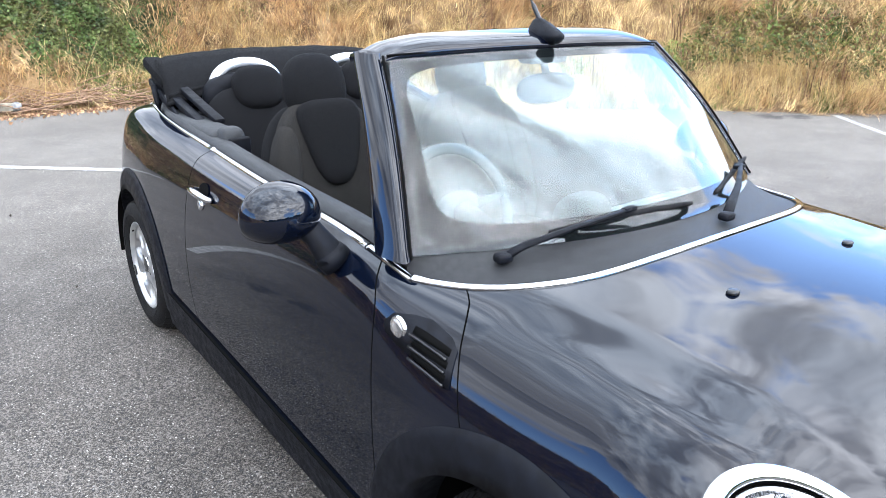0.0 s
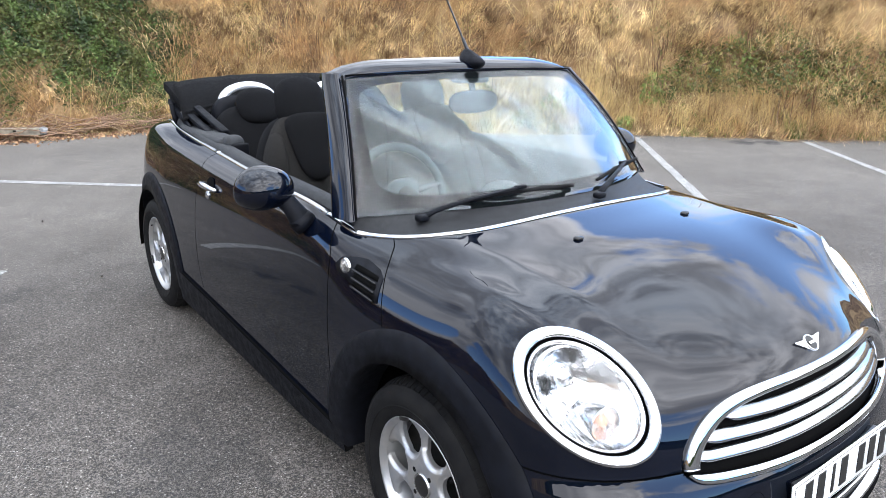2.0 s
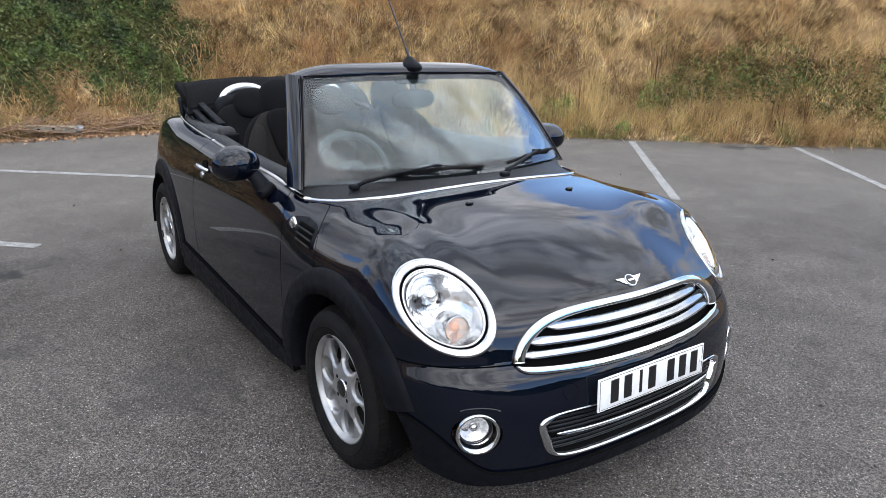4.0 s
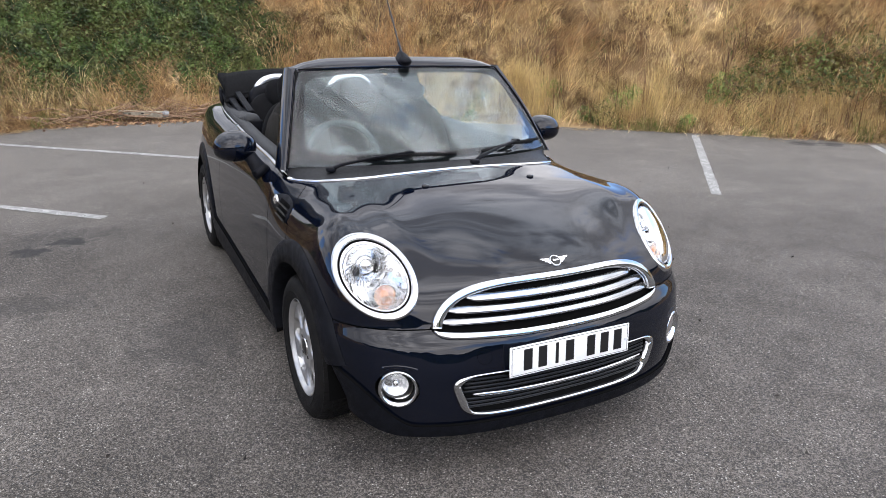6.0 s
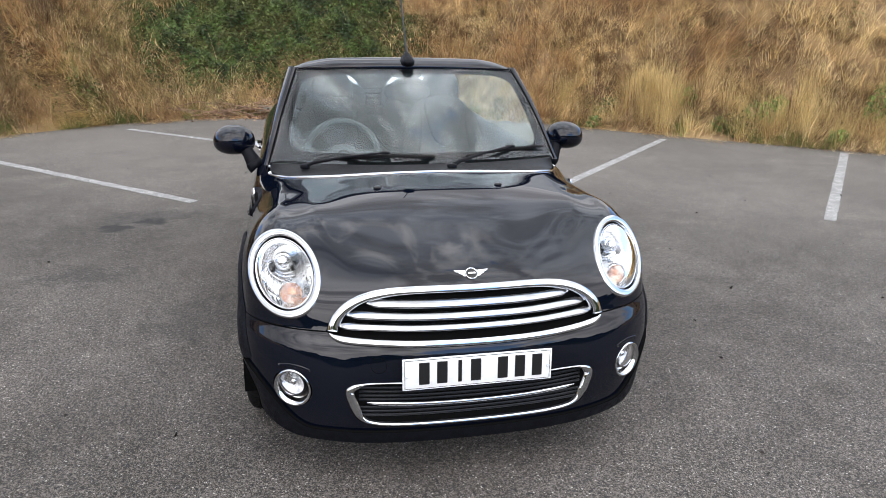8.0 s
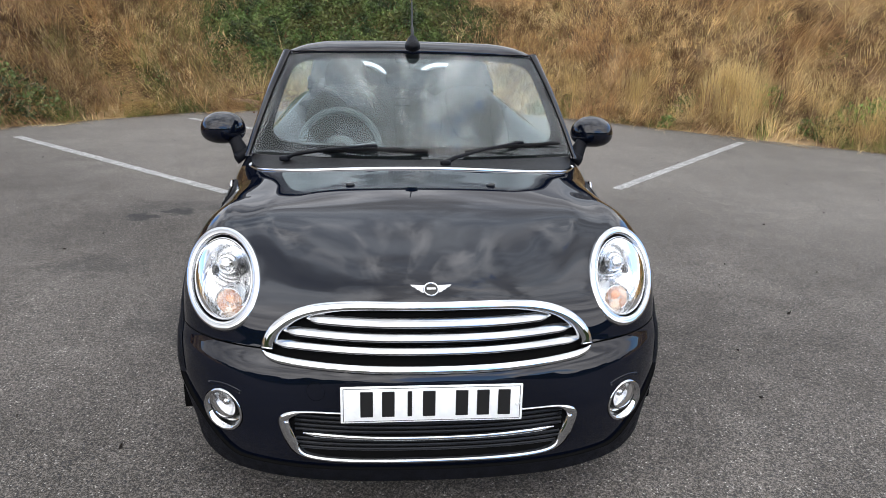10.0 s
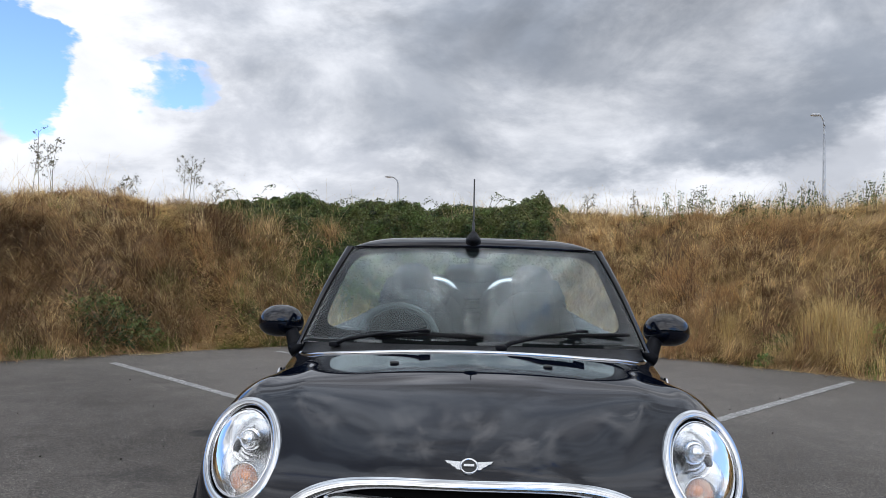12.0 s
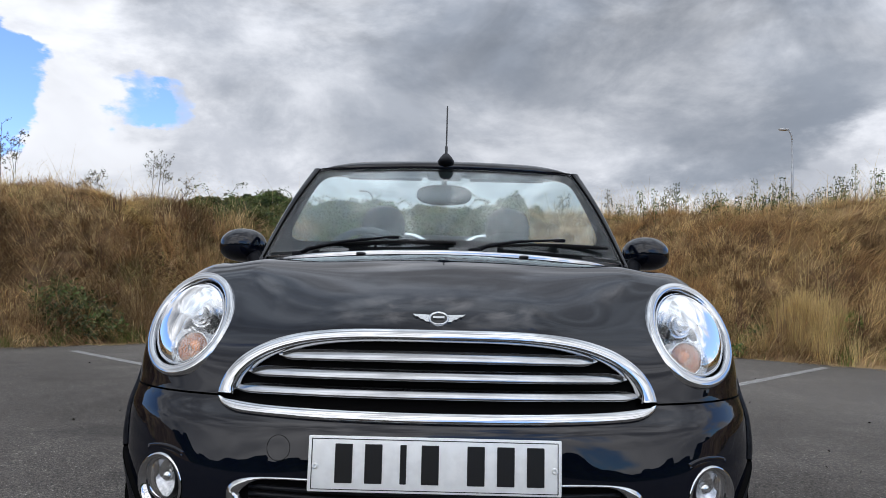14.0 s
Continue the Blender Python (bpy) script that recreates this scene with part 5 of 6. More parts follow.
def make_wheel():
    wl = group("wheel")
    prof = [(-.02, .186), (.058, .195), (.070, .205), (.080, .225), (.0835, .245), (.080, .268), (.070, .284), (.055, .294), (.040, .2995), (.0, .302), (-.06, .300), (-.085, .285), (-.09, .25), (-.08, .21)]
    V, Fs = lathe(prof, 96)
    tyre = piece("tyre", V, flip(Fs), RUBBER, wl, "black road tyre")
    # tread: sipes over the shoulder and four ribs
    Vs, F2 = [], []
    for i in range(84):
        t = 2 * np.pi * i / 84
        for x0, x1, r0, r1, sk in ((.064, .034, .2915, .3025, .02), (.028, .004, .3035, .3045, .03), (-.004, -.028, .3045, .3035, .03), (-.034, -.06, .3025, .3005, .02)):
            b = len(Vs)
            for x, r, dt in ((x0, r0, 0), (x1, r1, sk)):
                for e_ in (-.0285, .0285):
                    tt = t + dt + e_
                    Vs += [(x, (r - .008) * math.cos(tt), (r - .008) * math.sin(tt)), (x, (r + .0015) * math.cos(tt), (r + .0015) * math.sin(tt))]
            F2 += [(b + 1, b + 3, b + 7, b + 5), (b, b + 1, b + 5, b + 4), (b + 3, b + 2, b + 6, b + 7), (b, b + 2, b + 3, b + 1), (b + 4, b + 5, b + 7, b + 6)]
    piece("tread", Vs, F2, RUBBER, wl, smooth=False)
    V, Fs = tube(np.array([[.0715, .2365 * math.cos(t), .2365 * math.sin(t)] for t in np.linspace(0, 2 * np.pi, 64, endpoint=False)]) + [.0105, 0, 0], .0022, 6, True, up=(1, 0, 0))
    piece("sidewall_ring", V, Fs, RUBBER, wl)
    # rim barrel and flange
    V, Fs = lathe([(-.08, .182), (-.02, .176), (.03, .182), (.052, .188), (.060, .195), (.064, .201), (.068, .2025), (.070, .1995), (.067, .196), (.060, .191), (.052, .184)], 80)
    piece("rim", V, flip(Fs), ALLOY, wl, "silver alloy rim")
    # disc with seven oval holes
    rr = np.concatenate([np.linspace(.012, .05, 6), np.linspace(.056, .19, 34)])
    aa = np.linspace(0, 2 * np.pi, 196, endpoint=False)
    A, Rr = np.meshgrid(aa, rr, indexing="ij")
    near = (np.mod(A + np.pi / 7, 2 * np.pi / 7) - np.pi / 7)
    hy, hz = Rr * np.sin(near), Rr * np.cos(near) - .134
    e = np.hypot(hy / .050, hz / .056)
    dish = np.interp(Rr, [0, .03, .06, .10, .15, .178, .19], [.052, .053, .050, .046, .044, .048, .050])
    X = dish - .009 * (1 - step(.95, 1.08, e)) + .004 * step(1.3, 1.0, np.abs(Rr - .075) / .03)
    V = np.stack([X, Rr * np.cos(A), Rr * np.sin(A)], -1).reshape(-1, 3)
    Fs = grid_faces(196, len(rr), True, False)

    def hole(x, y, z):
        r_, a_ = np.hypot(y, z), np.arctan2(z, y)
        nr = np.mod(a_ + np.pi / 7, 2 * np.pi / 7) - np.pi / 7
        return np.hypot(r_ * np.sin(nr) / .0445, (r_ * np.cos(nr) - .137) / .050) - 1
    V, Fs = clip(V, Fs, hole)
    cnt = {}
    for f in Fs:
        for p, q in zip(f, f[1:] + f[:1]):
            cnt[(p, q)] = 1
    rimE = [(p, q) for p, q in cnt if (q, p) not in cnt]
    # the holes' walls have corners of their own, so that their edges stay crisp
    ids = sorted({i for e_ in rimE for i in e_})
    b = len(V)
    wall_ = {i: b + j for j, i in enumerate(ids)}
    back_ = {i: b + len(ids) + j for j, i in enumerate(ids)}
    V2 = np.concatenate([V, V[ids], V[ids] * [1, .99, .99] - [.012, 0, 0]])
    piece("wheel_disc", V2, flip(Fs + [(wall_[q], wall_[p], back_[p], back_[q]) for p, q in rimE]), ALLOY, wl, "silver alloy disc with seven oval holes")
    V, Fs = lathe([(.058, .0005), (.0585, .026), (.057, .031), (.050, .035)], 32)
    piece("hub_cap", V, flip(Fs), INK, wl, "black hub cap")
    V, Fs = lathe([(.050, .037), (.0575, .036), (.0585, .0335), (.0575, .031)], 32)
    piece("hub_ring", V, flip(Fs), SATIN, wl)
    V, Fs = lathe([(-.010, .186), (-.010, .15), (-.012, .03), (-.012, .001)], 32)
    piece("brake_disc", V, flip(Fs), material("brake_iron", (.016, .015, .014), (.008, .008, .007), 40.0, rough=.75, spec=.2), wl, "dark brake disc")
    for i in range(4):
        t = 2 * np.pi * i / 4 + .5
        o = np.array([0, .050 * math.cos(t), .050 * math.sin(t)])
        V, Fs = lathe([(.056, .0005), (.056, .007), (.052, .009), (.046, .0135), (.049, .0145)], 12)
        piece("wheel_bolt", V + o, flip(Fs), RUBBER, wl)
    V, Fs = tube(np.array([[.062, .172, .05], [.069, .168, .049]]), .0035, 8)
    piece("valve", V, Fs, RUBBER, wl)
    wt = box((.008, .05, .012), (.067, .0, .195), bevel=.002)
    part("balance_weight", wt, TRIM, wl)
    return wl


base_wheel = make_wheel()
base_wheel.parent = car
tagged(base_wheel, "silver alloy wheel with a black tyre")
spots = [(-1, 0.0, 0.35), (1, 0.0, 1.1), (-1, 2.467, 2.0), (1, 2.467, 0.2)]
for i, (s, y, spin) in enumerate(spots):
    m4 = Matrix.Translation((s * .727, y, TYRE_R)) @ Matrix.Rotation(0 if s > 0 else math.pi, 4, "Z") @ Matrix.Rotation(spin, 4, "X")
    if i == 0:
        base_wheel.matrix_basis = m4
    else:
        copy_thing(base_wheel, m4)

# ---- cabin ----
part("cabin_floor", box((1.36, 2.2, .02), (0, 1.55, .30), bevel=0), CARPET, car, "black carpet")
# dashboard: a rounded bolster across the car
rows_ = []
prof = [(.10, .92), (.22, .965), (.36, .965), (.47, .955), (.55, .925), (.57, .86), (.54, .74), (.50, .60), (.48, .40)]
dx = np.linspace(-.66, .66, 41)
for py, pz in prof:
    rows_.append(np.stack([dx, .30 + py * .62 + .10 * (dx / .66) ** 2 * (1 if py < .4 else .4), np.full(41, pz - .06) - .03 * (dx / .66) ** 4], -1))
piece("dashboard", np.stack(rows_).reshape(-1, 3), flip(grid_faces(len(prof), 41)), DASH, car, "grey dashboard")
V, Fs = blob((0, .60, .885), (.105, .06, .075), 2.3, 24, 14)
piece("speedometer", V, Fs, GREYTRIM, car, "round centre speedometer housing")
sw = group("steering_wheel", car, "black three-spoke steering wheel")
sc, tilt = np.array([-.335, .768, .917]), radians(24)
swu, swv = np.array([1.0, 0, 0]), np.array([0, math.sin(tilt), math.cos(tilt)])
swn = np.cross(swu, swv)
t_ = np.linspace(0, 2 * np.pi, 48, endpoint=False)
V, Fs = tube(np.array([sc + .183 * (math.cos(t) * swu + math.sin(t) * swv) for t in t_]), .0155, 10, True, up=tuple(swn))
piece("steering_rim", V, Fs, LEATHER, sw)
V, Fs = blob(sc, (.07, .028, .06), 2.6, 20, 12)
piece("steering_hub", V, Fs, LEATHER, sw)
for ang in (8, 172, 270):
    d = math.cos(radians(ang)) * swu + math.sin(radians(ang)) * swv
    V, Fs = tube(np.array([sc + d * .04, sc + d * .12, sc + d * .178]), [.022, .016, .013], 8, squash=.6)
    piece("steering_spoke", V, Fs, LEATHER, sw)
V, Fs = tube(np.array([sc - swn * -.02, sc + [0, -.18, -.06]]), [.035, .05], 14)
piece("steering_column", V, Fs, PLASTIC, sw)
bm = box((.30, .9, .25), (0, 1.25, .42), bevel=.04)
part("centre_console", bm, GREYTRIM, car, "dark centre console")


def seat_back(p, low_w, top_w, bow):
    q = p.copy()
    hgt = (p[:, 2] + 1) / 2
    q[:, 0] *= low_w + (top_w - low_w) * hgt
    q[:, 1] += bow * (np.abs(p[:, 0]) ** 2) * -.6
    return q


def front_seat(s):
    seat = group("front_seat", car, "black cloth front seat with grey woven bolsters")
    x0 = s * .338
    lean_ = np.array(Matrix.Rotation(radians(-14), 3, "X"))
    V, Fs = blob((0, 0, 0), (.262, .075, .34), 3.2, 36, 22, lambda p: seat_back(p, 1.0, .74, .7))
    piece("backrest", V @ lean_.T + [x0, 1.50, .80], Fs, WEAVE, seat, "grey woven backrest")
    V, Fs = blob((0, 0, 0), (.285, .055, .33), 3.0, 36, 22, lambda p: seat_back(p, 1.0, .78, .2))
    piece("backrest_shell", V @ lean_.T + [x0, 1.535, .80], Fs, CLOTH, seat, "black backrest rear")
    V, Fs = blob((0, 0, 0), (.130, .034, .152), 3.8, 36, 24, lambda p: np.stack([p[:, 0] * (.30 + .74 * np.sqrt(np.clip((p[:, 2] + 1) / 2, 0, 1))), p[:, 1], p[:, 2]], -1))
    piece("centre_panel", V @ lean_.T + [x0, 1.480, .992], Fs, CLOTH, seat, "black cloth centre panel")
    for d in (-1, 1):
        V, Fs = blob((0, 0, 0), (.052, .075, .27), 2.6, 18, 16)
        tw = np.array(Matrix.Rotation(radians(d * -10), 3, "Y"))
        piece("bolster", V @ tw.T @ lean_.T + [x0 + d * .205, 1.455, .80], Fs, WEAVE, seat, "grey woven side bolster")
    V, Fs = blob((0, 0, 0), (.119, .066, .119), 2.45, 32, 20)
    piece("headrest", V @ lean_.T + [x0, 1.598, 1.170], Fs, CLOTH, seat, "black oval headrest")
    V, Fs = blob((x0, 1.22, .52), (.27, .27, .09), 3.2, 28, 14)
    piece("cushion", V, Fs, WEAVE, seat, "grey woven seat cushion")


def rear_seat(s):
    seat = group("rear_seat", car, "black cloth rear seat")
    x0 = s * .285
    lean_ = np.array(Matrix.Rotation(radians(-16), 3, "X"))
    V, Fs = blob((0, 0, 0), (.262, .07, .30), 3.4, 30, 18, lambda p: seat_back(p, 1.0, .86, .5))
    piece("backrest", V @ lean_.T + [x0, 2.24, .80], Fs, CLOTH, seat)
    V, Fs = blob((0, 0, 0), (.115, .055, .096), 2.6, 28, 18)
    piece("headrest", V @ lean_.T + [s * .264, 2.27, 1.088], Fs, CLOTH, seat, "black rounded headrest")
    V, Fs = blob((x0, 1.98, .55), (.27, .25, .09), 3.2, 24, 12)
    piece("cushion", V, Fs, CLOTH, seat)
    hoop = np.array([[s * .264 + .152 * math.cos(t), 2.40, 1.07 + .116 * math.sin(t) ** .8 if math.sin(t) > 0 else 1.06] for t in np.linspace(.02, np.pi - .02, 32)])
    V, Fs = tube(hoop, .021, 12, squash=1.6, up=(0, 1, 0))
    piece("roll_hoop", V, Fs, HOOP, seat, "silver roll-over hoop")
    V, Fs = blob((s * .264, 2.375, 1.01), (.215, .05, .137), 3.2, 24, 12)
    piece("hoop_cover", V, Fs, PLASTIC, seat)


for s in (-1, 1):
    front_seat(s)
    rear_seat(s)
    # rear side trim, ending in a rounded pod
    part("side_trim", box((.12, .58, .30), (s * .585, 2.13, .848), None, .022, 3), GREYTRIM, car, "dark grey rear side trim")
    V, Fs = blob((s * .572, 1.835, .945), (.048, .045, .070), 3.6, 24, 14)
    piece("trim_pod", V, Fs, GREYTRIM, car, "rounded grey trim pod")
    part("trim_tab", box((.085, .022, .115), (s * .560, 1.782, .925), None, .010, 3), PLASTIC, car, "black end tab")
    # folded hood linkage: two flat rails and their hinge
    for p, q, wd_, th_ in (((.590, 2.60, 1.085), (.578, 2.12, .985), .040, .026), ((.540, 2.60, 1.118), (.532, 2.04, .998), .042, .022), ((.622, 2.62, 1.10), (.615, 2.30, .985), .016, .03)):
        p, q = np.array(p) * [s, 1, 1], np.array(q) * [s, 1, 1]
        d = Vector(q - p)
        turn = d.to_track_quat("Y", "Z").to_matrix()
        part("hood_rail", box((wd_, d.length, th_), tuple((p + q) / 2), turn, .006), PLASTIC, car, "black metal hood rail")
    V, Fs = lathe([(-.012, .001), (-.012, .026), (.012, .026), (.012, .001)], 18)
    piece("hood_hinge", V + [s * .605, 2.44, 1.035], Fs, TRIM, car, "round hood hinge")
    V, Fs = tube(np.array([[.625, 2.52, .96], [.630, 2.50, 1.02], [.632, 2.53, 1.09]]) * [s, 1, 1], .016, 8)
    piece("hood_link_post", V, Fs, PLASTIC, car, "black metal hood link")
part("rear_bulkhead", box((1.16, .05, .66), (0, 2.37, .66), bevel=.01), CLOTH, car, "black cloth bulkhead behind the rear seats")
part("parcel_shelf", box((1.12, .36, .05), (0, 2.48, .95), bevel=.015), CLOTH, car)

# folded soft top: a stacked canvas with a raised front edge and creases
rows_ = []
hx = np.linspace(-1, 1, 49)
prof = [(2.46, 1.06), (2.50, 1.115), (2.56, 1.165), (2.64, 1.205), (2.72, 1.220), (2.82, 1.205), (2.91, 1.165), (2.98, 1.10), (3.00, 1.03), (2.97, .96), (2.80, .95)]
for j, (py, pz) in enumerate(prof):
    wx = .634 - .05 * max(0, (py - 2.6)) - .01 * j
    x = hx * wx
    drop = .022 * np.abs(hx) ** 3 + .012 * np.abs(hx) ** 12
    crease = .0015 * np.sin(hx * 9 + j) + .001 * np.sin(hx * 23 - j * 2)
    rows_.append(np.stack([x, py - .10 * hx ** 2 + crease, pz - drop + crease], -1))
V = np.stack(rows_).reshape(-1, 3)
soft = group("soft_top", car, "folded black canvas soft top behind the rear seats")
Fs = flip(grid_faces(len(prof), 49)) + [tuple(j * 49 for j in range(len(prof))), tuple(j * 49 + 48 for j in reversed(range(len(prof))))]
piece("canvas", V, Fs, CANVAS, soft, "folded black canvas")
for j in (0, 8):
    V, Fs = tube(rows_[j] + [0, 0, .002], .010 if j != 8 else .012, 8)
    piece("canvas_hem", V, Fs, CANVAS, soft)
for k_, (dy, dz, sh_) in enumerate(((.012, -.030, .985), (.020, -.058, .97), (.030, -.084, .955))):
    V, Fs = tube((rows_[1] + rows_[0]) / 2 * [sh_, 1, 1] + [0, dy, dz + .03], .013, 8)
    piece("canvas_fold", V, Fs, CANVAS, soft)
for s in (-1, 1):
    part("folded_corner", box((.075, .26, .05), (s * .582, 2.59, 1.140), Matrix.Rotation(radians(16), 3, "X"), .014, 2), CANVAS, soft)

# mirror and visors behind the glass
im = group("interior_mirror", car, "black oval interior mirror")
V, Fs = blob((-.005, .775, 1.238), (.118, .018, .044), 2.6, 28, 14)
piece("mirror_back", V, Fs, PLASTIC, im)
V, Fs = blob((-.005, .790, 1.238), (.108, .006, .038), 2.6, 28, 8)
piece("mirror_face", V, Fs, SILVERGLASS, im)
V, Fs = tube(np.array([[-.005, .80, 1.325], [-.005, .78, 1.28], [-.005, .78, 1.25]]), .012, 10)
piece("mirror_stalk", V, Fs, PLASTIC, im)
part("sensor_box", box((.15, .07, .05), (-.005, .80, 1.332), None, .014, 3), GREYTRIM, car, "grey sensor housing")
for s in (-1, 1):
    part("sun_visor", box((.34, .12, .016), (s * .28, .95, 1.352), Matrix.Rotation(radians(-12), 3, "X"), .007), GREYTRIM, car, "grey sun visor")

# ---- plants on the bank ----
GRASS = material("straw_grass", (0.76, 0.60, 0.33), (0.30, 0.20, 0.10), 4.5, rough=0.85, island=0.5, lo=0.42, hi=0.58, second=(0.40, 0.275, 0.145), second_scale=0.8)
GRASS_BROWN = material("brown_matted_grass", (0.84, 0.65, 0.37), (0.19, 0.115, 0.06), 4.2, rough=0.9, island=0.5, lo=0.43, hi=0.57, second=(0.52, 0.335, 0.17), second_scale=1.3)
GRASS_PALE = material("pale_straw", (0.77, 0.60, 0.30), (0.54, 0.40, 0.18), 1.5, rough=0.8, island=0.3)
GRASS_OLIVE = material("olive_dry_grass", (0.40, 0.35, 0.15), (0.19, 0.175, 0.07), 3.0, rough=0.85, island=0.45)
GRASS_DEAD = material("dark_dead_grass", (0.30, 0.185, 0.095), (0.12, 0.07, 0.038), 3.0, rough=0.9, island=0.5)
DOCK = material("brown_dock", (0.15, 0.075, 0.04), (0.075, 0.04, 0.025), 8.0, rough=0.9, island=0.4)
GRASS_GREEN = material("green_grass", (0.17, 0.23, 0.055), (0.10, 0.14, 0.035), 1.5, rough=0.75, island=0.35)
LEAF = material("bramble_leaf", (0.125, 0.17, 0.048), (0.040, 0.060, 0.019), 3.2, lo=0.4, hi=0.6, rough=0.55, island=0.6, second=(0.125, 0.135, 0.042), second_scale=2.5)
TWIG = material("dry_twig", (0.33, 0.21, 0.135), (0.15, 0.09, 0.06), 30.0, rough=0.9, island=0.25)
LEAF_LIGHT = material("shrub_leaf", (0.15, 0.185, 0.05), (0.07, 0.095, 0.026), 2.0, rough=0.55, island=0.6, second=(0.22, 0.20, 0.07), second_scale=3.0)
LEAF_FRESH = material("fresh_weed_leaf", (0.20, 0.30, 0.06), (0.11, 0.17, 0.035), 3.0, rough=0.5, island=0.5)
STEM = material("weed_stem", (0.13, 0.12, 0.06), (0.08, 0.07, 0.04), 8.0, rough=0.8, island=0.3)


def leafy(m, amount):
    """Thin leaves and stalks let part of the light through."""
    n = m.node_tree
    p = next(q for q in n.nodes if q.type == "BSDF_PRINCIPLED")
    out = next(q for q in n.nodes if q.type == "OUTPUT_MATERIAL")
    t = n.nodes.new("ShaderNodeBsdfTranslucent")
    n.links.new(p.inputs["Base Color"].links[0].from_socket, t.inputs["Color"])
    mx = n.nodes.new("ShaderNodeMixShader")
    mx.inputs[0].default_value = amount
    n.links.new(p.outputs[0], mx.inputs[1])
    n.links.new(t.outputs[0], mx.inputs[2])
    n.links.new(mx.outputs[0], out.inputs[0])


for m_ in (GRASS, GRASS_BROWN, GRASS_PALE, GRASS_OLIVE, GRASS_GREEN, LEAF, LEAF_LIGHT):
    leafy(m_, 0.4)


def raw_mesh(name, V, quads, mat_):
    """A mesh straight from arrays of vertices and quads."""
    me = bpy.data.meshes.new(name)
    V, quads = np.ascontiguousarray(V, np.float32), np.ascontiguousarray(quads, np.int32)
    me.vertices.add(len(V))
    me.vertices.foreach_set("co", V.ravel())
    k = quads.shape[1]
    me.loops.add(quads.size)
    me.loops.foreach_set("vertex_index", quads.ravel())
    me.polygons.add(len(quads))
    me.polygons.foreach_set("loop_start", np.arange(0, quads.size, k, dtype=np.int32))
    me.polygons.foreach_set("loop_total", np.full(len(quads), k, np.int32))
    me.materials.append(mat_)
    me.update(calc_edges=True)
    return me


def blades(name, base, length, lean, turn, width, droop, mat_, label, category):
    """Grass: each blade a bent ribbon of three spans."""
    k = len(base)
    seg = np.array([0, .38, .72, 1.0])
    out = np.stack([np.cos(turn), np.sin(turn), 0 * turn], -1)
    side = np.stack([-np.sin(turn), np.cos(turn), 0 * turn], -1)
    rows_ = []
    for t in seg:
        ang = lean + droop * t
        c = base + out * (length * t * np.sin(ang))[:, None] + np.array([0, 0, 1]) * (length * t * np.cos(ang))[:, None]
        wd = width * (1 - .75 * t)
        rows_ += [c - side * wd[:, None] / 2, c + side * wd[:, None] / 2]
    V = np.stack(rows_, 1).reshape(-1, 3)
    q = np.array([(0, 1, 3, 2), (2, 3, 5, 4), (4, 5, 7, 6)])
    quads = (np.arange(k)[:, None, None] * 8 + q[None]).reshape(-1, 4)
    return tagged(new(name, raw_mesh(name, V, quads, mat_)), label, category, kind="stuff")


def on_bank(count, d0, d1, x0=-13, x1=14, y0=-2, y1=16, dens=None):
    P = np.empty((0, 2))
    while len(P) < count:
        q = np.stack([rng.uniform(x0, x1, count * 2), rng.uniform(y0, y1, count * 2)], -1)
        d = bank_dist(q[:, 0], q[:, 1])
        ok = (d > d0) & (d < d1)
        if dens is not None:
            ok &= rng.random(len(q)) < dens(q[:, 0], q[:, 1], d)
        P = np.concatenate([P, q[ok]])
    P = P[:count]
    return np.c_[P, bank_height(P[:, 0], P[:, 1]) - .02]


def in_thicket(x, y):
    """How far a place lies inside the brambles (0 to 1)."""
    d = bank_dist(x, y)
    west_ = np.interp(y, [8.8, 9.4, 9.75, 10.1, 10.3, 10.6, 11.7, 13.0], [-2.3, -2.5, -2.95, -3.45, -3.85, -4.5, -5.6, -6.0])
    ragged_ = 1.1 * (turf(x, y, 1.3, 5) - .5) + .7 * (turf(x, y, 3.1, 6) - .5)
    m_ = step(-.35, .45, x - west_ + ragged_) * (1 - step(1.0, 2.0, x + ragged_)) * step(.35, .95, d + .3 * wob(x, y, 1.9, 2)) * (1 - step(3.4, 4.3, d))
    # dry grass shows through in two places near the top
    return m_ * (1 - np.exp(-((x + 2.75) / .38) ** 2 - ((y - 10.8) / .25) ** 2)) * (1 - .9 * np.exp(-((x - .05) / .55) ** 2 - ((y - 12.3) / .5) ** 2))


def trodden(x, y, half=.46):
    """A narrow trodden track that slants down the bank."""
    px_ = np.interp(y, [8.2, 8.5, 8.75, 9.1, 9.45, 9.8, 10.4], [-3.55, -3.87, -4.25, -4.78, -5.2, -5.6, -6.15])
    return np.exp(-((x - px_ - .25 * (turf(x, y, 1.6, 7) - .5)) / half) ** 4) * step(7.2, 7.8, y) * step(11.0, 10.2, y)


thin = lambda x, y, d: (1 - trodden(x, y, .85)) * (1 - .5 * step(-4.2, -5.2, x)) * np.clip((1 - in_thicket(x, y) * 1.2) * (.35 + .65 * step(-.35, .25, wob(x, y, 1.6, 4.0))), .02, 1)
def clumped(centres, per, spread):
    """Blade feet gathered in tussocks, with the tussock's own number for each."""
    who = np.repeat(np.arange(len(centres)), per)
    q = centres[who, :2] + rng.normal(0, spread, (len(who), 2))
    return np.c_[q, bank_height(q[:, 0], q[:, 1]) - .02], who


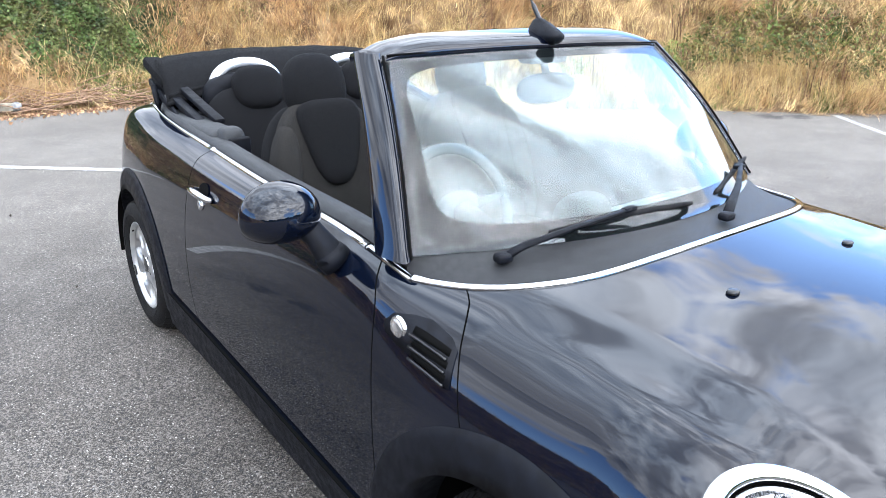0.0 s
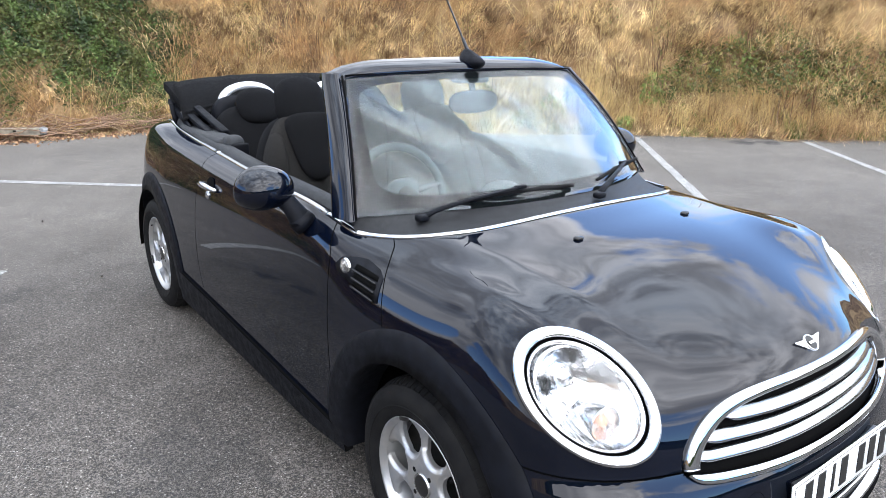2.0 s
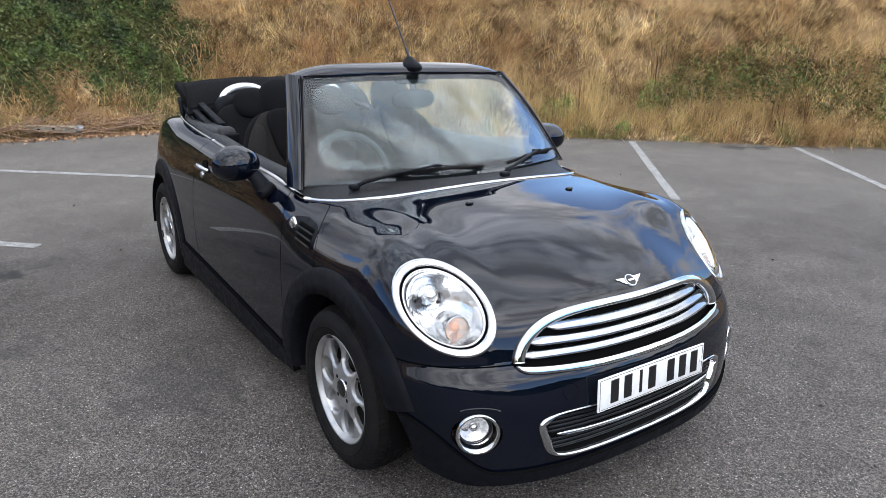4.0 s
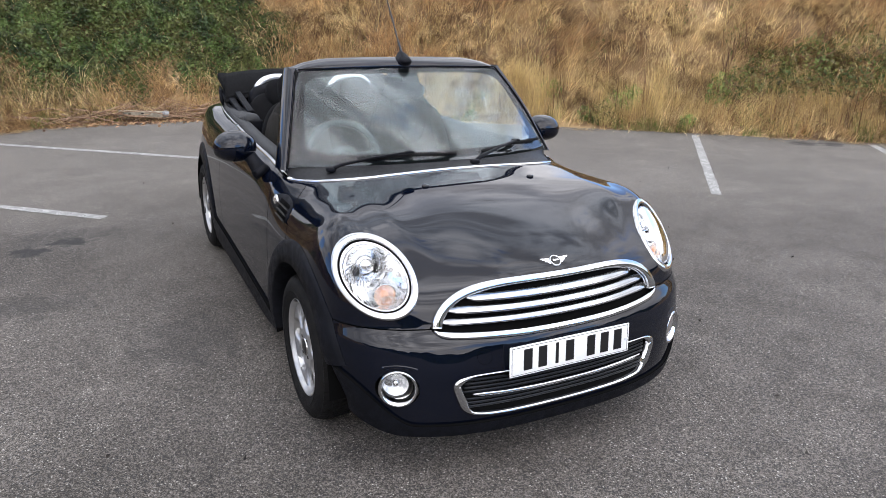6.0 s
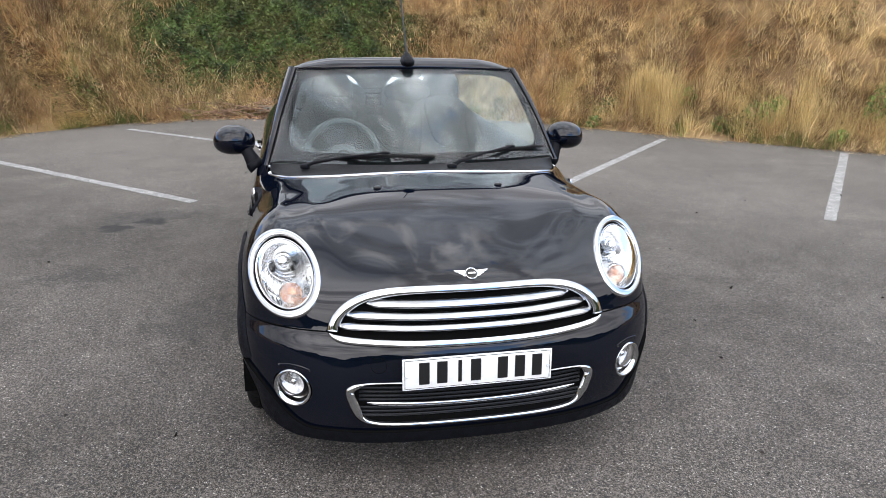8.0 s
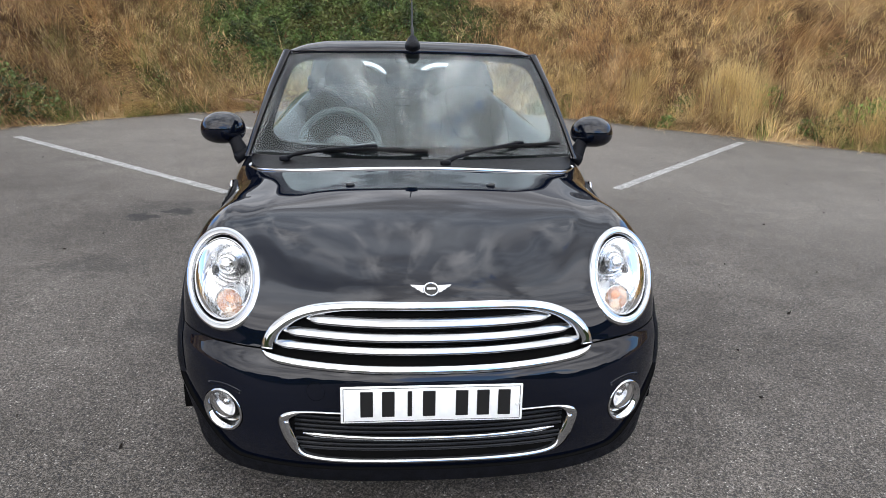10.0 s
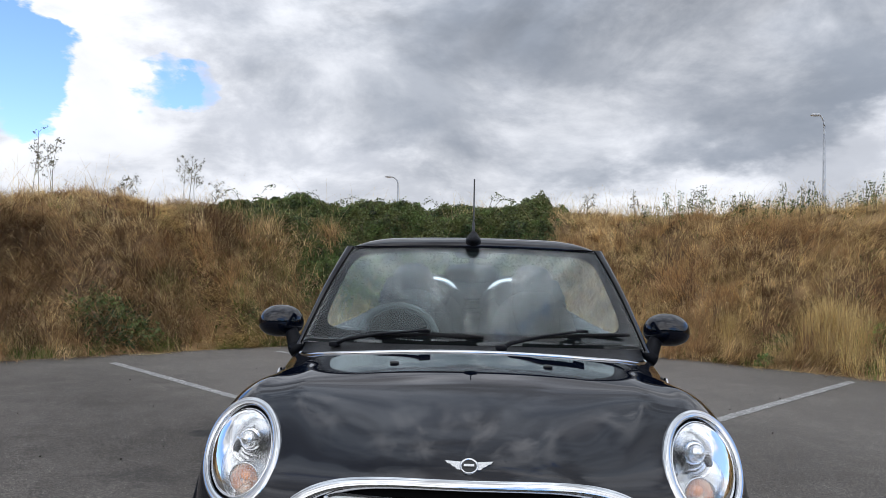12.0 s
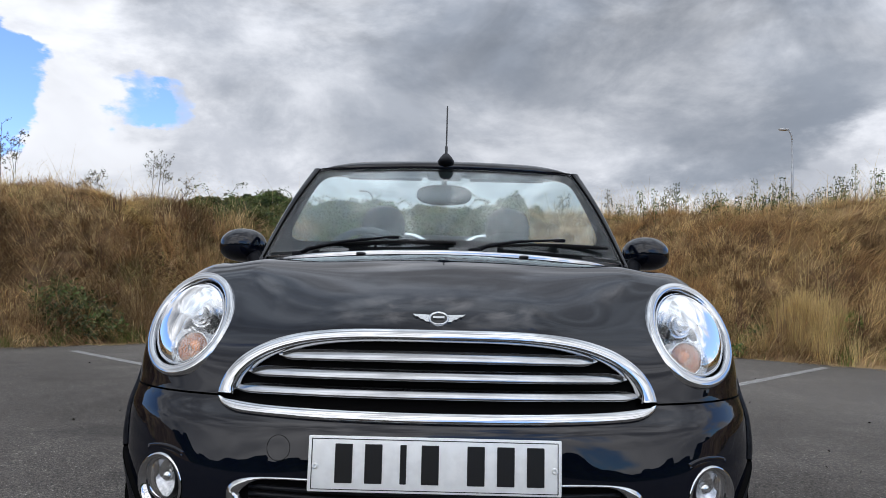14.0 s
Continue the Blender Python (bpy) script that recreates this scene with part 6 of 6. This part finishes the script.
# matted brown grass in combed tufts, lying down and across the slope
C = on_bank(4300, .0, 4.2, -11, 13, -1, 15, dens=lambda x, y, d: (1 - .94 * in_thicket(x, y)) * (1 - trodden(x, y)))
P, who = clumped(C, 42, .10)
k = len(P)
size = rng.uniform(.22, .62, len(C)) * (1 - .45 * step(1.7, 2.5, bank_dist(C[:, 0], C[:, 1])))
swirl = -1.5 + 4.2 * (turf(C[:, 0], C[:, 1], .8, 8) - .5) + rng.normal(0, .55, len(C))
low_ = rng.uniform(.45, 1.25, len(C))
blades("matted_grass", P + [0, 0, .03], size[who] * rng.uniform(.6, 1.1, k), low_[who] + rng.normal(0, .16, k), swirl[who] + rng.normal(0, .35, k), rng.uniform(.005, .012, k), rng.uniform(.1, .8, k), GRASS_BROWN, "matted brown dry grass lying on the bank", "grass")
# thin loose stalks between the tufts
P = on_bank(26000, .0, 4.2, -11, 13, -1, 15, dens=lambda x, y, d: (1 - .94 * in_thicket(x, y)) * (1 - .8 * trodden(x, y)))
k = len(P)
blades("loose_grass", P + [0, 0, .02], rng.uniform(.15, .5, k), rng.uniform(.3, 1.5, k), rng.uniform(0, 6.28, k), rng.uniform(.004, .008, k), rng.uniform(0, .7, k), GRASS, "loose dry grass between the tufts", "grass")


# standing straw in tussocks
C = on_bank(1250, .2, 4.2, dens=lambda x, y, d: np.clip(thin(x, y, d) * (.10 + .9 * step(-.1, .5, wob(x, y, 1.1, 7.0))), 0, 1))
P, who = clumped(C, 34, .075)
k = len(P)
size, bend = rng.uniform(.22, .80, len(C)) * (1 - .42 * step(1.5, 3.0, C[:, 0])), rng.uniform(.25, 1.3, len(C))
radial = np.arctan2(P[:, 1] - C[who, 1], P[:, 0] - C[who, 0])
blades("standing_grass", P, size[who] * rng.uniform(.55, 1.1, k) * (1 - .55 * step(2.0, 2.9, bank_dist(P[:, 0], P[:, 1]))), rng.uniform(-.05, .3, k), radial + rng.normal(0, .5, k), rng.uniform(.004, .008, k), bend[who] + rng.uniform(-.1, .4, k), GRASS, "standing dry grass tussocks on the bank", "grass")
C = on_bank(460, .08, .85, .8, 14, dens=lambda x, y, d: (.10 + .90 * step(-.2, .4, wob(x, y, 2.3, 9.0))) * (.22 + .78 * step(4.6, 6.2, x)))
P, who = clumped(C, 30, .07)
k = len(P)
size = rng.uniform(.22, .55, len(C))
radial = np.arctan2(P[:, 1] - C[who, 1], P[:, 0] - C[who, 0])
blades("straw_tufts", P, size[who] * rng.uniform(.6, 1.05, k), rng.uniform(-.02, .3, k), radial + rng.normal(0, .5, k), rng.uniform(.003, .007, k), rng.uniform(.0, .7, k), GRASS_PALE, "pale straw tufts at the foot of the bank", "grass")
P = on_bank(16000, -.08, .55, dens=lambda x, y, d: .06 + .9 * step(.1, .5, wob(x, y, 1.9, 12.0)))
k = len(P)
blades("green_grass", P, rng.uniform(.06, .26, k), rng.uniform(0, .6, k), rng.uniform(0, 6.28, k), rng.uniform(.004, .008, k), rng.uniform(.1, .9, k), GRASS_GREEN, "low green grass along the kerbless edge", "grass")


# olive dry grass below the thicket and beside the track, and dark dock stems
C = on_bank(280, .2, 3.2, -6.2, -1.8, 8.3, 11.5, dens=lambda x, y, d: (1 - in_thicket(x, y)) * (1 - trodden(x, y)) * step(-5.4, -3.6, x + .8 * (turf(x, y, 1.5, 9) - .5)))
P, who = clumped(C, 30, .08)
k = len(P)
size = rng.uniform(.14, .38, len(C))
blades("olive_grass", P, size[who] * rng.uniform(.6, 1.1, k), rng.uniform(0, .45, k), rng.uniform(0, 6.28, k), rng.uniform(.005, .010, k), rng.uniform(.1, 1.0, k), GRASS_OLIVE, "olive half-dry grass below the brambles", "grass")
C = np.concatenate([on_bank(26, .2, 1.2, 2.6, 13, 2, 10), on_bank(22, .6, 2.6, -9, -3.5, 3, 10)])
P, who = clumped(C, 16, .06)
k = len(P)
size = rng.uniform(.35, .7, len(C))
blades("dock_stems", P, size[who] * rng.uniform(.6, 1.1, k), rng.uniform(-.05, .2, k), rng.uniform(0, 6.28, k), rng.uniform(.008, .016, k), rng.uniform(-.05, .25, k), DOCK, "dead dark brown dock stems on the bank", "dock")

# darker dead grass combed over the western slope
C = on_bank(700, .35, 2.7, -11, -4.3, 2, 10.6, dens=lambda x, y, d: (1 - trodden(x, y, .7)) * (.15 + .85 * step(.30, .62, turf(x, y, .9, 11))))
P, who = clumped(C, 40, .10)
k = len(P)
size = rng.uniform(.28, .62, len(C))
swirl = -.6 + 2.4 * (turf(C[:, 0], C[:, 1], .7, 12) - .5) + rng.normal(0, .4, len(C))
blades("dead_grass", P + [0, 0, .03], size[who] * rng.uniform(.6, 1.1, k), rng.uniform(.25, 1.0, k), swirl[who] + rng.normal(0, .3, k), rng.uniform(.004, .010, k), rng.uniform(.2, .9, k), GRASS_DEAD, "dark dead grass combed over the bank", "grass")

# trampled straw on the track, and tall pale tufts at the foot of the bank
P = on_bank(9000, .0, 3.4, -6.9, -3, 7, 11, dens=lambda x, y, d: trodden(x, y) + .002)
k = len(P)
blades("trampled_straw", P + [0, 0, .025], rng.uniform(.12, .4, k), rng.uniform(1.25, 1.57, k), rng.uniform(0, 6.28, k), rng.uniform(.005, .010, k), np.zeros(k), GRASS_PALE, "trampled pale straw on a slanting track", "grass")
spots_ = np.array([(4.75, 7.45), (5.15, 7.05), (5.0, 7.25), (3.9, 8.25), (6.6, 5.95), (2.75, 8.95)])
C = spots_[rng.integers(0, 6, 90)] + rng.normal(0, .16, (90, 2))
P, who = clumped(C, 45, .05)
k = len(P)
size = rng.uniform(.32, .64, len(C))
blades("tall_straw", P, size[who] * rng.uniform(.6, 1.05, k), rng.uniform(-.02, .2, k), np.arctan2(P[:, 1] - C[who, 1], P[:, 0] - C[who, 0]) + rng.normal(0, .5, k), rng.uniform(.003, .007, k), rng.uniform(.0, .5, k), GRASS_PALE, "tall pale straw tufts at the foot of the bank", "grass")

# long pale stalks fallen over the slope
P = on_bank(15000, .1, 4.0, -11, 13, -1, 15, dens=lambda x, y, d: (.25 + .75 * step(-.1, .5, wob(x, y, 1.7, 21.0))) * (1 - .95 * in_thicket(x, y)) * (1 - .95 * trodden(x, y, .8)) * (1 - .6 * step(-4.6, -5.6, x)))
k = len(P)
blades("fallen_stalks", P + [0, 0, .07], rng.uniform(.35, .95, k), rng.uniform(.45, 1.45, k), rng.uniform(0, 6.28, k), rng.uniform(.004, .007, k), rng.uniform(0, .4, k), GRASS_PALE, "long pale grass stalks fallen over the bank", "grass")


def leaf_cloud(name, C, radius, mat_, label, category, kind="stuff", parent=None):
    """Many small folded leaves, three-pointed like bramble."""
    k = len(C)
    nrm = rng.standard_normal((k, 3)) + [0, -.5, .8]
    nrm /= np.linalg.norm(nrm, axis=1)[:, None]
    t1 = np.cross(nrm, rng.standard_normal((k, 3)))
    t1 /= np.linalg.norm(t1, axis=1)[:, None]
    t2 = np.cross(nrm, t1)
    r = np.broadcast_to(radius, (k,))[:, None]
    tip, tail = C + t1 * r, C - t1 * r * .8
    a, b = C + t2 * r * .55 + nrm * r * .22, C - t2 * r * .55 + nrm * r * .22
    V = np.stack([tail, a, tip, b], 1).reshape(-1, 3)
    q = np.array([(0, 1, 2), (0, 2, 3)])
    tri = (np.arange(k)[:, None, None] * 4 + q[None]).reshape(-1, 3)
    ob = tagged(new(name, raw_mesh(name, V, tri, mat_)), label, category, kind=kind)
    ob.parent = parent
    return ob


# the big bramble thicket: leaves over a lumpy mound
count = 140000
C = []
while sum(map(len, C)) < count:
    q = np.stack([rng.uniform(-6.8, 2.6, count), rng.uniform(8, 14.5, count)], -1)
    f_ = in_thicket(q[:, 0], q[:, 1])
    ok = rng.random(count) < f_
    q, f_ = q[ok], f_[ok]
    hgt = f_ * (.20 + .04 * step(2.2, 3.2, bank_dist(q[:, 0], q[:, 1])) * step(.5, -1.5, q[:, 0]) + .10 * step(-3.2, -1.2, q[:, 0]) + .34 * (turf(q[:, 0], q[:, 1], 1.5, 11) - .5) + .24 * (turf(q[:, 0], q[:, 1], 4.0, 12) - .5))
    z = bank_height(q[:, 0], q[:, 1]) + np.clip(hgt, .06, 1) * np.clip(rng.normal(.86, .16, len(q)), 0, 1.25)
    C.append(np.c_[q, z])
C = np.concatenate(C)[:count]
leaf_cloud("bramble_thicket", C, rng.uniform(.016, .042, count), LEAF, "dense dark green bramble thicket on the bank", "bramble")

# small green weeds dotted over the dry slope
W = on_bank(150, .15, 3.0, -10, 13, 0, 14)
W = np.repeat(W, 55, 0)
W[:, :2] += rng.normal(0, .10, (len(W), 2))
W[:, 2] = bank_height(W[:, 0], W[:, 1]) + np.abs(rng.normal(.06, .06, len(W)))
leaf_cloud("bank_weeds", W, rng.uniform(.014, .032, len(W)), LEAF_LIGHT, "small green weeds dotted over the dry bank", "weed")

# low shrubs at the foot of the bank
def shrub(x, y, rx, ry, h_, count, label, leaf=LEAF_LIGHT):
    C = rng.standard_normal((count, 3))
    C /= np.linalg.norm(C, axis=1)[:, None]
    C *= rng.uniform(.55, 1.05, (count, 1)) * (1 + .25 * np.sin(C[:, :1] * 7 + x) * np.cos(C[:, 1:2] * 6))
    C = C * [rx, ry, h_]
    z0 = bank_height(np.array([x]), np.array([y]))[0]
    C = C[C[:, 2] > -.1] + [x, y, z0 + .05]
    C[:, 2] += bank_height(C[:, 0], C[:, 1]) * .6 - z0 * .6
    sh = tagged(group("shrub"), label, "shrub")
    lv = leaf_cloud("leaves", C, rng.uniform(.02, .04, len(C)), leaf, "", "", "", sh)
    for i in range(9):
        t = rng.uniform(0, 6.28)
        e = np.array([x + rx * .7 * math.cos(t), y + ry * .7 * math.sin(t), z0 + h_ * rng.uniform(.5, .95)])
        V, Fs = tube(np.array([[x, y, z0 - .05], (np.array([x, y, z0]) + e) / 2 + [0, 0, .05], e]), [.010, .007, .003], 5)
        piece("branch", V, Fs, TWIG, sh)


shrub(-5.15, 7.35, .64, .42, .43, 3900, "low dark green bramble shrub at the bank's foot", LEAF)
for x, y, rx, ry, h_, count_ in ((8.05, 5.2, .45, .3, .26, 1100), (8.65, 4.85, .62, .36, .36, 2200), (9.2, 4.4, .7, .42, .34, 2600), (9.8, 3.85, .7, .42, .36, 2600), (10.4, 3.25, .7, .4, .34, 2400)):
    shrub(x, y, rx, ry, h_, count_, "green bramble shrub among dry grass")
shrub(-3.6, 8.75, .25, .2, .16, 500, "small green weed clump")
shrub(4.35, 7.7, .22, .16, .15, 420, "small green weed clump")
shrub(5.75, 6.3, .26, .18, .17, 480, "small green weed clump")
shrub(2.9, 8.75, .2, .16, .14, 380, "small green weed clump")
for x, y, rx, h_, count_ in ((6.26, 6.22, .24, .22, 520), (6.05, 6.38, .16, .14, 260), (5.56, 6.43, .15, .14, 260), (4.04, 7.46, .13, .12, 220), (6.73, 5.42, .14, .13, 240), (5.3, 7.1, .26, .12, 320), (7.41, 5.5, .26, .26, 520)):
    shrub(x, y, rx, rx * .7, h_, count_, "bright green leafy weed at the asphalt's edge", LEAF_FRESH)
shrub(7.55, 5.4, .28, .2, .28, 600, "small green weed clump")


# weeds standing along the crest
def weed(x, y, h_, leafy, label):
    z0 = float(bank_height(np.array([x]), np.array([y]))[0]) - .05
    wd = tagged(group("tall_weed"), label, "weed", "weeds on the crest")
    top = np.array([x + rng.normal(0, .05), y + rng.normal(0, .04), z0 + h_])
    mid = (np.array([x, y, z0]) + top) / 2 + [rng.normal(0, .02), 0, 0]
    V, Fs = tube(np.array([[x, y, z0], mid, top]), [.006, .005, .003], 5)
    piece("stem", V, Fs, STEM, wd)
    C = []
    if leafy:
        for i in range(60):
            t = rng.uniform(.35, 1)
            a = rng.uniform(0, 6.28)
            C.append(np.array([x, y, z0]) + (top - [x, y, z0]) * t + [.05 * math.cos(a), .05 * math.sin(a), .01])
    else:
        for i in range(12):
            t = rng.uniform(.45, .98)
            a = rng.uniform(0, 6.28)
            p = np.array([x, y, z0]) + (top - [x, y, z0]) * t
            e = p + np.array([math.cos(a) * .13, math.sin(a) * .08, .12]) * rng.uniform(.5, 1.2)
            V, Fs = tube(np.array([p, (p + e) / 2 + [0, 0, .01], e]), [.003, .0025, .002], 4)
            piece("side_stem", V, Fs, STEM, wd)
            C += [e + rng.normal(0, .022, 3) for _ in range(9)]
    leaf_cloud("leaves", np.array(C), .021 if leafy else .020, LEAF if leafy else STEM, "", "", "", wd)


for i in range(64):
    t = i / 63
    weed(3.4 + 4.6 * t + rng.normal(0, .12), 11.2 - 3.3 * t + rng.normal(0, .3), rng.uniform(.35, .72), True, "leafy green weed stem standing on the crest")
for x, y, h_ in ((-5.7, 11.0, .95), (-5.5, 11.1, .85), (-5.62, 11.1, .9), (-8.0, 10.1, 1.35), (-7.78, 10.15, 1.2), (-8.12, 10.05, 1.1), (-7.88, 10.2, 1.05), (-6.75, 10.45, .45), (-6.5, 10.55, .5), (-5.1, 11.2, .5), (3.2, 11.6, .6), (4.1, 10.9, .65), (2.3, 11.9, .5)):
    weed(x, y, h_, False, "brown dried weed with branching seed heads on the crest")

# bramble shoots arching over the thicket
for i in range(26):
    x, y = rng.uniform(-4.6, 1.6), rng.uniform(10.6, 12.4)
    z0 = float(bank_height(np.array([x]), np.array([y]))[0]) + .3
    a = rng.uniform(0, 6.28)
    L = rng.uniform(.3, .7)
    t = np.linspace(0, 1, 8)[:, None]
    P = np.array([x, y, z0]) + t * np.array([math.cos(a) * L * .8, math.sin(a) * L * .5, 0]) + np.array([0, 0, 1]) * (1.3 * L * t - 1.0 * L * t ** 2)
    sh = tagged(group("bramble_shoot"), "arching bramble shoot above the thicket", "bramble", "bramble shoots")
    V, Fs = tube(P, np.linspace(.006, .002, 8), 5)
    piece("stem", V, Fs, STEM, sh)
    leaf_cloud("leaves", np.repeat(P[2:], 4, 0) + rng.normal(0, .03, (24, 3)), .028, LEAF, "", "", "", sh)

# cut twigs and a broken concrete post lying at the foot of the thicket
CONCRETE = material("old_concrete", (0.32, 0.28, 0.21), (0.20, 0.175, 0.13), 14.0, rough=0.9, bump=0.5, bump_scale=60.0)
post = tagged(group("broken_post"), "broken concrete post lying among dry twigs", "post")
part("post_body", box((.62, .09, .09), (-.80, 8.98, .13), Matrix.Rotation(radians(-4), 3, "Z") @ Matrix.Rotation(radians(3), 3, "Y"), .012), CONCRETE, post)
# holes are near-black blocks on the face, their shade given by colour
for dx_ in (-.16, .02):
    part("post_hole_shade", box((.035, .012, .02), (-.80 + dx_, 8.93, .14), None, .003, 1), VOID, post)
V, Fs = blob((-.46, 8.93, .12), (.06, .05, .05), 2.2, 10, 7)
piece("post_end", V + rng.normal(0, .006, V.shape), Fs, material("broken_stone", (.30, .30, .29), (.16, .16, .16), 40.0, rough=.9), post)
for i in range(110):
    x = rng.uniform(-2.4, 1.3)
    y = 9.02 + rng.normal(.10, .16) - .06 * abs(x)
    z0 = float(max(bank_height(np.array([x]), np.array([y]))[0], 0)) + rng.uniform(.01, .12)
    a = rng.uniform(-.6, .6) + (np.pi if rng.random() < .5 else 0)
    L = rng.uniform(.3, 1.1)
    P = np.array([[x, y, z0], [x + L * .5 * math.cos(a), y + L * .3 * math.sin(a), z0 + rng.uniform(0, .12)], [x + L * math.cos(a), y + L * .5 * math.sin(a), z0 + rng.uniform(-.02, .25)]])
    P[:, 2] = np.maximum(P[:, 2], np.maximum(bank_height(P[:, 0], P[:, 1]), 0) + .006)
    V, Fs = tube(P, [.010 * rng.uniform(.5, 1.1), .007, .003], 5)
    tagged(piece("dry_twig", V, Fs, TWIG), "dry brown twig lying at the bank's foot", "twig", "cut twigs")

# reddish wood chips round the post
q = np.stack([rng.normal(-.6, 1.0, 1600), 9.0 + rng.normal(.02, .18, 1600)], -1)
C = np.c_[q, np.maximum(bank_height(q[:, 0], q[:, 1]), 0) + .012]
CHIP = material("wood_chip", (0.40, 0.24, 0.14), (0.20, 0.11, 0.06), 20.0, rough=0.9, island=0.6)
leaf_cloud("wood_chips", C, rng.uniform(.012, .035, len(C)), CHIP, "reddish wood chips scattered at the bank's foot", "wood chips")

# dark leaf crumbs and grit lying about the car park
q = np.stack([rng.uniform(-5.5, 5.0, 130), rng.uniform(-2.6, 6.5, 130)], -1)
q = q[(bank_dist(q[:, 0], q[:, 1]) < -.2) & ~((np.abs(q[:, 0]) < .95) & (q[:, 1] > -.9))]
C = np.c_[q, np.full(len(q), .008)]
CRUMB = material("dead_leaf", (0.035, 0.028, 0.022), (0.012, 0.010, 0.008), 30.0, rough=0.9, island=0.5)
leaf_cloud("leaf_crumbs", C, rng.uniform(.006, .018, len(C)), CRUMB, "dark leaf crumbs scattered on the asphalt", "leaf litter")

# litter of stalks along the edge of the asphalt
P = on_bank(9000, -.28, .25, dens=lambda x, y, d: .05 + .9 * step(.0, .5, wob(x, y, 1.5, 15.0)) + .6 * step(1.8, .5, np.abs(x + .5)))
P[:, 2] = np.maximum(P[:, 2], 0) + .006
k = len(P)
blades("straw_litter", P, rng.uniform(.05, .3, k), rng.uniform(1.45, 1.57, k), rng.uniform(0, 6.28, k), rng.uniform(.003, .007, k), np.zeros(k), GRASS, "straw litter on the edge of the asphalt", "straw")

# ---- street lamps beyond the bank ----
GALV = material("galvanised_steel", (0.36, 0.38, 0.40), (0.27, 0.28, 0.30), 4.0, rough=0.5, metal=0.5)
LAMPGLASS = material("lamp_cover", (0.42, 0.43, 0.44), (0.3, 0.31, 0.32), 6.0, rough=0.4)


def street_lamp(x, y, top, arm, base=2.3):
    sl = tagged(group("street_lamp"), "grey steel street lamp beyond the bank", "street lamp", "street lamps")
    V, Fs = tube(np.array([[x, y, base], [x, y, base + 1.2], [x, y, top - .5]]), [.085, .075, .05], 10)
    piece("pole", V, Fs, GALV, sl)
    t = np.linspace(0, np.pi / 2, 8)
    P = np.stack([x - arm * (1 - np.cos(t)) , np.full(8, y), top - .5 + .5 * np.sin(t)], -1)
    V, Fs = tube(P, .04, 8)
    piece("arm", V, Fs, GALV, sl)
    V, Fs = blob((x - arm - .14, y, top + .0), (.24, .10, .065), 2.6, 16, 10)
    piece("lantern", V, Fs, LAMPGLASS, sl, "pale lantern")


street_lamp(16.05, 30.2, 8.75, .25)
street_lamp(-5.0, 43.0, 7.3, .5)
